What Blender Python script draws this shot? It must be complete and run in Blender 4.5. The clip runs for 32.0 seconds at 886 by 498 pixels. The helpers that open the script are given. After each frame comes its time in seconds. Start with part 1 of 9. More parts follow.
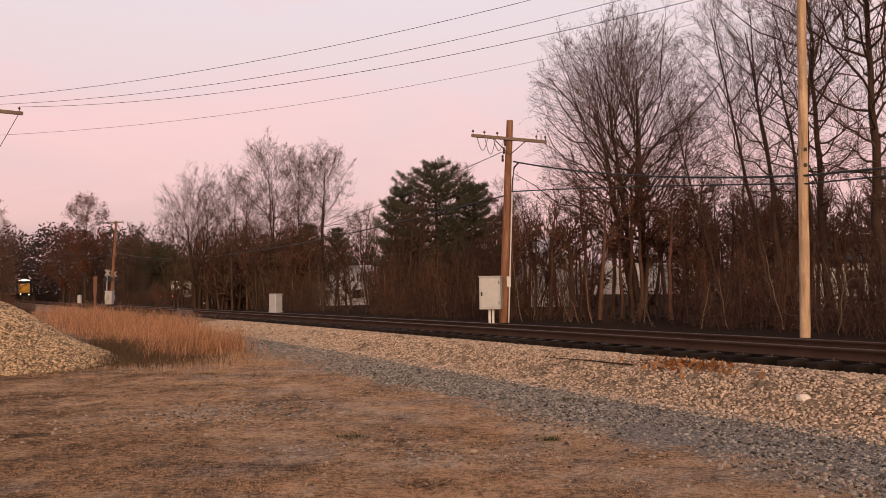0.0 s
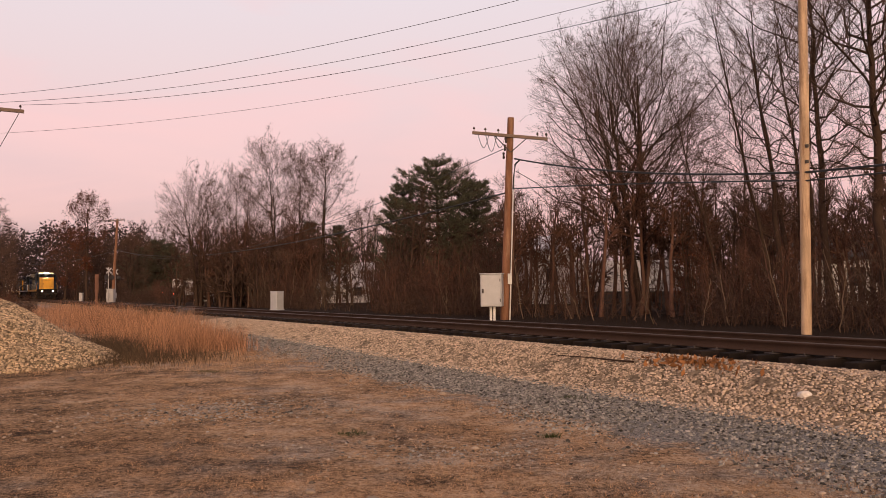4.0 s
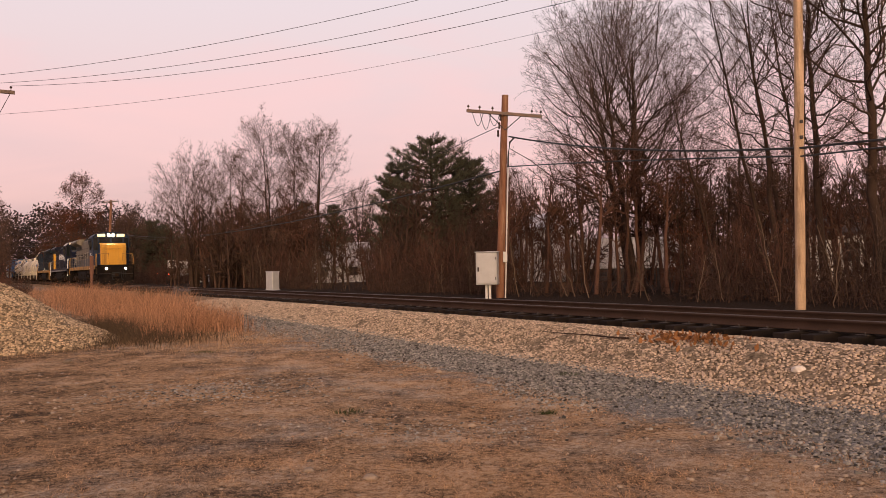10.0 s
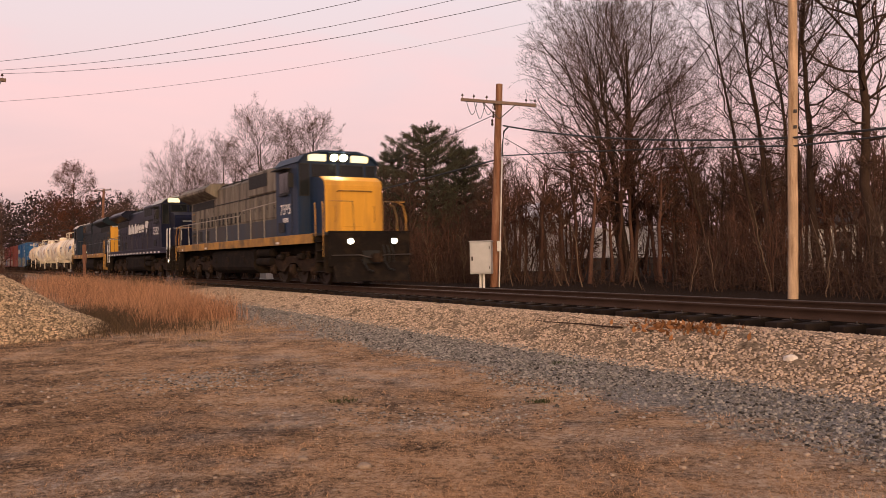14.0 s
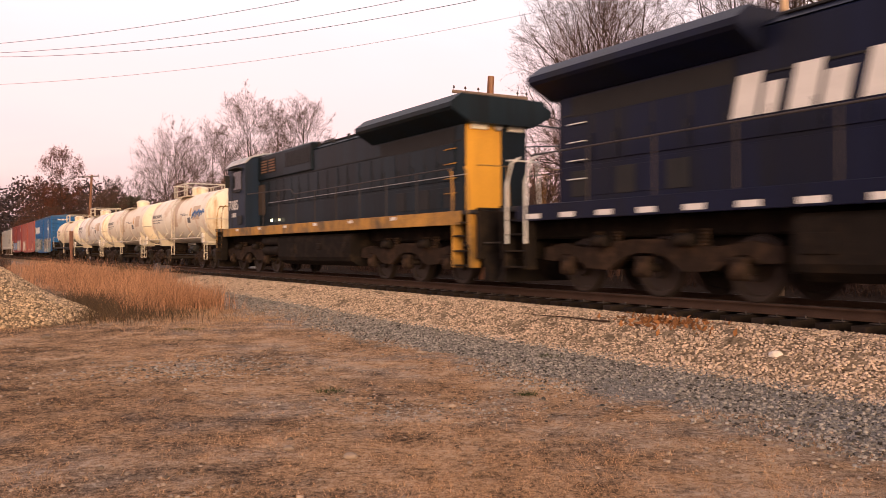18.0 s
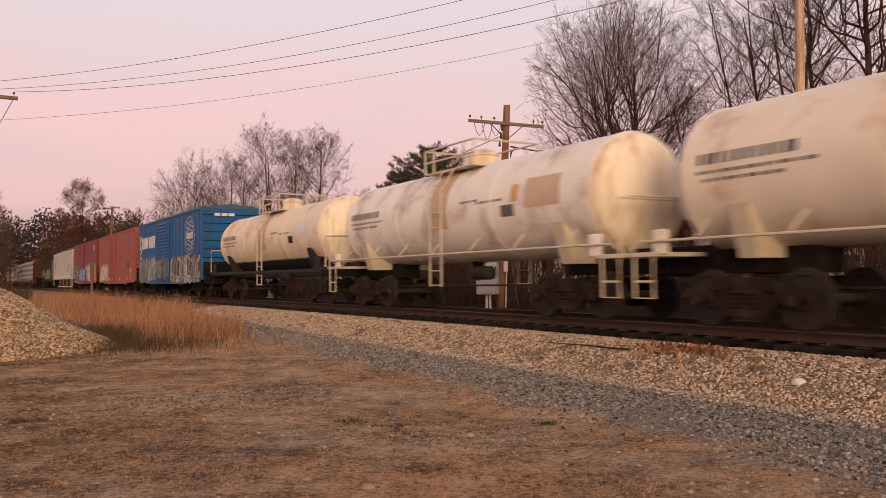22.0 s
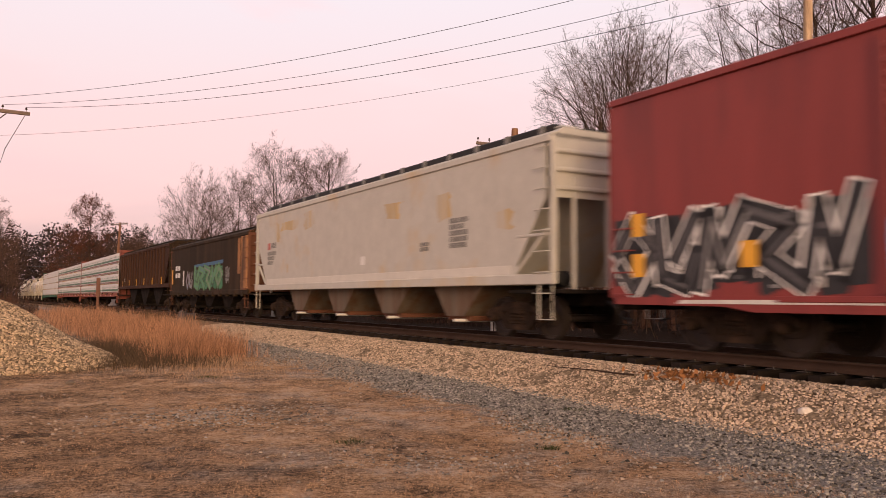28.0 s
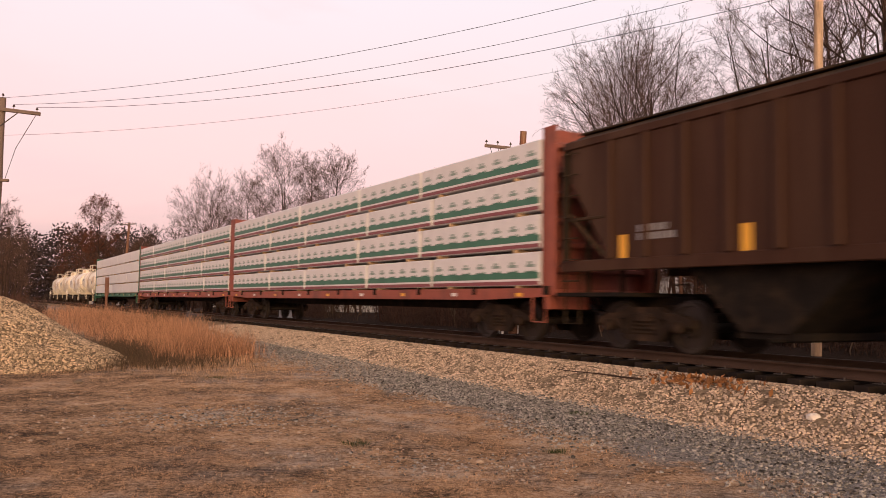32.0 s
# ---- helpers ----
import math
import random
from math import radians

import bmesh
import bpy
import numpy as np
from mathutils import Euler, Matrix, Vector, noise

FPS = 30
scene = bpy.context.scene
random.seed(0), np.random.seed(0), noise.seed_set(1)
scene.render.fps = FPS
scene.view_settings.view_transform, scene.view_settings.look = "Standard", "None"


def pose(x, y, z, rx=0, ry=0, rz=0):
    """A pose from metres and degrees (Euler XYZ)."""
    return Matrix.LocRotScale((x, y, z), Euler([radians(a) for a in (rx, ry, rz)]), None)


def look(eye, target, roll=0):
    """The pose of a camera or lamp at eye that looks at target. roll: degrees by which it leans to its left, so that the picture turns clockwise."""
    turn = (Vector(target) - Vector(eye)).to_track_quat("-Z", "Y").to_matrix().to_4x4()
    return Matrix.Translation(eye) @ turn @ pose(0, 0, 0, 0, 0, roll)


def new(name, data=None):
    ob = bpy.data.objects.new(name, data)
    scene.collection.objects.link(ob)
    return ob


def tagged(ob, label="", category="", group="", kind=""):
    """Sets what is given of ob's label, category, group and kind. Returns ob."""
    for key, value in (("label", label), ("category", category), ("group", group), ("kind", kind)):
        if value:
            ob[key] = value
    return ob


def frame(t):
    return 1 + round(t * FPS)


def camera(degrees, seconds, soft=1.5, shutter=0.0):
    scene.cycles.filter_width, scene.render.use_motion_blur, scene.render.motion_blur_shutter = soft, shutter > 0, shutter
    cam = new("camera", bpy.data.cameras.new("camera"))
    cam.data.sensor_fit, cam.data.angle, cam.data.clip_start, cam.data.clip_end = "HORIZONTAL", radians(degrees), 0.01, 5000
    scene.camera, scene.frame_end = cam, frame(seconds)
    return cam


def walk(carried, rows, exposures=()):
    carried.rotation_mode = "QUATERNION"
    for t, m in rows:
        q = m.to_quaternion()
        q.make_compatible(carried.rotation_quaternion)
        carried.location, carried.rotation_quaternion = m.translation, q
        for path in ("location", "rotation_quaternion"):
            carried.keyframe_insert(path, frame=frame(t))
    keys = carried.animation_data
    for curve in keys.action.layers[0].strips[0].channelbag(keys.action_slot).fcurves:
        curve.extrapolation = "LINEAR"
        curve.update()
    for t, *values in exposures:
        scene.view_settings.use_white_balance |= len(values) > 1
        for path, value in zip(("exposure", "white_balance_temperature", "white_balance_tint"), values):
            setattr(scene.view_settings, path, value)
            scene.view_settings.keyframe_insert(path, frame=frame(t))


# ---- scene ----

# ---- camera: held by hand on one spot, turning a little ----
EYE = Vector((0.0, 0.0, 1.55))
RAIL_TOP = 0.705


def aim(yaw, pitch, roll):
    """The camera's pose on its spot: degrees to the right, up, and of lean to its left."""
    return Matrix.Translation(EYE) @ pose(0, 0, 0, 0, 0, -yaw) @ pose(0, 0, 0, 90 + pitch) @ pose(0, 0, 0, 0, 0, roll)


cam = camera(57.06, 32.0, soft=0.75, shutter=0.45)
walk(cam, [
    (0, aim(-0.00, 3.06, -0.60)),
    (0.5, aim(-0.01, 3.01, -0.56)),
    (1, aim(-0.05, 2.93, -0.58)),
    (1.5, aim(-0.06, 2.91, -0.55)),
    (2, aim(-0.04, 2.87, -0.55)),
    (2.5, aim(0.01, 2.82, -0.55)),
    (3, aim(-0.05, 2.83, -0.64)),
    (3.5, aim(-0.13, 2.88, -0.69)),
    (5.5, aim(0.20, 2.83, -0.66)),
    (6, aim(0.16, 2.81, -0.61)),
    (6.5, aim(0.14, 2.74, -0.57)),
    (7, aim(0.11, 2.62, -0.64)),
    (7.5, aim(0.16, 2.41, -0.97)),
    (8, aim(0.24, 2.12, -1.19)),
    (8.5, aim(0.23, 1.85, -1.25)),
    (9, aim(0.27, 1.71, -1.24)),
    (9.5, aim(0.25, 1.56, -1.19)),
    (10, aim(0.23, 1.37, -1.18)),
    (10.5, aim(0.24, 1.26, -1.26)),
    (11, aim(0.25, 1.18, -1.39)),
    (11.5, aim(0.32, 1.27, -1.41)),
    (12, aim(0.41, 1.48, -1.32)),
    (12.5, aim(0.41, 1.41, -1.29)),
    (13, aim(0.36, 1.05, -1.21)),
    (13.5, aim(0.49, 0.75, -1.14)),
    (14, aim(0.64, 0.60, -1.13)),
    (14.5, aim(0.80, 0.64, -1.11)),
    (16.5, aim(2.07, 0.72, 0.01)),
    (17, aim(1.89, 0.27, -0.19)),
    (17.5, aim(1.56, 0.02, -0.31)),
    (18, aim(1.40, 0.01, -0.28)),
    (18.5, aim(1.73, 0.33, -0.16)),
    (19, aim(2.18, 0.72, -0.25)),
    (19.5, aim(1.79, 1.13, -0.44)),
    (20, aim(1.31, 1.50, -0.72)),
    (20.5, aim(0.73, 1.54, -1.00)),
    (21, aim(0.41, 1.47, -0.94)),
    (21.5, aim(0.33, 1.71, -0.75)),
    (22, aim(0.20, 2.02, -0.68)),
    (22.5, aim(0.20, 2.11, -0.58)),
    (23, aim(0.25, 1.90, -0.57)),
    (23.5, aim(0.09, 1.63, -0.68)),
    (24, aim(-0.08, 1.75, -0.67)),
    (24.5, aim(-0.13, 1.99, -0.57)),
    (25, aim(-0.05, 2.20, -0.43)),
    (25.5, aim(0.08, 2.48, -0.29)),
    (27.5, aim(-0.00, 3.36, 0.28)),
    (28, aim(-0.22, 3.54, 0.34)),
    (28.5, aim(-0.33, 3.62, 0.43)),
    (29, aim(-0.40, 3.70, 0.52)),
    (29.5, aim(-0.46, 3.82, 0.62)),
    (30, aim(-0.43, 3.86, 0.74)),
    (30.5, aim(-0.26, 3.77, 0.90)),
    (31, aim(-0.19, 3.66, 0.92)),
    (31.5, aim(-0.49, 3.68, 0.83)),
    (32, aim(-0.76, 3.70, 0.80)),
], exposures=[(0, -0.11), (10, -0.09), (14.5, -0.03), (16.5, 0.33), (18.7, 0.42), (20, -0.1), (21.2, -0.2), (23, -0.05), (25, 0.10), (28, 0.10), (29, 0.0), (30, 0.03), (31, 0.10), (32, 0.15)])

# ---- the line of the track: s runs along it with the train, lat is to the camera's side ----
_S = np.linspace(-760, 160, 3681)
_A = (-1.05495 + -0.0007866 * _S + -1.5717e-05 * _S ** 2 / 2 * (_S < 0)
      + 0.18894 * np.minimum(0, _S + 60) ** 2 / 2e4 + 0.02413 * np.minimum(0, _S + 110) ** 2 / 2e4)
_A = np.where(_S < -215, np.interp(-215, _S, _A), _A)
_A = np.where(_S > 40, np.interp(40, _S, _A), _A)
_STEP = _S[1] - _S[0]
_X = np.concatenate([[0], np.cumsum((np.cos(_A[1:]) + np.cos(_A[:-1])) / 2 * _STEP)])
_Y = np.concatenate([[0], np.cumsum((np.sin(_A[1:]) + np.sin(_A[:-1])) / 2 * _STEP)])
_X += -np.interp(0, _S, _X) - math.sin(-1.05495) * 11.4401
_Y += -np.interp(0, _S, _Y) + math.cos(-1.05495) * 11.4401


def line(s, lat=0.0):
    """x, y and heading of the track at s, lat metres towards the camera's side."""
    a = np.interp(s, _S, _A)
    return np.interp(s, _S, _X) + np.sin(a) * lat, np.interp(s, _S, _Y) - np.cos(a) * lat, a


def near_line(x, y):
    """s and lat of points on the ground."""
    a0 = -1.05495
    s = (x * math.cos(a0) + y * math.sin(a0))
    for _ in range(12):
        px, py, a = line(s)
        s = np.clip(s + (x - px) * np.cos(a) + (y - py) * np.sin(a), -700, 150)
    px, py, a = line(s)
    return s, (x - px) * np.sin(a) - (y - py) * np.cos(a)


def run(t):
    """How far the train's zero mark has come at t seconds."""
    u = (t - 22) / 10
    return -40.275 + 130.9238 * u + 1.5952 * u ** 2 + 0.0072 * u ** 3 + 0.3649 * u ** 4

# ---- light: the sky after sunset, with the glow behind and to the right of the camera ----
GLOW = Vector((0.12, -0.99, 0.0)).normalized()
world = bpy.data.worlds.new("dusk_sky")
scene.world = world
world.use_nodes = True
wt = world.node_tree
for n in list(wt.nodes):
    wt.nodes.remove(n)


def wnode(kind, **values):
    n = wt.nodes.new(kind)
    for k, v in values.items():
        n.inputs[k].default_value = v
    return n


def ramp_stops(node, stops):
    el = node.color_ramp.elements
    while len(el) < len(stops):
        el.new(0.5)
    for e, (p, c) in zip(el, stops):
        e.position, e.color = p, (*c, 1)


w_out = wnode("ShaderNodeOutputWorld")
w_bg = wnode("ShaderNodeBackground", Strength=1.0)
w_tc = wnode("ShaderNodeTexCoord")
w_sep = wnode("ShaderNodeSeparateXYZ")
wt.links.new(w_tc.outputs["Generated"], w_sep.inputs[0])
w_ramp = wnode("ShaderNodeValToRGB")
ramp_stops(w_ramp, [(0.0, (0.46, 0.35, 0.42)), (0.05, (0.55, 0.38, 0.45)), (0.11, (0.78, 0.49, 0.54)), (0.18, (0.85, 0.56, 0.59)),
                    (0.26, (0.85, 0.645, 0.67)), (0.35, (0.84, 0.71, 0.755)), (0.6, (0.58, 0.52, 0.55)), (1.0, (0.36, 0.36, 0.42))])
wt.links.new(w_sep.outputs["Z"], w_ramp.inputs[0])
# thin high cloud in soft streaks
w_map = wt.nodes.new("ShaderNodeMapping")
w_map.inputs["Scale"].default_value = (1.0, 1.0, 4.5)
w_map.inputs["Rotation"].default_value = (0.0, 0.16, 0.4)
wt.links.new(w_tc.outputs["Generated"], w_map.inputs[0])
w_noise = wnode("ShaderNodeTexNoise", Scale=2.6, Detail=4.0, Roughness=0.5, Distortion=0.4)
wt.links.new(w_map.outputs[0], w_noise.inputs["Vector"])
w_cr = wnode("ShaderNodeValToRGB")
ramp_stops(w_cr, [(0.43, (0, 0, 0)), (0.68, (1, 1, 1))])
wt.links.new(w_noise.outputs["Fac"], w_cr.inputs[0])
w_cloud = wt.nodes.new("ShaderNodeMix")
w_cloud.data_type = "RGBA"
w_cloud.inputs["B"].default_value = (1.0, 0.58, 0.59, 1)
w_cf = wnode("ShaderNodeMath")
w_cf.operation = "MULTIPLY"
w_cf.inputs[1].default_value = 0.62
wt.links.new(w_cr.outputs[0], w_cf.inputs[0])
wt.links.new(w_cf.outputs[0], w_cloud.inputs["Factor"])
wt.links.new(w_ramp.outputs[0], w_cloud.inputs["A"])
# the afterglow round the sun's place
w_dot = wt.nodes.new("ShaderNodeVectorMath")
w_dot.operation = "DOT_PRODUCT"
w_dot.inputs[1].default_value = (GLOW.x, GLOW.y, 0.12)
wt.links.new(w_tc.outputs["Generated"], w_dot.inputs[0])
w_gr = wnode("ShaderNodeValToRGB")
ramp_stops(w_gr, [(0.45, (0, 0, 0)), (0.8, (0.22, 0.11, 0.03)), (1.0, (1.2, 0.66, 0.25))])
wt.links.new(w_dot.outputs["Value"], w_gr.inputs[0])
w_add = wt.nodes.new("ShaderNodeMix")
w_add.data_type, w_add.blend_type = "RGBA", "ADD"
w_add.inputs["Factor"].default_value = 1.0
wt.links.new(w_cloud.outputs["Result"], w_add.inputs["A"])
wt.links.new(w_gr.outputs[0], w_add.inputs["B"])
w_sky = wt.nodes.new("ShaderNodeTexSky")
w_sky.sky_type, w_sky.sun_disc = "NISHITA", False
w_sky.sun_elevation, w_sky.sun_rotation = radians(2.0), math.atan2(GLOW.x, GLOW.y)
w_add2 = wt.nodes.new("ShaderNodeMix")
w_add2.data_type, w_add2.blend_type = "RGBA", "ADD"
w_add2.inputs["Factor"].default_value = 0.06
wt.links.new(w_add.outputs["Result"], w_add2.inputs["A"])
wt.links.new(w_sky.outputs[0], w_add2.inputs["B"])
wt.links.new(w_add2.outputs["Result"], w_bg.inputs["Color"])
wt.links.new(w_bg.outputs[0], w_out.inputs[0])

sun_data = bpy.data.lights.new("sun", "SUN")
sun_data.energy, sun_data.angle, sun_data.color = 2.0, radians(22), (1.0, 0.70, 0.42)
sun = new("sun", sun_data)
sun.matrix_world = look((GLOW * 50) + Vector((0, 0, 9.5)), (0, 0, 0))
scene.view_settings.exposure = 0.0

# ---- materials ----
MATS = {}


def mat(name, base, rough=0.7, metal=0.0, var=0.25, scale=3.0, fine=40.0, bump=0.15, dirt=None, dirt_amount=0.0, dirt_scale=1.2,
        rand=0.0, streak=False, emit=0.0, spec=None):
    """A painted, rusted or earthy surface: base colour varied at two scales, stains of a second colour, fine relief."""
    if name in MATS:
        return MATS[name]
    m = bpy.data.materials.new(name)
    m.use_nodes = True
    t = m.node_tree
    b = t.nodes["Principled BSDF"]
    b.inputs["Roughness"].default_value, b.inputs["Metallic"].default_value = rough, metal
    b.inputs["Specular IOR Level"].default_value = spec if spec is not None else (0.08 if rough >= 0.84 else 0.4)
    tc = t.nodes.new("ShaderNodeTexCoord")
    mp = t.nodes.new("ShaderNodeMapping")
    t.links.new(tc.outputs["Object"], mp.inputs[0])
    if streak:
        mp.inputs["Scale"].default_value = (1, 1, 0.12)
    n1 = t.nodes.new("ShaderNodeTexNoise")
    n1.inputs["Scale"].default_value, n1.inputs["Detail"].default_value = scale, 5
    t.links.new(mp.outputs[0], n1.inputs["Vector"])
    n2 = t.nodes.new("ShaderNodeTexNoise")
    n2.inputs["Scale"].default_value, n2.inputs["Detail"].default_value = fine, 3
    t.links.new(tc.outputs["Object"], n2.inputs["Vector"])
    lo, hi = [c * (1 - var) for c in base], [min(1, c * (1 + var)) for c in base]
    r = t.nodes.new("ShaderNodeValToRGB")
    ramp_stops(r, [(0.3, lo), (0.7, hi)])
    mixn = t.nodes.new("ShaderNodeMath")
    mixn.operation = "MULTIPLY_ADD"
    mixn.inputs[1].default_value = 0.6
    t.links.new(n1.outputs["Fac"], mixn.inputs[0])
    half = t.nodes.new("ShaderNodeMath")
    half.operation = "MULTIPLY"
    half.inputs[1].default_value = 0.4
    t.links.new(n2.outputs["Fac"], half.inputs[0])
    t.links.new(half.outputs[0], mixn.inputs[2])
    t.links.new(mixn.outputs[0], r.inputs[0])
    col = r.outputs[0]
    if dirt:
        n3 = t.nodes.new("ShaderNodeTexNoise")
        n3.inputs["Scale"].default_value, n3.inputs["Detail"].default_value = dirt_scale, 8
        n3.inputs["Roughness"].default_value = 0.65
        t.links.new(mp.outputs[0], n3.inputs["Vector"])
        dr = t.nodes.new("ShaderNodeValToRGB")
        ramp_stops(dr, [(0.62 - 0.35 * dirt_amount, (0, 0, 0)), (0.80 - 0.30 * dirt_amount, (1, 1, 1))])
        t.links.new(n3.outputs["Fac"], dr.inputs[0])
        mx = t.nodes.new("ShaderNodeMix")
        mx.data_type = "RGBA"
        mx.inputs["B"].default_value = (*dirt, 1)
        t.links.new(dr.outputs[0], mx.inputs["Factor"])
        t.links.new(col, mx.inputs["A"])
        col = mx.outputs["Result"]
    if rand:
        oi = t.nodes.new("ShaderNodeObjectInfo")
        gm = t.nodes.new("ShaderNodeNewGeometry")
        ad = t.nodes.new("ShaderNodeMath")
        ad.operation = "ADD"
        t.links.new(oi.outputs["Random"], ad.inputs[0])
        t.links.new(gm.outputs["Random Per Island"], ad.inputs[1])
        fr = t.nodes.new("ShaderNodeMath")
        fr.operation = "FRACT"
        t.links.new(ad.outputs[0], fr.inputs[0])
        mr = t.nodes.new("ShaderNodeMapRange")
        mr.inputs["To Min"].default_value, mr.inputs["To Max"].default_value = 1 - rand, 1 + rand
        t.links.new(fr.outputs[0], mr.inputs["Value"])
        hs = t.nodes.new("ShaderNodeHueSaturation")
        t.links.new(col, hs.inputs["Color"])
        t.links.new(mr.outputs[0], hs.inputs["Value"])
        col = hs.outputs[0]
    t.links.new(col, b.inputs["Base Color"])
    if bump:
        bp = t.nodes.new("ShaderNodeBump")
        bp.inputs["Strength"].default_value, bp.inputs["Distance"].default_value = bump, 0.02
        t.links.new(mixn.outputs[0], bp.inputs["Height"])
        t.links.new(bp.outputs[0], b.inputs["Normal"])
    if emit:
        b.inputs["Emission Color"].default_value, b.inputs["Emission Strength"].default_value = (*base, 1), emit
    MATS[name] = m
    return m


M_RAIL = mat("rail_steel", (0.050, 0.031, 0.024), 0.85, 0.0, fine=60)
M_RAILTOP = mat("worn_rail_head", (0.10, 0.075, 0.062), 0.5, 0.8, var=0.2)
M_TIE = mat("creosoted_oak", (0.020, 0.015, 0.013), 0.85, rand=0.35, fine=80, bump=0.5)
M_WOOD = mat("weathered_pole_wood", (0.20, 0.098, 0.060), 0.85, var=0.45, scale=9, fine=70, streak=True, bump=0.6, dirt=(0.33, 0.20, 0.13), dirt_amount=0.3, dirt_scale=6)
M_NEWWOOD = mat("pale_pole_wood", (0.48, 0.34, 0.225), 0.85, var=0.45, scale=9, fine=60, streak=True, bump=0.6, dirt=(0.20, 0.12, 0.07), dirt_amount=0.36, dirt_scale=7)
M_DARKWOOD = mat("grey_crossarm_wood", (0.19, 0.14, 0.115), 0.85, streak=True)
M_CABINET = mat("galvanised_cabinet", (0.44, 0.44, 0.45), 0.5, 0.2, var=0.12)
M_WIRE = mat("black_cable", (0.02, 0.02, 0.022), 0.6, bump=0)
M_IRON = mat("dark_iron", (0.06, 0.05, 0.048), 0.6, 0.4)
M_BARK = mat("grey_brown_bark", (0.050, 0.032, 0.024), 0.9, fine=30, rand=0.2, bump=0.4)
M_TWIG = mat("reddish_twig_bark", (0.098, 0.060, 0.044), 0.9, rand=0.3, bump=0)
M_BRUSH = mat("dull_brush_stems", (0.068, 0.042, 0.032), 0.9, rand=0.45, bump=0)
M_NEEDLE = mat("pine_needles", (0.066, 0.064, 0.038), 0.8, rand=0.4, bump=0)
M_DEADLEAF = mat("russet_oak_leaves", (0.095, 0.036, 0.020), 0.85, rand=0.4, bump=0)
M_BALLAST = mat("tan_ballast_stone", (0.45, 0.345, 0.255), 0.9, rand=0.55, fine=60, bump=0.3)
# much darker stone colour for the bed between the sleepers
M_CRIB = mat("oil_dark_ballast", (0.050, 0.036, 0.028), 0.9, var=0.5, scale=12, fine=50, rand=0.3, bump=0.6)
M_GREYSTONE = mat("grey_trap_rock", (0.226, 0.206, 0.180), 0.85, rand=0.85, fine=60, bump=0.3)
M_STRAW = mat("dry_grass_straw", (0.40, 0.25, 0.145), 0.9, rand=0.5, bump=0)
M_TALLGRASS = mat("tawny_tall_grass", (0.37, 0.20, 0.118), 0.9, rand=0.75, bump=0)

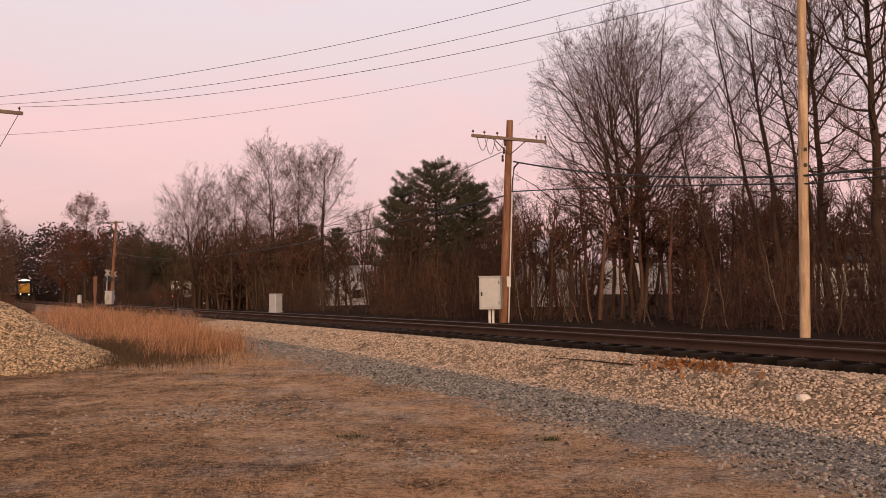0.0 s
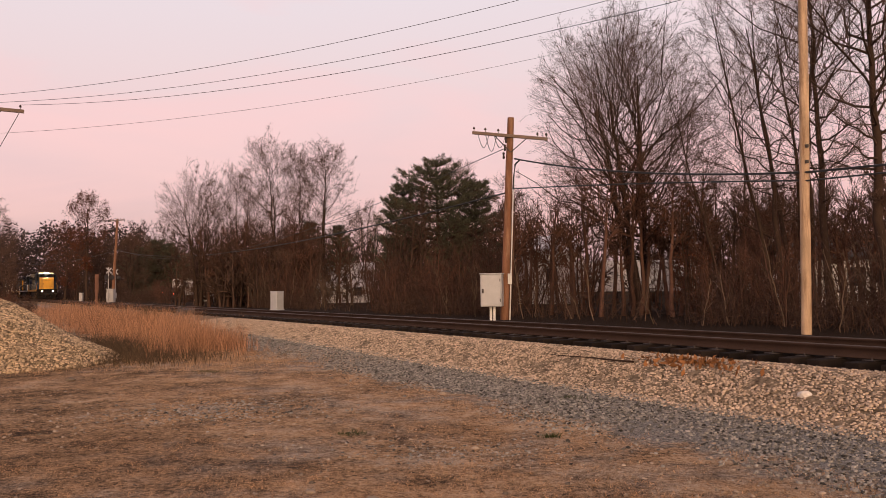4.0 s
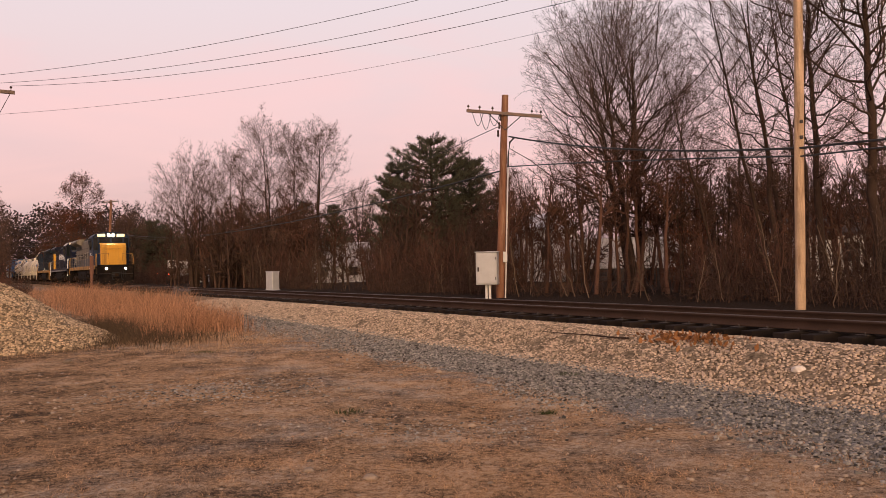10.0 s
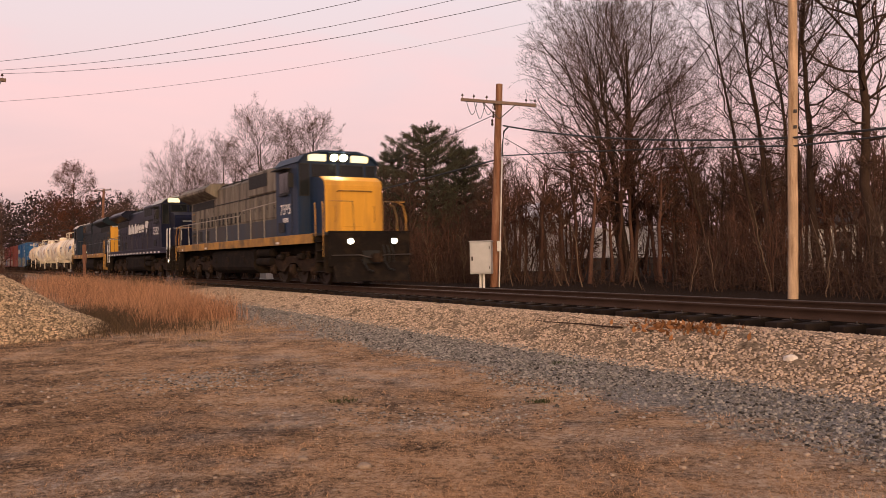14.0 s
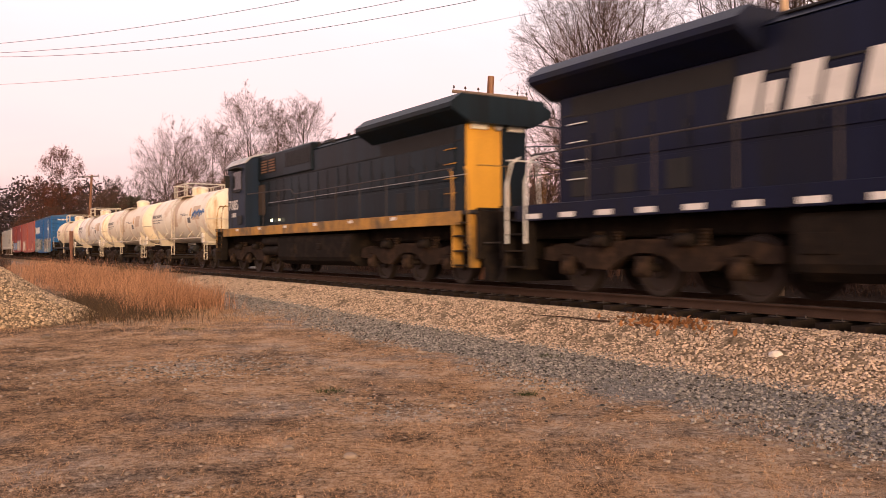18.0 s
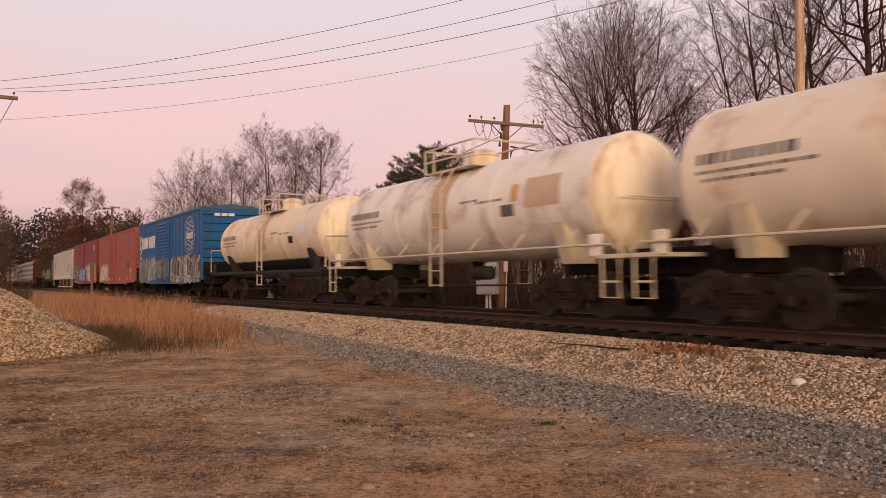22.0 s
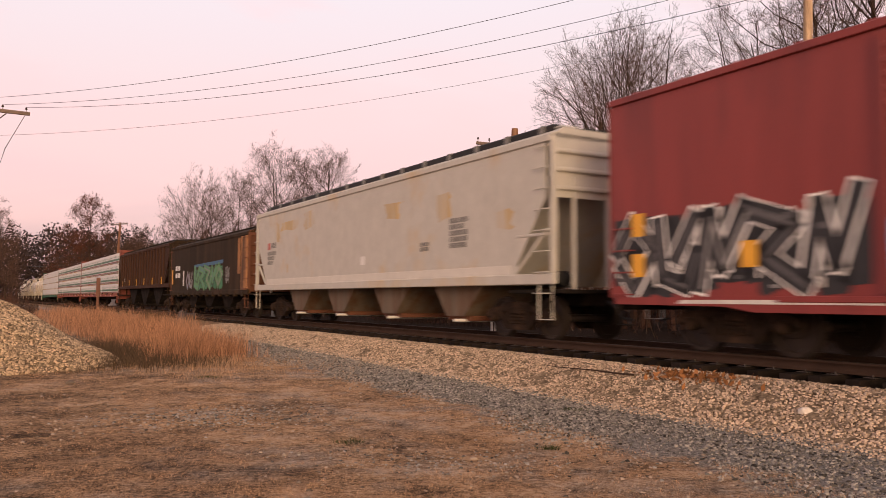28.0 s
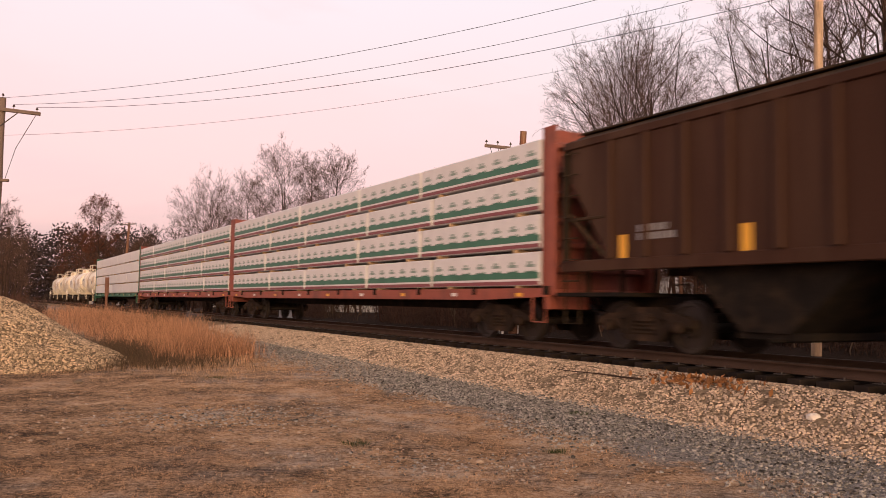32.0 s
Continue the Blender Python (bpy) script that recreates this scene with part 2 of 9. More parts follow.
# ---- mesh tools ----
class Mesher:
    """Gathers vertices and faces of one part."""

    def __init__(self):
        self.v, self.f = [], []

    def add(self, verts, faces):
        n = len(self.v)
        self.v.extend(verts)
        self.f.extend([tuple(i + n for i in f) for f in faces])
        return self

    def box(self, x0, x1, y0, y1, z0, z1, c=0.0, m=None):
        """A box, its edges cut back by c."""
        if c <= 0:
            vs = [(x, y, z) for x in (x0, x1) for y in (y0, y1) for z in (z0, z1)]
            fs = [(0, 1, 3, 2), (4, 6, 7, 5), (0, 4, 5, 1), (2, 3, 7, 6), (0, 2, 6, 4), (1, 5, 7, 3)]
        else:
            c = min(c, (x1 - x0) * 0.45, (y1 - y0) * 0.45, (z1 - z0) * 0.45)
            vs, idx = [], {}
            for i, x in enumerate((x0, x1)):
                for j, y in enumerate((y0, y1)):
                    for k, z in enumerate((z0, z1)):
                        sx, sy, sz = (1, -1)[i] * c, (1, -1)[j] * c, (1, -1)[k] * c
                        for ax, p in enumerate(((x, y + sy, z + sz), (x + sx, y, z + sz), (x + sx, y + sy, z))):
                            idx[i, j, k, ax] = len(vs)
                            vs.append(p)
            g, fs = idx, []
            for i in (0, 1):
                q = [g[i, 0, 0, 0], g[i, 1, 0, 0], g[i, 1, 1, 0], g[i, 0, 1, 0]]
                fs.append(tuple(q if i else q[::-1]))
                q = [g[0, i, 0, 1], g[0, i, 1, 1], g[1, i, 1, 1], g[1, i, 0, 1]]
                fs.append(tuple(q if i else q[::-1]))
                q = [g[0, 0, i, 2], g[1, 0, i, 2], g[1, 1, i, 2], g[0, 1, i, 2]]
                fs.append(tuple(q if i else q[::-1]))
            for a in (0, 1):
                for b in (0, 1):
                    e = [((0, a, b), (1, a, b), 1, 2), ((a, 0, b), (a, 1, b), 0, 2), ((a, b, 0), (a, b, 1), 0, 1)]
                    for p, q, u, w in e:
                        fs.append((g[(*p, u)], g[(*q, u)], g[(*q, w)], g[(*p, w)]))
            for i in (0, 1):
                for j in (0, 1):
                    for k in (0, 1):
                        fs.append((g[i, j, k, 0], g[i, j, k, 1], g[i, j, k, 2]))
        if m is not None:
            vs = [tuple(m @ Vector(p)) for p in vs]
        return self.add(vs, fs)

    def tube(self, pts, r, n=8, cap=True, r1=None):
        """A round bar through pts; r may be a list of radii."""
        pts = [Vector(p) for p in pts]
        rs = list(r) if isinstance(r, (list, tuple)) else [r + ((r1 if r1 is not None else r) - r) * i / max(1, len(pts) - 1) for i in range(len(pts))]
        vs, fs = [], []
        up = Vector((0, 0, 1))
        for i, p in enumerate(pts):
            d = (pts[min(i + 1, len(pts) - 1)] - pts[max(i - 1, 0)]).normalized()
            a = d.cross(up if abs(d.z) < 0.95 else Vector((1, 0, 0))).normalized()
            b = a.cross(d)
            for k in range(n):
                w = 2 * math.pi * (k + 0.5) / n
                vs.append(tuple(p + (a * math.cos(w) + b * math.sin(w)) * rs[i]))
        for i in range(len(pts) - 1):
            for k in range(n):
                k2 = (k + 1) % n
                fs.append((i * n + k, i * n + k2, (i + 1) * n + k2, (i + 1) * n + k))
        if cap:
            fs.append(tuple(range(n - 1, -1, -1)))
            fs.append(tuple((len(pts) - 1) * n + k for k in range(n)))
        return self.add(vs, fs)

    def lathe(self, prof, axis="x", at=(0, 0, 0), n=24):
        """A solid of revolution: prof holds (place along the axis, radius)."""
        vs, fs = [], []
        for u, r in prof:
            for k in range(n):
                w = 2 * math.pi * k / n
                c, s = r * math.cos(w), r * math.sin(w)
                p = {"x": (u, c, s), "y": (c, u, s), "z": (c, s, u)}[axis]
                vs.append((p[0] + at[0], p[1] + at[1], p[2] + at[2]))
        for i in range(len(prof) - 1):
            for k in range(n):
                k2 = (k + 1) % n
                fs.append((i * n + k, i * n + k2, (i + 1) * n + k2, (i + 1) * n + k))
        fs.append(tuple(range(n - 1, -1, -1)))
        fs.append(tuple((len(prof) - 1) * n + k for k in range(n)))
        return self.add(vs, fs)

    def prism(self, poly, y0, y1, axis="y"):
        """A flat outline drawn out along an axis: poly in x, z (axis y), y, z (axis x) or x, y (axis z)."""
        def at(p, u):
            return {"y": (p[0], u, p[1]), "x": (u, p[0], p[1]), "z": (p[0], p[1], u)}[axis]
        n = len(poly)
        vs = [at(p, y0) for p in poly] + [at(p, y1) for p in poly]
        fs = [tuple(range(n)), tuple(range(2 * n - 1, n - 1, -1))]
        fs += [(i, i + n, (i + 1) % n + n, (i + 1) % n) for i in range(n)]
        return self.add(vs, fs)

    def mesh(self, name, material, smooth=False):
        me = bpy.data.meshes.new(name)
        me.from_pydata([tuple(v) for v in self.v], [], self.f)
        me.materials.append(material)
        bm = bmesh.new()
        bm.from_mesh(me)
        bmesh.ops.recalc_face_normals(bm, faces=bm.faces)
        bm.to_mesh(me)
        bm.free()
        if smooth:
            me.shade_smooth()
            me.set_sharp_from_angle(angle=radians(40))
        return me


def part(name, src, material, parent, label="", m=None, smooth=False):
    """One mesh object under a thing or a part. src: a Mesher, or a mesh to share."""
    me = src.mesh(name, material, smooth) if isinstance(src, Mesher) else src
    ob = new(name, me)
    ob.parent = parent
    if m is not None:
        ob.matrix_local = m
    if label:
        tagged(ob, label)
    return ob


def thing(name, label, category, group="", m=None, kind=""):
    ob = new(name)
    ob.empty_display_size = 0.2
    if m is not None:
        ob.matrix_world = m
    return tagged(ob, label, category, group, kind)


def fast_mesh(name, verts, loops, size, material, smooth=False):
    """A mesh from arrays: verts (n, 3) and faces (m, size)."""
    me = bpy.data.meshes.new(name)
    verts, loops = np.asarray(verts, np.float32), np.asarray(loops, np.int32)
    me.vertices.add(len(verts))
    me.vertices.foreach_set("co", verts.ravel())
    me.loops.add(loops.size)
    me.loops.foreach_set("vertex_index", loops.ravel())
    me.polygons.add(len(loops))
    me.polygons.foreach_set("loop_start", np.arange(0, loops.size, size, dtype=np.int32))
    me.update(calc_edges=True)
    me.materials.append(material)
    if smooth:
        me.shade_smooth()
    return me


def tubes(strokes, sides):
    """Vertices and quads of many round tapering strokes: pts (k, n, 3), radii (k, n)."""
    pts, rad = strokes
    k, n, _ = pts.shape
    d = np.gradient(pts, axis=1)
    d /= np.linalg.norm(d, axis=2, keepdims=True) + 1e-9
    ref = np.where(np.abs(d[:, :1, 2:3]) < 0.9, np.array([0, 0, 1.0]), np.array([1.0, 0, 0]))
    a = np.cross(d, np.broadcast_to(ref, d.shape))
    a /= np.linalg.norm(a, axis=2, keepdims=True) + 1e-9
    b = np.cross(a, d)
    w = 2 * np.pi * np.arange(sides) / sides
    ring = a[:, :, None] * np.cos(w)[:, None] + b[:, :, None] * np.sin(w)[:, None]
    v = pts[:, :, None] + ring * rad[:, :, None, None]
    idx = np.arange(k * n * sides).reshape(k, n, sides)
    q = np.stack([idx[:, :-1], np.roll(idx[:, :-1], -1, 2), np.roll(idx[:, 1:], -1, 2), idx[:, 1:]], -1)
    return v.reshape(-1, 3), q.reshape(-1, 4)


def ribbons(strokes, seed=1):
    """The finest twigs: one narrow strip each, turned at random."""
    pts, rad = strokes
    k, n, _ = pts.shape
    d = pts[:, -1] - pts[:, 0]
    e = np.cross(d, np.random.RandomState(seed).randn(k, 3))
    e /= np.linalg.norm(e, axis=1, keepdims=True) + 1e-9
    off = e[:, None] * rad[:, :, None]
    v = np.stack([pts - off, pts + off], 2)
    idx = np.arange(k * n * 2).reshape(k, n, 2)
    q = np.stack([idx[:, :-1, 0], idx[:, :-1, 1], idx[:, 1:, 1], idx[:, 1:, 0]], -1)
    return v.reshape(-1, 3), q.reshape(-1, 4)


def stack(pieces):
    vs, fs, n = [], [], 0
    for v, f in pieces:
        vs.append(v)
        fs.append(f + n)
        n += len(v)
    return np.concatenate(vs), np.concatenate(fs)

# ---- ground, ballast and track ----
def soft(x, a, b):
    u = np.clip((x - a) / (b - a), 0, 1)
    return u * u * (3 - 2 * u)


def lumps(x, y, size, amp, seed=0):
    """Cheap rolling unevenness."""
    r = np.random.RandomState(seed)
    z = 0
    for _ in range(6):
        a, f, p = r.rand() * 6.28, (0.5 + r.rand()) * 6.28 / size, r.rand() * 6.28
        z = z + np.sin((x * math.cos(a) + y * math.sin(a)) * f + p)
    return z * amp / 3


FAR_SIDE = 0.38


def ground_z(x, y):
    """Height of the ground sheet: the lot rises a little away from the camera, the far side lies higher."""
    x, y = np.asarray(x, float), np.asarray(y, float)
    s, lat = near_line(x, y)
    r = np.hypot(x, y)
    lot = 0.011 * np.clip(r - 9, 0, 26) + lumps(x, y, 5.0, 0.012, 3)
    near = soft(lat, -1.5, 1.5)
    z = FAR_SIDE * (1 - near) + lot * near + lumps(x, y, 9.0, 0.05, 4) * soft(-lat, 4, 9)
    return np.where(r > 150, z * 0 + 0.3, z)


def axis_steps(reach, near, n):
    u = np.linspace(-1, 1, n)
    k = math.asinh(reach / near)
    return np.sinh(u * k) * near


gx = axis_steps(1500, 4.0, 230)
gy = axis_steps(1500, 4.0, 230) + 12.0
GX, GY = np.meshgrid(gx, gy, indexing="ij")
gs, glat = near_line(GX, GY)
GZ = ground_z(GX, GY)
gi = np.arange(GX.size).reshape(GX.shape)
gq = np.stack([gi[:-1, :-1], gi[1:, :-1], gi[1:, 1:], gi[:-1, 1:]], -1).reshape(-1, 4)


def ground_material():
    m = bpy.data.materials.new("dry_lot_ground")
    m.use_nodes = True
    t = m.node_tree
    b = t.nodes["Principled BSDF"]
    b.inputs["Roughness"].default_value = 0.95
    b.inputs["Specular IOR Level"].default_value = 0.05
    tc = t.nodes.new("ShaderNodeTexCoord")
    at = t.nodes.new("ShaderNodeAttribute")
    at.attribute_name = "lat"

    def noise_tex(scale, detail=5, rough=0.6):
        n = t.nodes.new("ShaderNodeTexNoise")
        n.inputs["Scale"].default_value, n.inputs["Detail"].default_value, n.inputs["Roughness"].default_value = scale, detail, rough
        t.links.new(tc.outputs["Object"], n.inputs["Vector"])
        return n.outputs["Fac"]

    def math_node(op, a, b2, c=None):
        n = t.nodes.new("ShaderNodeMath")
        n.operation = op
        for i, q in enumerate((a, b2, c)):
            if q is None:
                continue
            if isinstance(q, (int, float)):
                n.inputs[i].default_value = q
            else:
                t.links.new(q, n.inputs[i])
        return n.outputs[0]

    def ramp(fac, stops):
        n = t.nodes.new("ShaderNodeValToRGB")
        ramp_stops(n, stops)
        t.links.new(fac, n.inputs[0])
        return n.outputs[0]

    def blend(f, a, b2):
        n = t.nodes.new("ShaderNodeMix")
        n.data_type = "RGBA"
        t.links.new(f, n.inputs["Factor"])
        t.links.new(a, n.inputs["A"])
        t.links.new(b2, n.inputs["B"])
        return n.outputs["Result"]

    big, mid, fine = noise_tex(0.28, 4), noise_tex(1.7, 6), noise_tex(17, 6, 0.75)
    grit = noise_tex(90, 3, 0.7)
    grain = math_node("MULTIPLY_ADD", fine, 0.5, math_node("MULTIPLY", grit, 0.5))
    patch = math_node("MULTIPLY_ADD", noise_tex(0.62, 7, 0.68), 0.55, math_node("MULTIPLY", noise_tex(2.9, 6, 0.7), 0.45))
    tone = math_node("MULTIPLY_ADD", math_node("SUBTRACT", grain, 0.5), 1.5, patch)
    worn = ramp(math_node("DIVIDE", math_node("MULTIPLY_ADD", math_node("SUBTRACT", big, 0.5), 4.0, at.outputs["Fac"]), 20.0), [(0.42, (0, 0, 0)), (0.60, (1, 1, 1))])
    tone = math_node("MULTIPLY_ADD", worn, -0.085, math_node("ADD", tone, 0.028))
    grass = ramp(tone, [(0.36, (0.048, 0.032, 0.022)), (0.44, (0.150, 0.098, 0.056)), (0.51, (0.32, 0.196, 0.108)), (0.59, (0.46, 0.298, 0.176)), (0.70, (0.54, 0.41, 0.28))])
    dirt = ramp(tone, [(0.36, (0.045, 0.034, 0.027)), (0.46, (0.150, 0.110, 0.080)), (0.56, (0.265, 0.203, 0.152)), (0.70, (0.50, 0.42, 0.34))])
    # the gravel's darkest tone paints in shadow beneath the loose stones
    gravel = ramp(grain, [(0.36, (0.032, 0.030, 0.028)), (0.5, (0.185, 0.172, 0.153)), (0.62, (0.50, 0.465, 0.42))])
    bare = math_node("MULTIPLY_ADD", big, 0.6, math_node("MULTIPLY", mid, 0.4))
    lot = blend(ramp(bare, [(0.40, (1, 1, 1)), (0.52, (0, 0, 0))]), grass, dirt)
    edge = math_node("MULTIPLY_ADD", math_node("SUBTRACT", mid, 0.5), 2.6, at.outputs["Fac"])
    edge = math_node("MULTIPLY_ADD", math_node("SUBTRACT", fine, 0.5), 1.0, edge)
    zone = math_node("DIVIDE", edge, 10.0)
    lot2 = blend(ramp(zone, [(0.515, (1, 1, 1)), (0.575, (0, 0, 0))]), lot, gravel)
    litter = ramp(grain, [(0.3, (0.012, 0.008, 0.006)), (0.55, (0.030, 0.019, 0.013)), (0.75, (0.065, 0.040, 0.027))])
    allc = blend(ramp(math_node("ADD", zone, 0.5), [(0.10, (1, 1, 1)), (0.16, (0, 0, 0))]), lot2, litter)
    t.links.new(allc, b.inputs["Base Color"])
    bp = t.nodes.new("ShaderNodeBump")
    bp.inputs["Strength"].default_value, bp.inputs["Distance"].default_value = 0.9, 0.03
    t.links.new(grain, bp.inputs["Height"])
    t.links.new(bp.outputs[0], b.inputs["Normal"])
    return m


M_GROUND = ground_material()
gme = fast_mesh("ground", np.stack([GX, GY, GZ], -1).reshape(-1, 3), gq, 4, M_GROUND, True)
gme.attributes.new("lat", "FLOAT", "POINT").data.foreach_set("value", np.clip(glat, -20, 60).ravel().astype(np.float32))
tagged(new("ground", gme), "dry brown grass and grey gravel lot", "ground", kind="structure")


def bed_z(s, lat):
    """Top of the ballast bed."""
    e = np.abs(lat)
    top = RAIL_TOP - 0.37 + 0.10 * soft(e, 1.32, 1.5)
    x, y, _ = line(s, lat)
    foot = ground_z(x, y) - 0.05
    return top + (foot - top) * soft(e, 1.75, 3.75)


def sweep(cross, s0, s1, step):
    ss = np.arange(s0, s1 + step / 2, step)
    S2, L2 = np.meshgrid(ss, cross, indexing="ij")
    return S2, L2


S2, L2 = sweep(np.linspace(-4.0, 4.0, 49), -60, 24, 0.22)
BX, BY, _ = line(S2, L2)
BZ = bed_z(S2, L2) + np.random.RandomState(5).randn(*S2.shape) * 0.014
bi = np.arange(S2.size).reshape(S2.shape)
bq = np.stack([bi[:-1, :-1], bi[1:, :-1], bi[1:, 1:], bi[:-1, 1:]], -1).reshape(-1, 4)
S3, L3 = sweep(np.linspace(-4.0, 4.0, 17), -420, -60, 3.0)
CX, CY, _ = line(S3, L3)
CZ = bed_z(S3, L3)
ci = np.arange(S3.size).reshape(S3.shape)
cq = np.stack([ci[:-1, :-1], ci[1:, :-1], ci[1:, 1:], ci[:-1, 1:]], -1).reshape(-1, 4)
bed_dark = np.concatenate([(np.abs((L2[:-1, :-1] + L2[1:, 1:]) / 2) < 1.37).ravel(), (np.abs((L3[:-1, :-1] + L3[1:, 1:]) / 2) < 1.4).ravel()])
bv, bf = stack([(np.stack([BX, BY, BZ], -1).reshape(-1, 3), bq), (np.stack([CX, CY, CZ], -1).reshape(-1, 3), cq)])
M_BED = mat("ballast_bed", (0.22, 0.165, 0.11), 0.95, var=0.6, scale=9, fine=26, bump=1.0, dirt=(0.07, 0.048, 0.03), dirt_amount=0.45, dirt_scale=16)
bed_me = fast_mesh("ballast_bed", bv, bf, 4, M_BED)
bed_me.materials.append(M_CRIB)
bed_me.polygons.foreach_set("material_index", bed_dark.astype(np.int32))
tagged(new("ballast_bed", bed_me), "bed of tan crushed stone under the track", "ballast", kind="structure")

# loose stones, one sheet of real pebbles each
CUBE = np.array([(x, y, z) for x in (-1, 1) for y in (-1, 1) for z in (-1, 1)], float)
STONE_F = np.array([(0, 1, 3, 2), (4, 6, 7, 5), (0, 4, 5, 1), (2, 3, 7, 6), (1, 5, 7, 3)])
CUBE_F = np.array([(0, 1, 3, 2), (4, 6, 7, 5), (0, 4, 5, 1), (2, 3, 7, 6), (0, 2, 6, 4), (1, 5, 7, 3)])


def pebbles(name, x, y, z, size, material, label, seed, flat=0.7):
    r = np.random.RandomState(seed)
    n = len(x)
    v = CUBE[None] * (0.62 + 0.55 * r.rand(n, 8, 3)) * 0.5
    v *= size[:, None, None] * (np.array([1, 1, flat]) * (0.75 + 0.5 * r.rand(n, 3)))[:, None]
    a, b = r.rand(n) * 6.28, (r.rand(n) - 0.5) * 1.2
    c, s = np.cos(a)[:, None], np.sin(a)[:, None]
    cb, sb = np.cos(b)[:, None], np.sin(b)[:, None]
    X, Z = v[..., 0] * cb - v[..., 2] * sb, v[..., 0] * sb + v[..., 2] * cb
    v = np.stack([X * c - v[..., 1] * s, X * s + v[..., 1] * c, Z], -1) + np.stack([x, y, z], -1)[:, None]
    f = STONE_F[None] + 8 * np.arange(n)[:, None, None]
    ob = new(name, fast_mesh(name, v.reshape(-1, 3), f.reshape(-1, 4), 4, material))
    return tagged(ob, label, "gravel", kind="stuff")


pr = np.random.RandomState(11)


def scatter_band(n, s0, s1, l0, l1, power=1.0):
    s = s1 - (s1 - s0) * pr.rand(n) ** power
    lat = l0 + (l1 - l0) * pr.rand(n)
    x, y, _ = line(s, lat)
    return s, lat, x, y


s_, l_, x_, y_ = scatter_band(74000, -36, 5, 1.40, 3.75, 1.7)
keep = pr.rand(len(s_)) < np.clip((3.9 - l_) / 0.7, 0.15, 1)
s_, l_, x_, y_ = s_[keep], l_[keep], x_[keep], y_[keep]
pebbles("ballast_stones", x_, y_, np.maximum(bed_z(s_, l_), ground_z(x_, y_)) + 0.008, 0.014 + 0.024 * pr.rand(len(s_)), M_BALLAST,
        "loose tan crushed stones beside the rails", 12)
s_, l_, x_, y_ = scatter_band(4500, -40, 10, -1.25, 1.25, 1.2)
pebbles("crib_stones", x_, y_, bed_z(s_, l_) + 0.03, 0.04 + 0.05 * pr.rand(len(s_)), M_CRIB, "crushed stones between the sleepers", 13)
s_, l_, x_, y_ = scatter_band(48000, -30, 2, 3.3, 6.3, 1.7)
keep = pr.rand(len(s_)) < np.clip((5.75 - l_ + lumps(x_, y_, 2.2, 0.4, 9)) / 0.6, 0.03, 1)
s_, l_, x_, y_ = s_[keep], l_[keep], x_[keep], y_[keep]
pebbles("gravel_stones", x_, y_, np.maximum(bed_z(s_, np.minimum(l_, 3.9)), ground_z(x_, y_)) + 0.004, 0.012 + 0.026 * pr.rand(len(s_)) ** 2, M_GREYSTONE,
        "grey crushed stones strewn on the lot", 14)

# rails
RAIL_CUT = [(-0.070, 0), (0.070, 0), (0.070, 0.014), (0.018, 0.032), (0.010, 0.05), (0.010, 0.118), (0.036, 0.130), (0.036, 0.160),
            (0.026, 0.170), (-0.026, 0.170), (-0.036, 0.160), (-0.036, 0.130), (-0.010, 0.118), (-0.010, 0.05), (-0.018, 0.032), (-0.070, 0.014)]


def rail_mesh(name, lat):
    ss = np.concatenate([np.arange(-420, -60, 6.0), np.arange(-60, 60.1, 1.5)])
    cut = np.array(RAIL_CUT)
    X, Y, _ = line(ss[:, None], lat - cut[None, :, 0])
    Z = np.broadcast_to(RAIL_TOP - 0.170 + cut[None, :, 1], X.shape)
    i = np.arange(X.size).reshape(X.shape)
    q = np.stack([i[:-1], np.roll(i[:-1], -1, 1), np.roll(i[1:], -1, 1), i[1:]], -1)
    me = fast_mesh(name, np.stack([X, Y, Z], -1).reshape(-1, 3), q.reshape(-1, 4), 4, M_RAIL)
    me.materials.append(M_RAILTOP)
    idx = np.zeros(q.shape[:2], np.int32)
    idx[:, 8:10] = 1
    me.polygons.foreach_set("material_index", idx.ravel())
    return me


track = thing("railway_track", "single railway track of rusty steel rails on dark wooden sleepers", "railway track", kind="structure")
for lat in (0.7535, -0.7535):
    part("rail", rail_mesh("rail", lat), M_RAIL, track)

# ---- poles, wires and trackside boxes ----
def gz(x, y):
    return float(ground_z(np.array([x]), np.array([y]))[0])


def wavy_pole(base, top, r0, r1, n=14, seed=0):
    r = np.random.RandomState(seed)
    k = 9
    pts = [Vector(base).lerp(Vector(top), i / k) + Vector((r.uniform(-1, 1), r.uniform(-1, 1), 0)) * (0.012 if 0 < i < k else 0) for i in range(k + 1)]
    return Mesher().tube(pts, r0, n, True, r1)


def insulator(parent, x, y, z, material):
    part("insulator", Mesher().lathe([(0, 0.012), (0.08, 0.012), (0.085, 0.045), (0.11, 0.05), (0.12, 0.03), (0.15, 0.034), (0.17, 0.015)], "z", (x, y, z), 10),
         material, parent)


def cable(name, a, b, sag, r, label, n=24, category="cable"):
    a, b = Vector(a), Vector(b)
    pts = []
    for i in range(n + 1):
        u = i / n
        p = a.lerp(b, u)
        p.z -= sag * 4 * u * (1 - u)
        pts.append(p)
    return tagged(new(name, Mesher().tube(pts, r, 5).mesh(name, M_WIRE)), label, category, kind="")


M_GLASSY = mat("dark_insulator_glaze", (0.05, 0.035, 0.03), 0.25, bump=0)
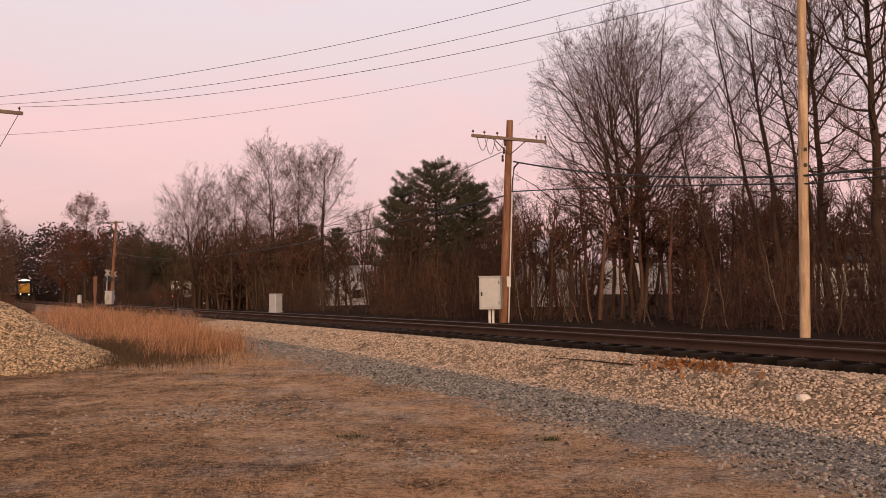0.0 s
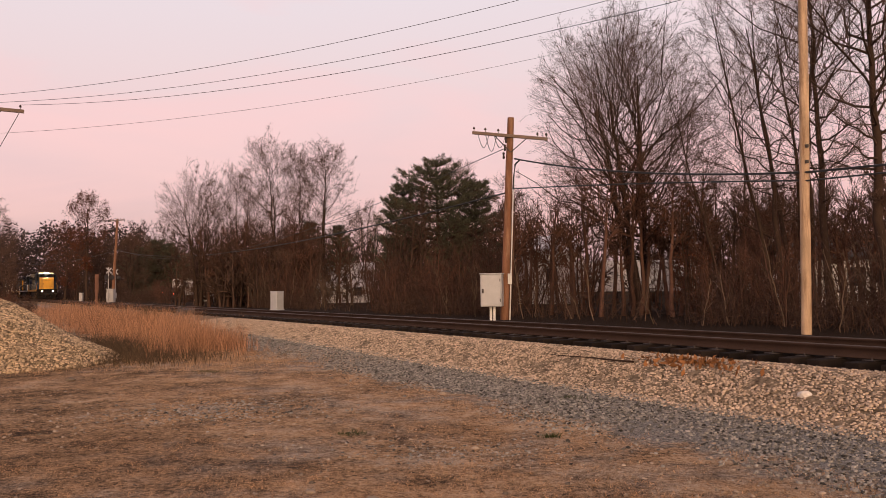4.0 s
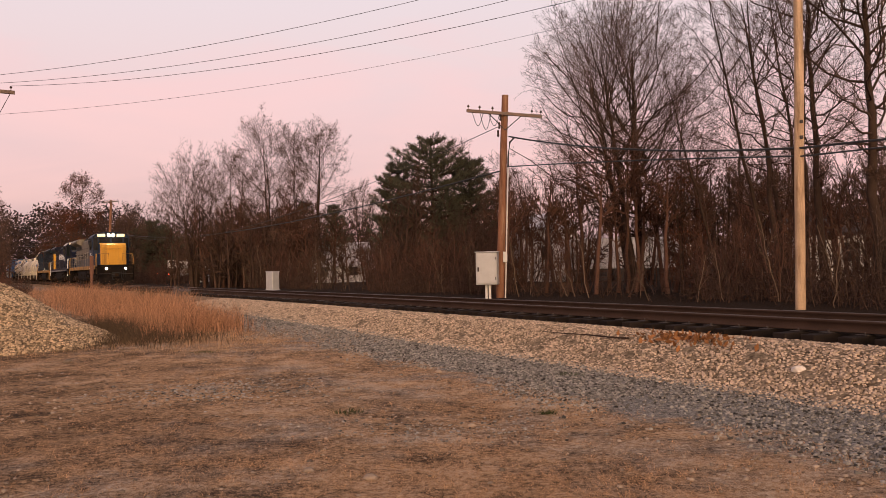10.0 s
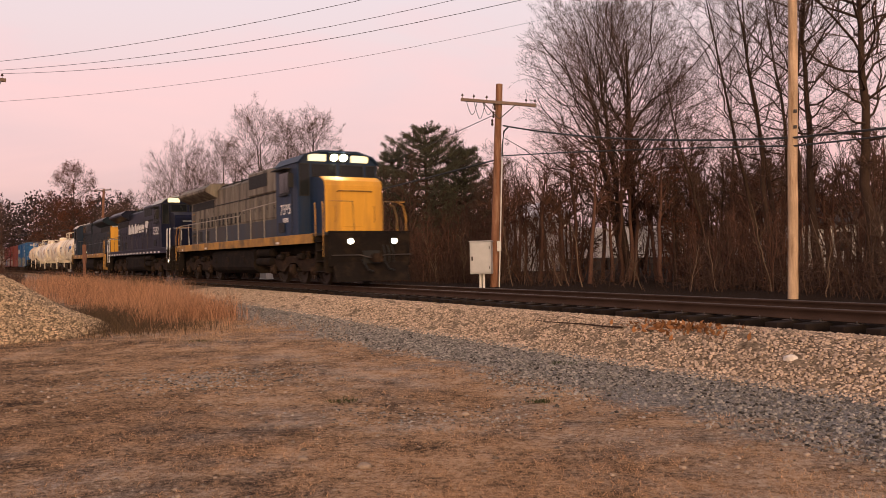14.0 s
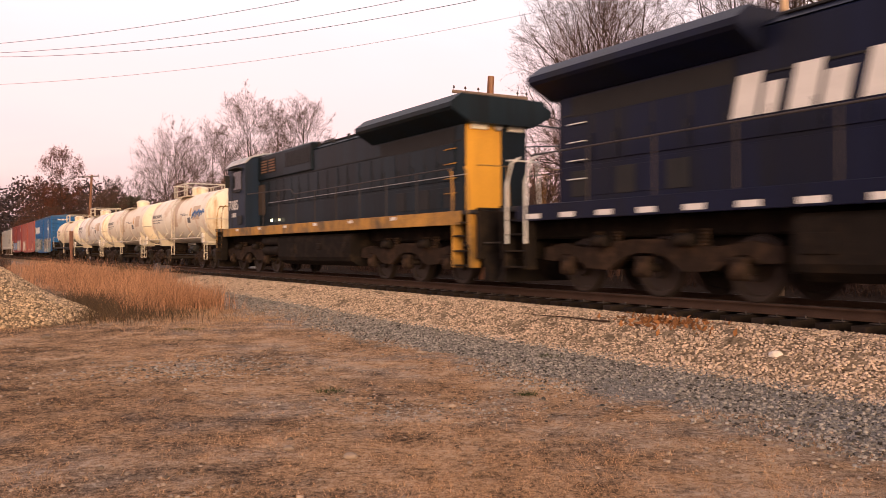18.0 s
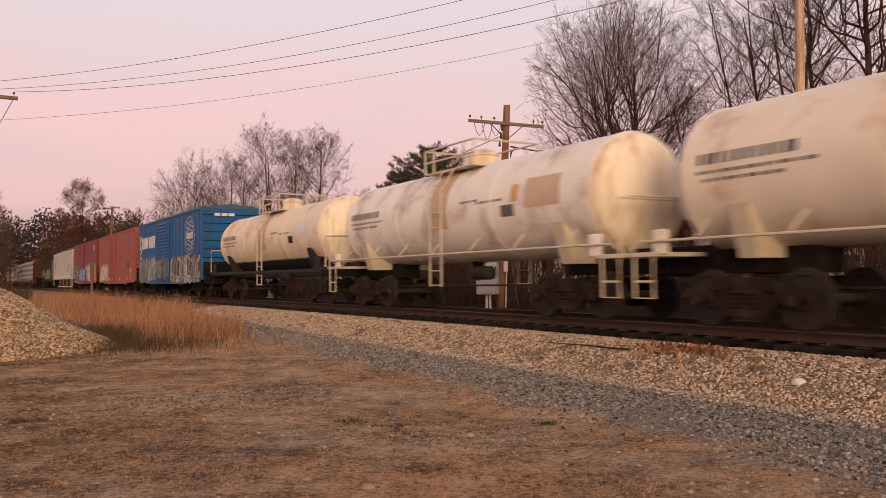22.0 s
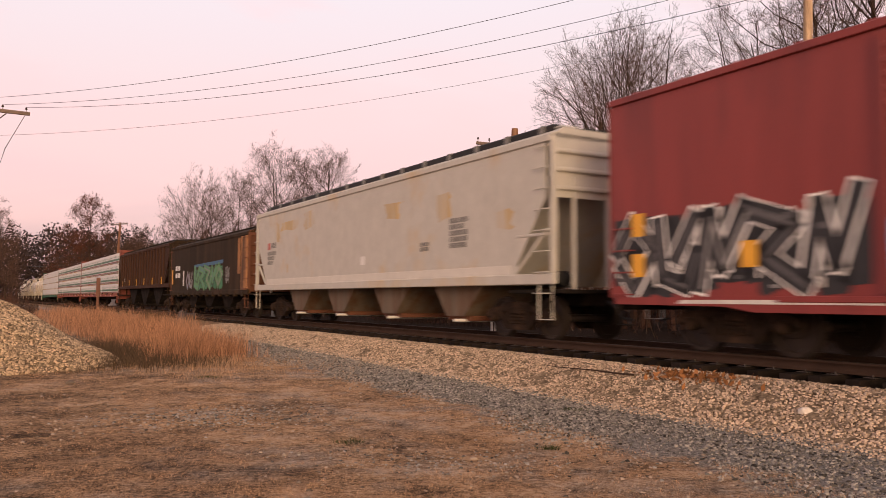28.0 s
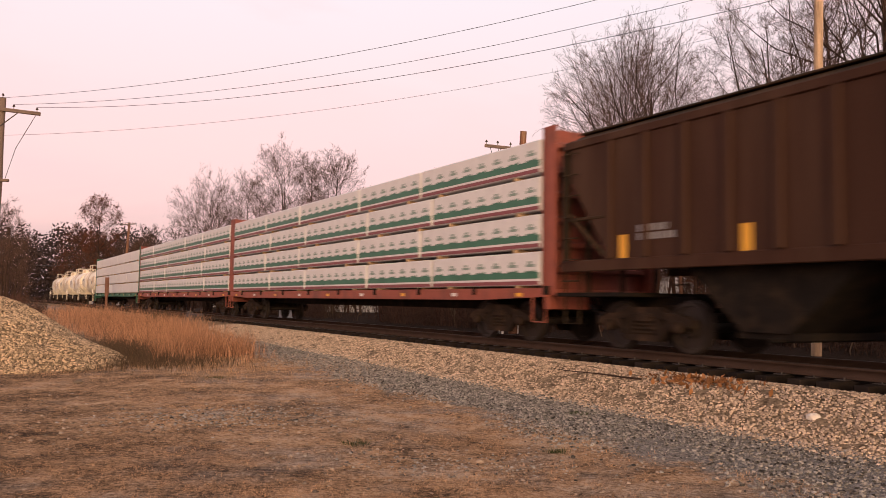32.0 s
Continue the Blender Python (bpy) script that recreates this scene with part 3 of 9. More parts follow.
# pole with a crossarm beside the track
P1 = Vector((2.25, 31.0, gz(2.25, 31.0)))
P1_TOP = Vector((2.62, 31.0, 8.12))
arm_dir = Vector((0.985, -0.17, 0.0)).normalized()
p1 = thing("utility_pole", "leaning brown wooden utility pole with one crossarm beside the track", "utility pole", "poles along the track")
part("pole", wavy_pole(P1 - Vector((0, 0, 0.3)), P1_TOP, 0.165, 0.125, seed=1), M_WOOD, p1, smooth=True)
arm_at = P1.lerp(P1_TOP, 0.905) - Vector((0, 0.16, 0))
am = Matrix.Translation(arm_at) @ pose(0, 0, 0, 0, 7.5, math.degrees(math.atan2(arm_dir.y, arm_dir.x)))
part("crossarm", Mesher().box(-1.48, 1.42, -0.05, 0.05, -0.06, 0.06, 0.012, am), M_DARKWOOD, p1)
for bx in (-0.62, 0.62):
    part("brace", Mesher().tube([am @ Vector((bx, 0, -0.04)), arm_at + Vector((0, 0.03, -0.62))], 0.018, 6), M_IRON, p1)
for ix in (-1.42, -0.98, -0.48, 1.02, 1.36):
    q = am @ Vector((ix, 0, 0.06))
    insulator(p1, q.x, q.y, q.z, M_GLASSY)
for k, (ix, drop) in enumerate(((-1.25, 0.5), (-0.95, 0.62), (-0.62, 0.45))):
    a, b = am @ Vector((ix, -0.03, -0.05)), am @ Vector((ix + 0.42, -0.03, -0.05))
    pts = [a.lerp(b, i / 10) + Vector((0, 0, -drop * math.sin(math.pi * i / 10))) for i in range(11)]
    part("jumper_wire", Mesher().tube(pts, 0.012, 5), M_WIRE, p1)
for k in (0, 1, 2):
    q = arm_at + arm_dir * (-0.18 - 0.05 * k) + Vector((0, -0.05, -0.28 - 0.3 * k))
    part("fuse_cutout", Mesher().lathe([(0, 0.03), (0.06, 0.05), (0.14, 0.03), (0.22, 0.05), (0.26, 0.02)], "z", q, 8), M_GLASSY, p1)
side = P1_TOP - P1
M_CONDUIT = mat("grey_plastic_conduit", (0.55, 0.52, 0.50), 0.5, bump=0)
part("conduit", Mesher().tube([P1 + Vector((0.20, -0.12, 0)), P1 + side * 0.64 + Vector((0.17, -0.12, 0))], 0.028, 8), M_CONDUIT, p1)
part("riser_cable", Mesher().tube([P1 + side * 0.64 + Vector((0.17, -0.12, 0)), P1 + side * 0.70 + Vector((0.17, -0.12, 0)), P1 + side * 0.765 + Vector((0.22, -0.08, 0)),
                                   P1 + side * 0.79 + Vector((0.40, -0.05, 0))], 0.035, 8), M_WIRE, p1)
part("terminal_box", Mesher().box(0.14, 0.30, -0.22, -0.08, 1.35, 1.75, 0.01, Matrix.Translation(P1)), M_CABINET, p1)

# signal cabinet on two legs
bx0 = Vector((1.78, 30.6, gz(1.78, 30.6)))
cabinet = thing("signal_cabinet", "grey metal signal cabinet on two pipe legs beside the pole", "cabinet",
                m=Matrix.Translation(bx0) @ pose(0, 0, 0, 0, 0, -12))
part("body", Mesher().box(-0.40, 0.40, -0.28, 0.28, 0.52, 1.72, 0.02), M_CABINET, cabinet)
part("roof", Mesher().box(-0.43, 0.43, -0.31, 0.31, 1.725, 1.765, 0.012), M_CABINET, cabinet)
dr_ = part("door", Mesher().box(-0.36, 0.36, -0.305, -0.282, 0.58, 1.67, 0.008), M_CABINET, cabinet, "door panel with a latch")
part("handle", Mesher().box(-0.33, -0.27, -0.345, -0.306, 1.02, 1.18, 0.008), M_IRON, dr_)
for hz in (0.7, 1.45):
    part("hinge", Mesher().box(0.33, 0.36, -0.325, -0.306, hz, hz + 0.11, 0.004), M_IRON, dr_)
M_LEG = mat("white_pvc_pipe", (0.7, 0.68, 0.66), 0.5, bump=0)
for lx in (-0.06, 0.07):
    part("leg", Mesher().tube([(lx, 0, -0.2), (lx, 0, 0.525)], 0.05, 10), M_LEG, cabinet)

# small cabinet on the ground further on
c2 = Vector((-10.75, 52.3, gz(-10.75, 52.3)))
cab2 = thing("junction_cabinet", "small pale metal junction cabinet on the ground", "cabinet", m=Matrix.Translation(c2) @ pose(0, 0, 0, 0, 0, -35))
part("body", Mesher().box(-0.30, 0.30, -0.30, 0.30, 0.05, 1.16, 0.02), M_CABINET, cab2)
part("plinth", Mesher().box(-0.34, 0.34, -0.34, 0.34, -0.1, 0.06, 0.015), M_CABINET, cab2)
part("roof", Mesher().box(-0.33, 0.33, -0.33, 0.33, 1.163, 1.21, 0.02), M_CABINET, cab2)

# tall bare pole
P2 = Vector((8.62, 19.55, gz(8.62, 19.55)))
P2_TOP = Vector((8.88, 19.55, 11.2))
p2 = thing("utility_pole", "tall pale bare wooden utility pole at the edge of the brush", "utility pole", "poles along the track")
part("pole", wavy_pole(P2 - Vector((0, 0, 0.3)), P2_TOP, 0.122, 0.098, 18, 2), M_NEWWOOD, p2, smooth=True)
for k, zz in enumerate((4.05, 4.42)):
    q = P2.lerp(P2_TOP, zz / 10.6)
    part("cable_clamp", Mesher().box(-0.035, 0.035, -0.165, -0.09, -0.04, 0.04, 0.008, Matrix.Translation(q)), M_IRON, p2)

# the far pole at the crossing
P3 = Vector((-44.2, 108.5, gz(-44.2, 108.5)))
P3_TOP = P3 + Vector((0.6, 0, 11.2))
p3 = thing("utility_pole", "distant brown wooden utility pole with a crossarm by the crossing", "utility pole", "poles along the track")
part("pole", wavy_pole(P3, P3_TOP, 0.20, 0.15, 10, 3), M_WOOD, p3, smooth=True)
part("crossarm", Mesher().box(-1.5, 1.5, -0.07, 0.07, -0.07, 0.07, 0.01, Matrix.Translation(P3_TOP - Vector((0, 0.2, 0.25))) @ pose(0, 0, 0, 0, 0, -30)), M_DARKWOOD, p3)
for ix in (-1.4, -0.7, 0.7, 1.4):
    q = Matrix.Translation(P3_TOP - Vector((0, 0.2, 0.25))) @ pose(0, 0, 0, 0, 0, -30) @ Vector((ix, 0, 0.07))
    insulator(p3, q.x, q.y, q.z, M_GLASSY)

# the power line's pole on the near side of the track
P0 = Vector((-16.85, 29.55, gz(-16.85, 29.55)))
P0_TOP = Vector((-16.78, 29.57, 8.86))
p0 = thing("power_pole", "grey wooden power line pole with a crossarm and insulators", "utility pole")
part("pole", wavy_pole(P0 - Vector((0, 0, 0.3)), P0_TOP, 0.17, 0.12, 12, 4), M_DARKWOOD, p0, smooth=True)
a0 = Matrix.Translation(P0_TOP + Vector((0.0, -0.16, -0.46))) @ pose(0, 0, 0, 0, 1.5, 26)
part("crossarm", Mesher().box(-1.25, 1.35, -0.055, 0.055, -0.065, 0.065, 0.012, a0), M_DARKWOOD, p0)
W0 = []
for ix in (-0.9, 0.45, 1.22):
    q = a0 @ Vector((ix, 0, 0.065))
    insulator(p0, q.x, q.y, q.z, M_GLASSY)
    W0.append(q + Vector((0, 0, 0.17)))
insulator(p0, P0_TOP.x, P0_TOP.y, P0_TOP.z, M_GLASSY)
for bx in (-0.6, 0.6):
    part("brace", Mesher().tube([a0 @ Vector((bx, 0, -0.05)), P0_TOP + Vector((0, -0.14, -1.1))], 0.02, 6), M_IRON, p0)
q0 = a0 @ Vector((1.22, 0, 0))
part("ground_wire", Mesher().tube([q0, P0_TOP + Vector((0.62, -0.1, -1.9)), P0_TOP + Vector((0.26, -0.1, -3.1))], 0.012, 5), M_WIRE, p0)
part("bracket", Mesher().box(-0.1, 0.45, -0.05, 0.05, -0.05, 0.05, 0.01, Matrix.Translation(P0_TOP + Vector((0, -0.15, -3.1)))), M_DARKWOOD, p0)

# overhead wires from the power pole across the track
for k, (a, b, sag, r) in enumerate(((W0[0], (12.87, 17.73, 11.17), 1.0, 0.0075), (W0[1], (15.77, 16.95, 11.3), 1.25, 0.0075), (W0[2], (16.99, 11.87, 9.69), 1.35, 0.0075),
                                    (P0_TOP + Vector((0.1, 0, -1.4)), (12.61, 23.72, 10.77), 0.9, 0.0055))):
    b = Vector(b)
    far_end = Vector(a).lerp(b, 1.35)
    far_end.z = b.z + 0.9
    # the span goes on past the view to a pole across the track
    pts = []
    for i in range(33):
        u = i / 32 * 1.35
        p = Vector(a).lerp(b, u)
        p.z -= sag * 4 * u * (1 - u)
        pts.append(p)
    tagged(new("power_wire", Mesher().tube(pts, r, 5).mesh("power_wire", M_WIRE)), "thin dark overhead power wire crossing the sky", "wire", "overhead wires")
    ENDS = pts[-1]
# the pole outside the view that carries their other end
PE = Vector((26.0, 10.0, 0.3))
pe = thing("power_pole", "grey wooden power line pole across the track", "utility pole")
part("pole", wavy_pole(PE, (26.0, 10.0, 14.0), 0.18, 0.13, 10, 6), M_DARKWOOD, pe, smooth=True)

# cables along the track
cable("hanging_cable", (2.72, 30.85, 6.51), (8.72, 19.4, 4.26), 0.25, 0.03, "thick black cable hanging between the poles")
cable("hanging_cable", (2.64, 30.85, 5.36), (8.72, 19.4, 4.06), -0.05, 0.022, "black cable hanging between the poles")
cable("hanging_cable", (8.72, 19.4, 4.26), (30.0, -20.0, 3.2), 0.3, 0.03, "thick black cable hanging between the poles")
cable("hanging_cable", (8.72, 19.4, 4.06), (30.0, -20.0, 3.6), 0.3, 0.022, "black cable hanging between the poles")
cable("hanging_cable", (2.35, 30.95, 5.21), (-43.65, 108.4, 7.35), 1.5, 0.03, "thick black cable hanging between the poles")
cable("hanging_cable", (2.3, 30.95, 6.9), (-43.65, 108.4, 7.6), 2.6, 0.014, "thin cable hanging between the poles")
cable("hanging_cable", (-43.65, 108.4, 7.35), (-90.0, 165.0, 8.5), 1.2, 0.03, "thick black cable hanging between the poles")
cable("hanging_cable", (-43.75, 108.4, 11.6), (-95.0, 150.0, 12.5), 1.0, 0.02, "thin cable running along the track")

# ---- trees and brush ----
def grow(seed, trunks, levels, jitter=0.06, fat=1.0):
    """Strokes of a bare tree, level by level. trunks: (base, direction, length, radius, points); levels: (children, ratio, spread, first, points, lift, thin)."""
    r = np.random.RandomState(seed)
    out = []
    P, R, L = [], [], []
    for base, d, length, rad, n in trunks:
        u = np.linspace(0, 1, n)[:, None]
        d = np.array(d, float)
        d /= np.linalg.norm(d)
        wob = np.cumsum(r.randn(n, 3) * jitter * length / n, 0)
        wob[0] = 0
        P.append(np.array(base)[None] + d * length * u + wob)
        R.append(rad * (1 - u[:, 0]) ** 0.8 * 0.96 + 0.008)
        L.append(length)
    P, R, L = np.array(P), np.array(R), np.array(L)
    out.append((P, R))
    for n_ch, ratio, spread, first, npts, lift, thin in levels:
        K, n = P.shape[:2]
        u = first + (1 - first) * (np.tile(np.arange(n_ch), (K, 1)) + r.rand(K, n_ch)) / n_ch
        f = np.clip(u * (n - 1), 0, n - 1.001)
        i = f.astype(int)
        w = (f - i)[..., None]
        k = np.arange(K)[:, None]
        start = P[k, i] * (1 - w) + P[k, i + 1] * w
        tang = P[k, i + 1] - P[k, i]
        tang /= np.linalg.norm(tang, axis=-1, keepdims=True) + 1e-9
        rad = R[k, i] * (1 - w[..., 0]) + R[k, i + 1] * w[..., 0]
        rnd = r.randn(K, n_ch, 3)
        perp = rnd - (rnd * tang).sum(-1, keepdims=True) * tang
        perp /= np.linalg.norm(perp, axis=-1, keepdims=True) + 1e-9
        ang = radians(spread) * (0.6 + 0.8 * r.rand(K, n_ch, 1))
        d = tang * np.cos(ang) + perp * np.sin(ang)
        length = (L[:, None] * ratio * (1.15 - 0.65 * u) * (0.6 + 0.7 * r.rand(K, n_ch))).reshape(-1)
        start, d, rad = start.reshape(-1, 3), d.reshape(-1, 3), rad.reshape(-1)
        v = np.linspace(0, 1, npts)[None, :, None]
        pts = start[:, None] + d[:, None] * length[:, None, None] * v
        pts[..., 2] += lift * length[:, None] * v[..., 0] ** 1.7
        wob = np.cumsum(r.randn(len(pts), npts, 3) * (jitter * 1.2 * length / npts)[:, None, None], 1)
        wob[:, 0] = 0
        pts += wob
        rr = np.maximum(rad * thin, 0.0055 * fat)[:, None] * (1 - 0.6 * v[..., 0])
        P, R, L = pts, np.maximum(rr, 0.0035 * fat), length
        out.append((P, R))
    return out


def tree_parts(strokes, sides, split):
    """Two meshes: the trunk and main limbs, and the fine crown."""
    made = [tubes(s, k) if k > 2 else ribbons(s) for s, k in zip(strokes, sides)]
    return stack(made[:split]), stack(made[split:])


def bare_tree(name, label, strokes, sides, split, m, group="", crown_name="crown", bark=None, twig=None, category="tree", smooth=True):
    (tv, tf), (cv, cf) = tree_parts(strokes, sides, split)
    ob = thing(name, label, category, group, m=m)
    part("trunk", fast_mesh("trunk", tv, tf, 4, bark or M_BARK, smooth), None, ob)
    part(crown_name, fast_mesh("crown", cv, cf, 4, twig or M_TWIG), None, ob)
    return ob


def at(az, dist, z=None):
    """A place on the ground, by degrees to the right of the camera's first view and metres away."""
    x, y = math.sin(radians(az)) * dist, math.cos(radians(az)) * dist
    return x, y, gz(x, y) if z is None else z


def az_of(px):
    return math.degrees(math.atan((px - 784) / 1442.2))


# a bare tree: stems, limbs fanning out to a rounded envelope, branches and twigs that end on it
def fan_tree(seed, width, low, top, stems, rad, counts, fat=1.0, lean=0.0, fork=0.5, shift=0.0):
    r = np.random.RandomState(seed)
    mid = low + (top - low) * 0.50
    centre = np.array([lean * top * 0.7 + shift, 0.0, mid])
    lobes = [(r.uniform(0, 6.28), r.uniform(0.75, 1.3), r.uniform(0.04, 0.09)) for _ in range(5)]

    def reach(p, d):
        """How far one can go from p along d before leaving the uneven envelope."""
        t = np.linspace(0.02, 1.0, 26)[None, :] * max(width, top - low)
        q = p[:, None] + d[:, None] * t[..., None] - centre
        a = np.arctan2(q[..., 1], q[..., 0])
        e = np.arctan2(q[..., 2], np.hypot(q[..., 0], q[..., 1]))
        size = 1.0
        for k, (ph, f, amp) in enumerate(lobes):
            size = size + amp * np.sin(a * (k + 2) + ph + e * f * 4)
        zz = np.where(q[..., 2] > 0, q[..., 2] / (top - mid), q[..., 2] / (mid - low + 0.3))
        inside = (q[..., 0] / (width / 2)) ** 2 + (q[..., 1] / (width / 2)) ** 2 + zz ** 2 < size ** 2
        out = np.where(inside, t, 0).max(1)
        return np.maximum(out, 0.25)

    P, R = [], []
    n = 12
    u = np.linspace(0, 1, n)
    for k in range(stems):
        a = 6.2832 * (k + 0.3 + 0.4 * r.rand()) / stems
        q = 0.0 if stems == 1 else 1.0
        spread = width * r.uniform(0.05, 0.17) * q
        h = low + (top - low) * min(0.95, fork + 0.22 + 0.14 * r.rand())
        wob = np.cumsum(r.randn(2, n) * 0.006 * h, 1)
        wob[:, 0] = 0
        P.append(np.stack([math.cos(a) * (0.25 * q + spread * u ** 1.4) + (lean * h + shift * 0.8) * u + wob[0], math.sin(a) * (0.25 * q + spread * u ** 1.4) + wob[1], -0.25 + h * u], -1))
        R.append(rad * r.uniform(0.75, 1.1) * (1 - 0.9 * u) ** 0.85)
    P, R = np.array(P), np.array(R)
    out = [(P, R)]
    # limbs: low ones spread wide, high ones stand up
    K, n1 = stems, max(3, counts[0] // stems)
    first = min(0.6, max(0.16, low / top * 0.95))
    f = first + (0.97 - first) * (np.arange(n1)[None] + r.rand(K, n1)) / n1
    g = np.clip(f * (n - 1), 0, n - 1.001)
    i = g.astype(int)
    w = (g - i)[..., None]
    k = np.arange(K)[:, None]
    start = (P[k, i] * (1 - w) + P[k, i + 1] * w).reshape(-1, 3)
    rr = (R[k, i] * (1 - w[..., 0]) + R[k, i + 1] * w[..., 0]).reshape(-1)
    v = ((f - first) / (0.97 - first)).reshape(-1)
    az = (np.arange(K * n1) * 2.39996 + r.randn(K * n1) * 0.35)
    el = np.radians(8 + 62 * v ** 0.95 + r.randn(K * n1) * 9)
    d = np.stack([np.cos(az) * np.cos(el), np.sin(az) * np.cos(el), np.sin(el)], -1)

    def level(start, d, length, npts, radius, lift, jitter):
        x = np.linspace(0, 1, npts)[None, :, None]
        pts = start[:, None] + d[:, None] * length[:, None, None] * x
        pts[..., 2] += lift * length[:, None] * (x[..., 0] ** 2 - 0.5 * x[..., 0])
        wob = np.cumsum(r.randn(len(pts), npts, 3) * (jitter * length / npts)[:, None, None], 1)
        wob[:, 0] = 0
        return pts + wob, np.maximum(radius[:, None] * (1 - 0.72 * x[..., 0]), 0.0036 * fat)

    L = reach(start, d) * r.uniform(0.72, 1.0, len(d))
    P, R = level(start, d, L, 7, np.minimum(rr * 0.58, rad * 0.24), 0.16, 0.24)
    out.append((P, R))
    for n_ch, ang, ratio, npts, thin in ((counts[1], 44, 0.74, 5, 0.6), (counts[2], 44, 0.62, 4, 0.6), (counts[3], 42, 0.55, 3, 0.62), (counts[4], 42, 0.55, 2, 0.8)):
        K, n = P.shape[:2]
        f = 0.12 + 0.86 * (np.arange(n_ch)[None] + r.rand(K, n_ch)) / n_ch
        g = np.clip(f * (n - 1), 0, n - 1.001)
        i = g.astype(int)
        w = (g - i)[..., None]
        k = np.arange(K)[:, None]
        start = (P[k, i] * (1 - w) + P[k, i + 1] * w).reshape(-1, 3)
        tang = P[k, i + 1] - P[k, i]
        tang /= np.linalg.norm(tang, axis=-1, keepdims=True) + 1e-9
        rnd = r.randn(K, n_ch, 3)
        perp = rnd - (rnd * tang).sum(-1, keepdims=True) * tang
        perp /= np.linalg.norm(perp, axis=-1, keepdims=True) + 1e-9
        a = np.radians(ang) * (0.5 + 0.85 * r.rand(K, n_ch, 1))
        d = (tang * np.cos(a) + perp * np.sin(a) + np.array([0, 0, 0.05])).reshape(-1, 3)
        d /= np.linalg.norm(d, axis=1, keepdims=True)
        rr = (R[k, i] * (1 - w[..., 0]) + R[k, i + 1] * w[..., 0]).reshape(-1) * thin
        L = (L[:, None] * ratio * (1.15 - 0.6 * f) * (0.65 + 0.55 * r.rand(K, n_ch))).reshape(-1)
        L = np.minimum(L, reach(start, d) * r.uniform(0.85, 1.08, len(d)))
        P, R = level(start, d, np.maximum(L, 0.18), npts, np.maximum(rr, 0.0046 * fat), 0.10, 0.10)
        out.append((P, R))
    return out


# the big spreading tree of several stems
x, y, z = at(az_of(1136), 38.0)
bare_tree("bare_tree", "tall bare tree of several stems with a wide rounded crown", fan_tree(104, 9.9, 3.2, 14.0, 4, 0.20, (92, 7, 6, 3, 1), 0.95, 0.0, 0.40, -0.8),
          (9, 6, 3, 2, 2, 2), 2, Matrix.Translation((x, y, z)), "bare trees")


def plant(seed, px, dist, width, low, top, rad, label, stems=1, lean=0.0, size=1.0, far=False, fork=0.5):
    x, y, z = at(az_of(px), dist)
    n = (max(7, int(34 * size)), 7, 5, 3, 1) if not far else (max(6, int(34 * size)), 7, 6, 3, 1)
    return bare_tree("bare_tree", label, fan_tree(seed, width, low, top, stems, rad, n, max(0.80, dist / 52), lean, fork), (6, 4, 3, 2, 2, 2) if far else (8, 5, 3, 2, 2, 2), 2,
                     Matrix.Translation((x, y, z)), "bare trees")


# tall trees behind the bare pole
plant(111, 1285, 33.0, 4.0, 4.0, 11.0, 0.09, "slim bare tree leaning to one side among the brush", lean=-0.24, size=0.5)
plant(112, 1392, 31.5, 5.4, 4.0, 13.0, 0.12, "tall bare tree with many upright branches", stems=3, lean=-0.13)
plant(113, 1424, 36.0, 6.2, 4.2, 15.0, 0.12, "tall bare tree with many upright branches", stems=2)
plant(114, 1468, 29.5, 6.0, 4.4, 14.2, 0.15, "tall bare tree with a thick dark trunk", lean=-0.03, size=0.9)
plant(115, 1556, 28.0, 7.0, 4.6, 15.4, 0.19, "tall bare tree with a thick dark trunk", size=1.2)
plant(117, 1215, 45.0, 5.4, 3.0, 11.5, 0.09, "bare tree standing behind the big one", size=0.5)
plant(118, 1020, 46.0, 4.4, 1.6, 7.2, 0.08, "low bare tree behind the brush", stems=3, size=0.6)
plant(119, 1305, 44.0, 5.6, 4.0, 13.6, 0.10, "bare tree standing behind the front row", size=0.6)
# trees across the track further along
plant(121, 350, 72.0, 8.0, 2.5, 12.2, 0.13, "bare tree with a broad fan of branches", stems=5, size=1.5, far=True, fork=0.15)
plant(122, 424, 75.0, 6.2, 3.0, 13.0, 0.12, "bare tree with reddish twigs", stems=2, far=True)
plant(123, 478, 73.0, 7.4, 5.0, 15.2, 0.14, "tall bare tree with an open crown", stems=2, lean=-0.02, size=1.1, far=True)
plant(124, 530, 77.0, 6.0, 6.0, 14.6, 0.14, "tall bare tree with an open crown", far=True)
plant(125, 572, 74.0, 6.8, 6.0, 15.0, 0.13, "tall bare tree with an open crown", stems=2, lean=0.03, size=1.1, far=True)
plant(126, 652, 70.0, 4.6, 1.5, 8.8, 0.08, "low bare tree in the gap between taller ones", stems=3, size=0.8, far=True)
plant(127, 805, 68.0, 5.8, 3.0, 12.4, 0.11, "bare tree standing behind the pine", stems=2, far=True)
plant(128, 905, 52.0, 4.6, 1.5, 7.4, 0.07, "low bare tree behind the pole", stems=3, size=0.8, far=True)
plant(129, 228, 128.0, 8.0, 2.0, 10.4, 0.14, "distant bare tree beyond the crossing", stems=3, far=True)
plant(130, -2, 62.0, 2.6, 0.8, 6.6, 0.04, "thin bare saplings at the edge of the lot", stems=5, size=0.5, far=True)
plant(131, -22, 50.0, 3.0, 0.8, 6.4, 0.05, "thin bare saplings at the edge of the lot", stems=5, size=0.5, far=True)
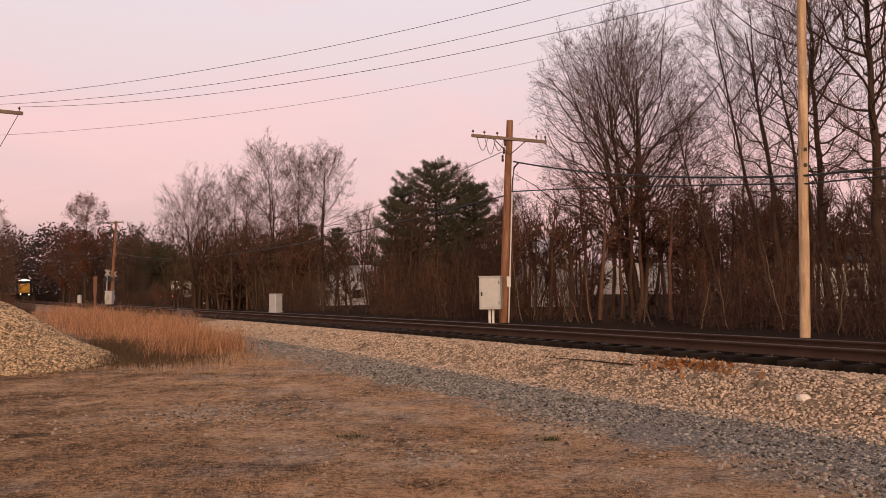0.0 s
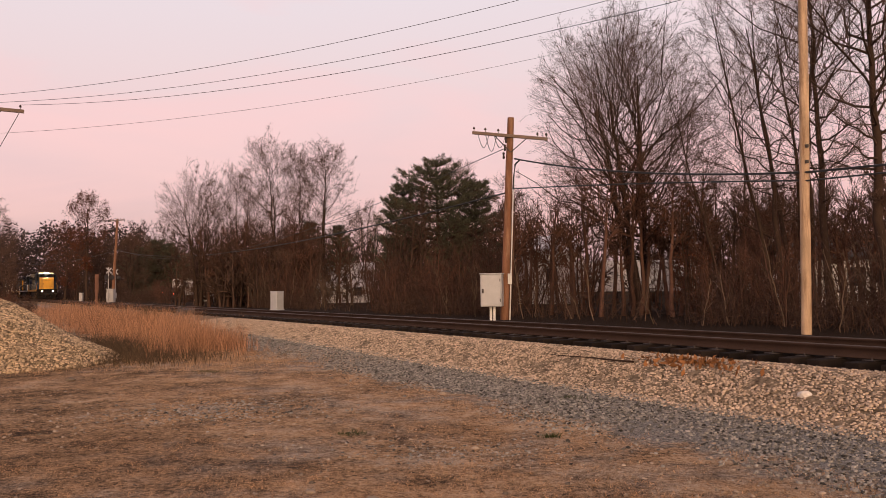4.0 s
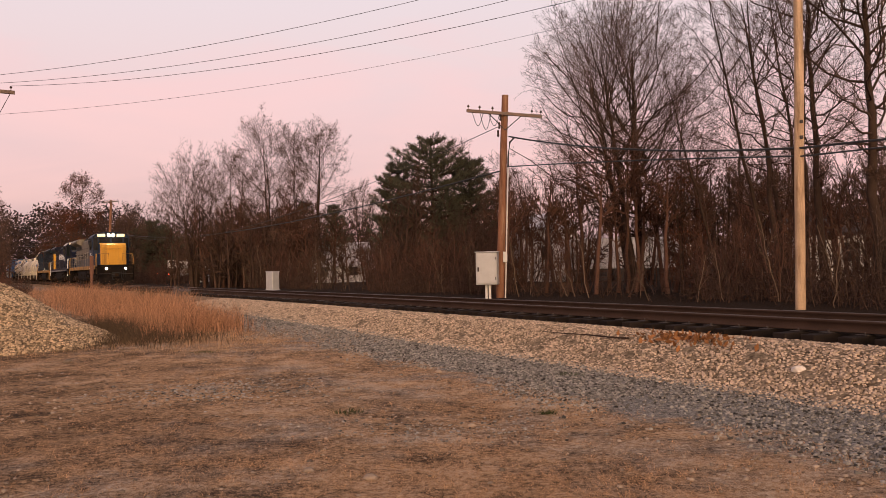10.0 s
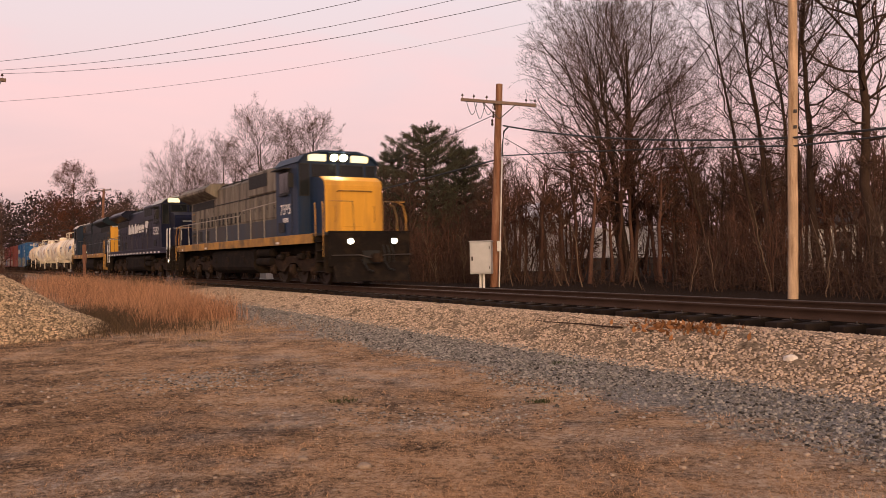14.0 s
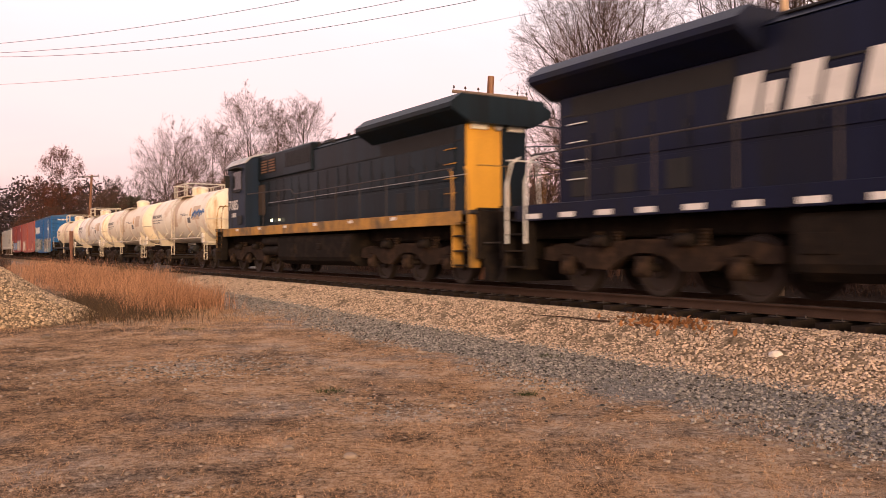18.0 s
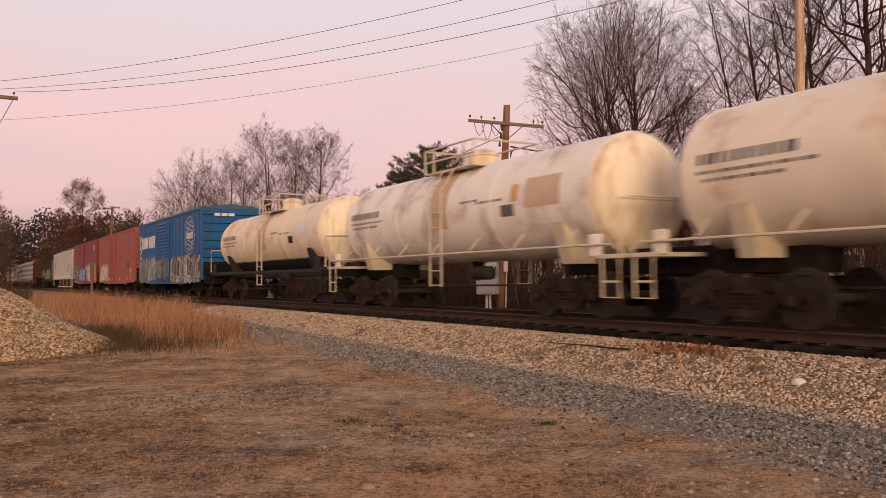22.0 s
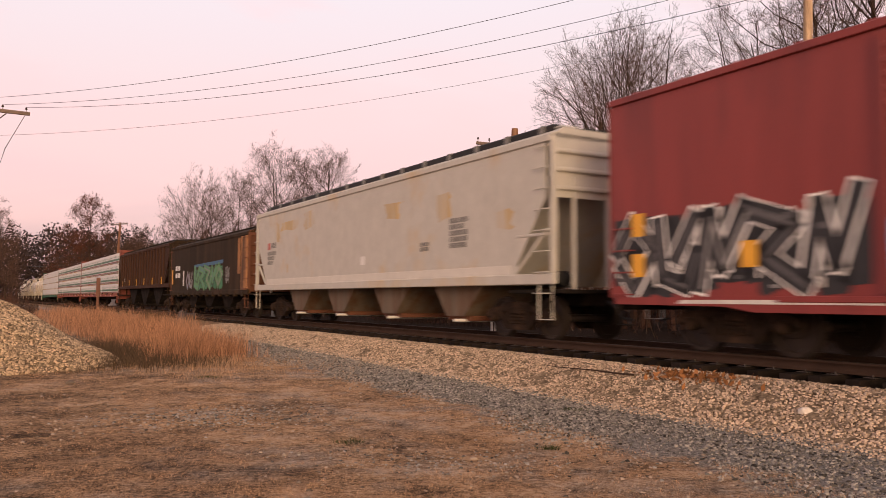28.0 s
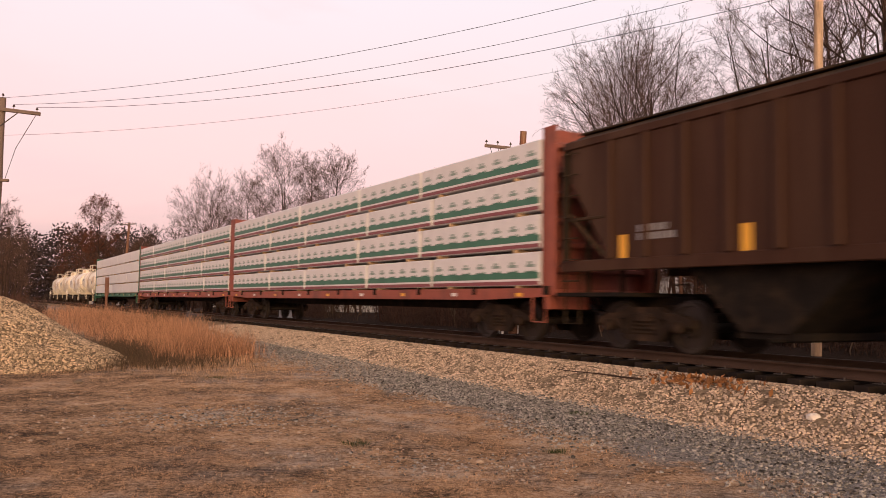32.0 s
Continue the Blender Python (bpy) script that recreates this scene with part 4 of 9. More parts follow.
plant(132, 92, 215.0, 8.5, 2.0, 9.6, 0.12, "distant bare tree beyond the crossing", stems=3, far=True)


def in_window(px):
    return 540 < px < 665 or 905 < px < 1005 or 1010 < px < 1200


sap = np.random.RandomState(135)
for k in range(30):
    px_s, d_s = (900 + 23 * k + sap.uniform(-9, 9), sap.uniform(35, 46)) if k < 22 else (445 + 24 * (k - 22) + sap.uniform(-8, 8), sap.uniform(62, 72))
    if in_window(px_s):
        continue
    plant(300 + k, px_s, d_s, sap.uniform(2.4, 3.6), 0.9, sap.uniform(4.2, 7.2), 0.05, "young bare tree with reddish twigs among the brush", stems=2 + k % 2, size=0.34)


def leaf_cards(tips, n_each, size, spreadr, seed):
    """Small bent leaves round many points: two triangles each, folded along the middle."""
    r = np.random.RandomState(seed)
    c = np.repeat(tips, n_each, 0) + r.randn(len(tips) * n_each, 3) * spreadr
    n = len(c)
    a = r.randn(n, 3)
    a /= np.linalg.norm(a, axis=1, keepdims=True)
    b = np.cross(a, r.randn(n, 3))
    b /= np.linalg.norm(b, axis=1, keepdims=True) + 1e-9
    up = np.cross(a, b)
    s = size * (0.6 + 0.8 * r.rand(n, 1))
    v = np.stack([c - a * s, c + b * s * 0.45 + up * s * 0.15, c + a * s, c - b * s * 0.45 + up * s * 0.15], 1)
    f = np.arange(4 * n).reshape(n, 4)
    tri = np.concatenate([f[:, [0, 1, 2]], f[:, [0, 2, 3]]])
    return v.reshape(-1, 3), tri


def leafy_tree(px, dist, width, low, top, rad, seed, label, material, n_each, size, sp, stems=1):
    st = fan_tree(seed, width, low, top, stems, rad, (18, 6, 6, 2, 1), max(0.74, dist / 60), 0.0, 0.45)
    (tv, tf), (cv, cf) = tree_parts(st[:5], (6, 4, 3, 2, 2), 2)
    x, y, z = at(az_of(px), dist)
    ob = thing("leafy_tree", label, "tree", m=Matrix.Translation((x, y, z)))
    part("trunk", fast_mesh("trunk", tv, tf, 4, M_BARK, True), None, ob)
    tagged(part("twig_mass", fast_mesh("twig_mass", cv, cf, 4, M_TWIG), None, ob), kind="stuff")
    lv, lf = leaf_cards(st[4][0][:, -1], n_each, size, sp, seed)
    part("crown", fast_mesh("crown", lv, lf, 3, material), None, ob, "clinging dead leaves")
    return ob


leafy_tree(152, 125, 6.2, 6.0, 16.0, 0.22, 141, "distant tree holding its russet leaves", M_DEADLEAF, 7, 0.085, 0.22)
leafy_tree(112, 132, 7.0, 3.0, 11.5, 0.2, 142, "distant tree holding its russet leaves", M_DEADLEAF, 6, 0.085, 0.25)
leafy_tree(1212, 34, 2.6, 1.2, 5.6, 0.06, 143, "young tree holding its brown leaves", M_DEADLEAF, 2, 0.045, 0.12, 2)
M_DULLLEAF = mat("dull_brown_leaves", (0.070, 0.037, 0.024), 0.9, rand=0.4, bump=0)


def conifer(px, dist, h, width, seed, label, whorls=19, droop=-0.05, base=0.12, group="pines"):
    """Trunk, tiers of boughs and thousands of needle sprays."""
    r = np.random.RandomState(seed)
    x, y, z = at(az_of(px), dist)
    ob = thing("pine_tree", label, "tree", group, m=Matrix.Translation((x, y, z)))
    part("trunk", Mesher().tube([(0, 0, -0.2), (0.08, 0, h * 0.4), (0.0, 0.1, h * 0.75), (0, 0, h * 0.985)], [h * 0.017, h * 0.013, h * 0.007, 0.015], 8), M_BARK, ob, smooth=True)
    P = []
    per = 8
    for w in range(whorls):
        u = base + (0.97 - base) * (w + r.rand() * 0.7) / whorls
        full = math.sin(math.pi * min(1.0, 0.22 + 0.30 * u / 0.45)) if u < 0.45 else (1 - ((u - 0.45) / 0.60) ** 1.7)
        for k in range(per):
            a = 6.28 * (k + r.rand() * 0.8) / per + w * 1.1
            L = width * 0.5 * max(0.14, full) * r.uniform(0.48, 1.18)
            v = np.linspace(0, 1, 6)
            steep = 0.10 + 0.75 * max(0.0, u - 0.55) + r.uniform(-0.08, 0.10)
            P.append(np.stack([np.cos(a) * L * v, np.sin(a) * L * v, u * h * 0.96 + L * (steep * v + droop * v + 0.22 * v ** 3) + r.randn(6) * 0.03], -1))
    P = np.array(P)
    R = np.linspace(0.05, 0.012, 6)[None] * np.ones((len(P), 1))
    bv, bf = tubes((P, R), 4)
    tagged(part("bough_mass", fast_mesh("bough_mass", bv, bf, 4, M_BARK), None, ob), kind="stuff")
    # sprays of side shoots along each bough, tufted with needles
    tips, axes = [], []
    grain = np.linspace(0, 1, 6)
    for q in P:
        run_ = q[-1] - q[0]
        L = np.linalg.norm(run_)
        run_ /= L + 1e-9
        m = int(7 + 13 * L)
        u = 0.22 + 0.78 * r.rand(m) ** 0.75
        p = np.stack([np.interp(u, grain, q[:, c]) for c in range(3)], -1)
        side_ = np.cross(run_, (0, 0, 1.0)) * (r.randn(m) * 0.34 * (1.15 - u) * min(1.6, L))[:, None]
        tips.append(p + side_ + r.randn(m, 3) * np.array([0.08, 0.08, 0.05]) + np.array([0, 0, 0.05]))
        axes.append(run_[None] * 0.8 + side_ * 0.8 + r.randn(m, 3) * 0.25 + np.array([0, 0, 0.35]))
    tips, axes = np.concatenate(tips), np.concatenate(axes)
    n_each = 8
    c = np.repeat(tips, n_each, 0) + r.randn(len(tips) * n_each, 3) * 0.05
    d = np.repeat(axes, n_each, 0) + r.randn(len(c), 3) * 0.55
    d /= np.linalg.norm(d, axis=1, keepdims=True)
    e = np.cross(d, r.randn(len(c), 3))
    e /= np.linalg.norm(e, axis=1, keepdims=True) + 1e-9
    ln = 0.24 * (0.6 + 0.7 * r.rand(len(c), 1))
    v = np.stack([c - e * 0.019, c + e * 0.019, c + d * ln], 1)
    part("crown", fast_mesh("needles", v.reshape(-1, 3), np.arange(3 * len(c)).reshape(-1, 3), 3, M_NEEDLE), None, ob, "dark green needles")
    return ob


conifer(772, 56.0, 10.6, 7.6, 151, "dark green white pine with layered boughs")
conifer(840, 58.0, 9.4, 5.0, 152, "dark green white pine with layered boughs")
conifer(712, 60.0, 9.4, 4.6, 153, "dark green white pine with layered boughs")
conifer(545, 82.0, 8.6, 3.4, 154, "narrow dark conifer among bare trees")
conifer(598, 84.0, 8.2, 3.4, 155, "narrow dark conifer among bare trees")
conifer(508, 84.0, 7.2, 3.0, 156, "narrow dark conifer among bare trees")
conifer(275, 135.0, 10.0, 6.5, 157, "distant dark conifer beyond the crossing")
conifer(248, 140.0, 9.0, 6.0, 158, "distant dark conifer beyond the crossing")
conifer(300, 138.0, 9.4, 6.5, 159, "distant dark conifer beyond the crossing")


# brush: thickets of thin stems, a few kinds planted over and over
def shrub_kind(seed, h, stems, material):
    r = np.random.RandomState(seed)
    tr = []
    for _ in range(stems):
        a, q = r.rand() * 6.28, r.rand() ** 0.5 * 0.9
        tr.append(((math.cos(a) * q, math.sin(a) * q, -0.1), (math.cos(a) * 0.28 * r.rand() + r.randn() * 0.1, math.sin(a) * 0.28 * r.rand() + r.randn() * 0.1, 1), h * r.uniform(0.6, 1.0), r.uniform(0.012, 0.026), 7))
    st = grow(seed, tr, [(8, 0.34, 40, 0.2, 4, 0.12, 0.6), (5, 0.45, 38, 0.15, 3, 0.05, 0.9), (2, 0.55, 38, 0.2, 2, 0.0, 1.3)], 0.10, 1.2)
    (tv, tf), (cv, cf) = tree_parts(st, (4, 3, 2, 2), 1)
    return fast_mesh("stems", tv, tf, 4, material), fast_mesh("twigs", cv, cf, 4, material)


M_BRUSH2 = mat("reddish_brush_stems", (0.095, 0.050, 0.036), 0.9, rand=0.4, bump=0)
M_BRUSH3 = mat("grey_brush_stems", (0.095, 0.066, 0.050), 0.9, rand=0.4, bump=0)
KINDS = [shrub_kind(160 + k, h, n, mm) for k, (h, n, mm) in enumerate([(4.6, 12, M_BRUSH), (3.8, 14, M_BRUSH2), (5.2, 10, M_BRUSH), (3.0, 16, M_BRUSH3), (4.2, 13, M_BRUSH2), (2.2, 18, M_BRUSH)])]
br = np.random.RandomState(170)


GAPS = ((288, 385, 0.75, 119), (556, 660, 0.86, 84), (908, 1004, 0.66, 64), (1010, 1225, 0.82, 61))


def in_gap(x, y, r, part_of=1.0):
    """Thin places in the brush, where what stands behind it shows."""
    px = 784 + 1442.2 * x / np.maximum(y, 1)
    skip = np.zeros(np.shape(px), bool)
    for a, b, p, reach in GAPS:
        skip |= (px > a) & (px < b) & (np.hypot(x, y) < reach) & (r.rand(*np.shape(px)) < p * (part_of if a > 500 else 1.0))
    return skip


def shrub(x, y, kind, turn, size=1.0):
    if in_gap(np.array([x]), np.array([y]), br)[0]:
        return
    ob = thing("shrub", ("bare brown shrub of thin tangled stems", "bare reddish shrub of thin tangled stems", "tall bare brown shrub of thin stems",
                         "grey leafless shrub of many stems", "bare reddish shrub of thin tangled stems", "low brown leafless shrub")[kind],
               "shrub", "shrubs along the track", m=Matrix.Translation((x, y, gz(x, y))) @ pose(0, 0, 0, 0, 0, turn))
    part("trunk", KINDS[kind][0], None, ob, m=Matrix.Scale(size, 4))
    part("crown", KINDS[kind][1], None, ob, m=Matrix.Scale(size, 4))


for s in np.arange(-112, 16, 2.1):
    for row, (lo, hi) in enumerate(((8.0, 10.0), (10.5, 14.0), (15.0, 19.0))):
        if row == 2 and (s < -70 or br.rand() < 0.45):
            continue
        lat = -br.uniform(lo, hi) - (1.5 if -14 < s < -8 else 0)
        x, y, _ = line(s + br.uniform(-0.9, 0.9), lat)
        shrub(float(x), float(y), br.choice([5, 3, 1, 4] if row == 0 else [0, 1, 2, 3, 4]), br.uniform(0, 360), br.uniform(0.75, 1.1) * (1.0 if row else 0.85))
for k in range(22):
    s, lat = br.uniform(-120, -62), br.uniform(6.5, 11)
    x, y, _ = line(s, lat)
    shrub(float(x), float(y), br.choice([5, 3, 1]), br.uniform(0, 360), br.uniform(0.3, 0.5))
for k in range(10):
    x, y, z = at(br.uniform(-34, -26.5), br.uniform(30, 46))
    shrub(x, y, br.choice([5, 3, 1]), br.uniform(0, 360), br.uniform(0.3, 0.5))


# far woods that close the view
def woods(name, label, places, h0, h1, seed, material, fat=1.0, first=0.15, gaps=True):
    r = np.random.RandomState(seed)
    tr = []
    for (px, dist) in places:
        x, y, z = at(az_of(px), dist)
        if gaps and in_gap(np.array([x]), np.array([y]), r)[0] and dist > 30:
            continue
        if 24 < px < 205 and near_line(np.array([x]), np.array([y]))[1][0] > -5.0:
            continue
        tr.append(((x, y, z - 0.3), (r.randn() * 0.06, r.randn() * 0.06, 1), r.uniform(h0, h1), 0.11, 8))
    st = grow(seed, tr, [(13, 0.34, 42, first, 5, 0.15, 0.6), (7, 0.45, 38, 0.1, 3, 0.05, 1.0), (5, 0.5, 38, 0.1, 2, 0.0, 1.5)], 0.06, fat)
    v, f = stack([tubes(q, k) if k > 2 else ribbons(q) for q, k in zip(st, (5, 3, 2, 2))])
    tagged(new(name, fast_mesh(name, v, f, 4, material)), label, "woods", kind="stuff")


wr = np.random.RandomState(180)
woods("far_woods", "brown leafless woods far behind the track", [(px + wr.uniform(-8, 8), wr.uniform(86, 120)) for px in range(330, 1000, 6)], 6.5, 9.5, 181, M_BRUSH, 3.4)
woods("back_woods", "brown leafless woods behind the brush", [(px + wr.uniform(-10, 10), wr.uniform(48, 66)) for px in range(620, 1700, 12)], 4.2, 7.4, 182, M_BRUSH, 2.6)
woods("distant_woods", "hazy leafless woods beyond the crossing", [(px + wr.uniform(-8, 8), wr.uniform(140, 190)) for px in range(-160, 420, 5)], 9.0, 13.0, 183, M_BRUSH, 5.0)


woods("thicket", "dense dark thicket under the far trees", [(px + wr.uniform(-6, 6), wr.uniform(64, 84)) for px in range(296, 640, 4)], 3.4, 7.4, 184, M_BRUSH, 2.2)
woods("young_woods", "young reddish-brown woods standing among the brush", [(px + wr.uniform(-7, 7), wr.uniform(33, 47)) for px in range(880, 1640, 14)], 4.0, 6.6, 188, M_BRUSH2, 1.0, 0.48, False)
woods("young_woods", "young reddish-brown woods under the tall far trees", [(px + wr.uniform(-6, 6), wr.uniform(66, 80)) for px in range(292, 660, 7)], 5.0, 9.5, 189, M_BRUSH2, 1.8, 0.34)


# thin pale saplings at the brush's edge
M_PALESTEM = mat("pale_sapling_bark", (0.135, 0.095, 0.068), 0.9, rand=0.35, bump=0)
for k in range(34):
    s_p = (-34 + 1.35 * k if k < 26 else -62 + 3.2 * (k - 26)) + wr.uniform(-0.5, 0.5)
    x, y, _ = line(s_p, -wr.uniform(7.0, 8.6))
    x, y = float(x), float(y)
    st = grow(400 + k, [((0, 0, -0.1), (wr.uniform(-0.35, 0.35), wr.uniform(-0.2, 0.2), 1), wr.uniform(1.4, 3.3), wr.uniform(0.009, 0.016), 9)], [(6, 0.30, 34, 0.3, 4, 0.2, 0.6), (3, 0.4, 36, 0.2, 2, 0.1, 0.8)], 0.16, 1.0)
    ob = thing("sapling", "thin pale bare sapling at the edge of the brush", "sapling", "pale saplings", m=Matrix.Translation((x, y, gz(x, y))))
    (tv, tf), (cv, cf) = tree_parts(st, (5, 3, 2), 1)
    part("trunk", fast_mesh("trunk", tv, tf, 4, M_PALESTEM, True), None, ob)
    part("crown", fast_mesh("crown", cv, cf, 4, M_PALESTEM), None, ob)

# the treeline that closes the distance
tl_ = np.random.RandomState(186)
n = 30000
az_ = np.radians(np.concatenate([tl_.uniform(-62, 62, 14000), tl_.uniform(-40, -14, 16000)]))
d_ = tl_.uniform(205, 300, n)
tx_, ty_ = np.sin(az_) * d_, np.cos(az_) * d_
px_t = 784 + 1442.2 * np.tan(az_)
crest = 8.2 + 10.5 * (1 - soft(px_t, 150, 420)) + 1.3 * np.sin(az_ * 31) + 0.9 * np.sin(az_ * 83 + 1) + 0.6 * np.sin(az_ * 190)
lv, lf = leaf_cards(np.stack([tx_, ty_, 0.3 + crest * tl_.rand(n) ** 1.15], -1), 3, 0.46, 0.6, 187)
M_TREELINE = mat("hazy_brown_treeline", (0.050, 0.036, 0.034), 0.95, rand=0.35, bump=0)
tagged(new("treeline", fast_mesh("treeline", lv, lf, 3, M_TREELINE)), "brown leafless treeline closing the distance", "woods", kind="stuff")


# low undergrowth: dead stems and clinging leaves, too many to tell apart
def undergrowth(name, label, n, s0, s1, l0, l1, h, seed, fat, side=-1):
    r = np.random.RandomState(seed)
    s, lat = r.uniform(s0, s1, n), side * r.uniform(l0, l1, n)
    x, y, _ = line(s, lat)
    keep = ~in_gap(x, y, r, 1.0)
    x, y, n = x[keep], y[keep], int(keep.sum())
    z = ground_z(x, y)
    d = np.stack([r.randn(n) * 0.35, r.randn(n) * 0.35, np.ones(n)], -1)
    hh = h * r.uniform(0.3, 1.0, n) ** 1.3
    u = np.linspace(0, 1, 4)[None, :, None]
    P = np.stack([x, y, z - 0.05], -1)[:, None] + d[:, None] * hh[:, None, None] * u + np.cumsum(r.randn(n, 4, 3) * 0.05, 1) * u
    st = [(P, 0.010 * fat * (1 - 0.6 * u[..., 0]) * np.ones((n, 1)))]
    k = 7
    f = r.randint(1, 3, (n, k))
    base = P[np.arange(n)[:, None], f]
    dd = r.randn(n, k, 3) * np.array([1, 1, 0.6]) + np.array([0, 0, 0.5])
    Q = base[:, :, None] + dd[:, :, None] * (hh[:, None, None, None] * 0.16) * np.linspace(0, 1, 2)[None, None, :, None]
    st.append((Q.reshape(-1, 2, 3), np.full((n * k, 2), 0.006 * fat)))
    v, q = stack([ribbons(t, seed + i) for i, t in enumerate(st)])
    tagged(new(name, fast_mesh(name, v, q, 4, M_BRUSH)), label, "undergrowth", kind="stuff")
    lv, lf = leaf_cards(P[:, 2] + r.randn(n, 3) * 0.25, 1, 0.04 * fat, 0.2, seed + 9)
    tagged(new(name + "_leaves", fast_mesh(name + "_leaves", lv, lf, 3, M_DULLLEAF)), "withered brown leaves clinging in the undergrowth", "leaves", kind="stuff")


undergrowth("undergrowth", "dense dead undergrowth across the track", 4600, -48, 18, 8.0, 17, 2.5, 191, 1.1)
undergrowth("far_undergrowth", "dense dead undergrowth further along the track", 3800, -125, -48, 7.5, 24, 2.6, 192, 1.6)
undergrowth("edge_undergrowth", "low dead undergrowth by the track", 3500, -60, 16, 6.8, 9.5, 1.2, 193, 0.9)
undergrowth("distant_undergrowth", "dark dead undergrowth beyond the crossing", 3600, -300, -125, 7, 60, 4.5, 194, 3.2)
undergrowth("near_undergrowth", "dead undergrowth on the near side of the track", 3200, -260, -75, 7, 34, 1.5, 195, 2.2, 1)

# ---- gravel pile, grasses and litter on the lot ----
def pile_z(x, y):
    z = np.full(np.shape(x), -9.0)
    for cx, cy, h, slope in ((-9.25, 17.3, 1.12, 0.56), (-11.4, 19.6, 1.58, 0.58), (-14.0, 21.5, 2.0, 0.6), (-17.0, 20.5, 2.2, 0.6)):
        d = np.hypot(x - cx, y - cy)
        z = np.maximum(z, h - slope * (np.sqrt(d * d + 0.25) - 0.5))
    return z + lumps(x, y, 1.3, 0.06, 31)


px_, py_ = np.meshgrid(np.arange(-22, -5.5, 0.16), np.arange(12, 27, 0.16), indexing="ij")
pz_ = np.maximum(pile_z(px_, py_), ground_z(px_, py_) - 0.12) + np.random.RandomState(32).randn(*px_.shape) * 0.015
pi_ = np.arange(px_.size).reshape(px_.shape)
pq_ = np.stack([pi_[:-1, :-1], pi_[1:, :-1], pi_[1:, 1:], pi_[:-1, 1:]], -1).reshape(-1, 4)
up_ = (pz_ > ground_z(px_, py_) - 0.1).ravel()
pq_ = pq_[up_[pq_].any(1)]
pile = thing("gravel_pile", "heap of tan crushed stone at the edge of the lot", "gravel pile")
part("mound", fast_mesh("mound", np.stack([px_, py_, pz_], -1).reshape(-1, 3), pq_, 4, M_BED), None, pile)
rx, ry = pr.uniform(-14, -5.6, 110000), pr.uniform(12.5, 20.5, 110000)
rz = pile_z(rx, ry)
ok = rz > ground_z(rx, ry) + 0.01
rx, ry, rz = rx[ok][:36000], ry[ok][:36000], rz[ok][:36000]
st_ = pebbles("stone_cover", rx, ry, rz + 0.012, 0.016 + 0.034 * pr.rand(len(rx)) ** 1.5, mat("tan_pile_stone", (0.42, 0.315, 0.205), 0.9, rand=0.7, fine=60, bump=0.3), "loose tan stones of the heap", 33)
st_.parent = pile
del st_["category"]


def blades(name, x, y, z, h, width, lean, material, label, seed, category="grass", segs=3):
    """Bent grass blades of real strips."""
    r = np.random.RandomState(seed)
    n = len(x)
    a = r.rand(n) * 6.28
    b = r.rand(n) * 6.28
    u = np.linspace(0, 1, segs + 1)[None, :]
    ln = (lean * (0.3 + r.rand(n)))[:, None] * h[:, None]
    cx = x[:, None] + np.cos(a)[:, None] * ln * u ** 2
    cy = y[:, None] + np.sin(a)[:, None] * ln * u ** 2
    cz = z[:, None] + h[:, None] * u * (1 - 0.25 * lean * u)
    w = width * (1 - 0.85 * u)
    dx, dy = np.cos(b)[:, None] * w, np.sin(b)[:, None] * w
    v = np.stack([np.stack([cx - dx, cy - dy, cz], -1), np.stack([cx + dx, cy + dy, cz], -1)], 2)
    i = np.arange(n * (segs + 1) * 2).reshape(n, segs + 1, 2)
    q = np.stack([i[:, :-1, 0], i[:, :-1, 1], i[:, 1:, 1], i[:, 1:, 0]], -1).reshape(-1, 4)
    return tagged(new(name, fast_mesh(name, v.reshape(-1, 3), q, 4, material)), label, category, kind="stuff")


def cloud(n, cx, cy, sx, sy, turn=0.0):
    u, v = pr.randn(n) * sx, pr.randn(n) * sy
    c, s = math.cos(radians(turn)), math.sin(radians(turn))
    return cx + u * c - v * s, cy + u * s + v * c


# tall tawny grass between the heap and the track
tx, ty = [], []
for n, cx, cy, sx, sy, turn in ((1400, -7.4, 22.3, 0.75, 1.5, 20), (1300, -9.2, 26.0, 0.8, 2.2, 20), (1300, -11.6, 29.5, 1.0, 3.0, 25), (1900, -15.0, 36.0, 1.4, 4.5, 28), (1800, -21.0, 48.0, 2.0, 7.0, 28),
                                (1600, -26.0, 60.0, 2.5, 8.0, 28), (1500, -6.1, 20.3, 0.5, 0.9, 10)):
    a, b = cloud(n, cx, cy, sx, sy, turn)
    tx.append(a), ty.append(b)
tx, ty = np.concatenate(tx), np.concatenate(ty)
tl = near_line(tx, ty)[1]
ok = (tl > 3.6) & (pile_z(tx, ty) < 0.1)
tx, ty = tx[ok], ty[ok]
# it grows in bunches of unequal height
bn = np.random.RandomState(40)
pick = bn.rand(len(tx)) < np.clip(0.40 + 0.5 * lumps(tx, ty, 1.6, 1.0, 57), 0.06, 0.9)
tx, ty = np.repeat(tx[pick], 5), np.repeat(ty[pick], 5)
tall = np.repeat(0.42 + 0.62 * bn.rand(int(pick.sum())) ** 1.2, 5) * (0.86 + 0.26 * bn.rand(len(tx)))
tall *= 0.82 + 0.30 * lumps(tx, ty, 2.4, 1.0, 54) + 0.15 * lumps(tx, ty, 0.8, 1.0, 55)
tx, ty = tx + bn.randn(len(tx)) * 0.045, ty + bn.randn(len(tx)) * 0.045
blades("tall_grass", tx, ty, ground_z(tx, ty) - 0.02, np.clip(tall, 0.15, 1.25), 0.0055, 0.42, M_TALLGRASS,
       "stand of tall tawny dry grass by the track", 41)
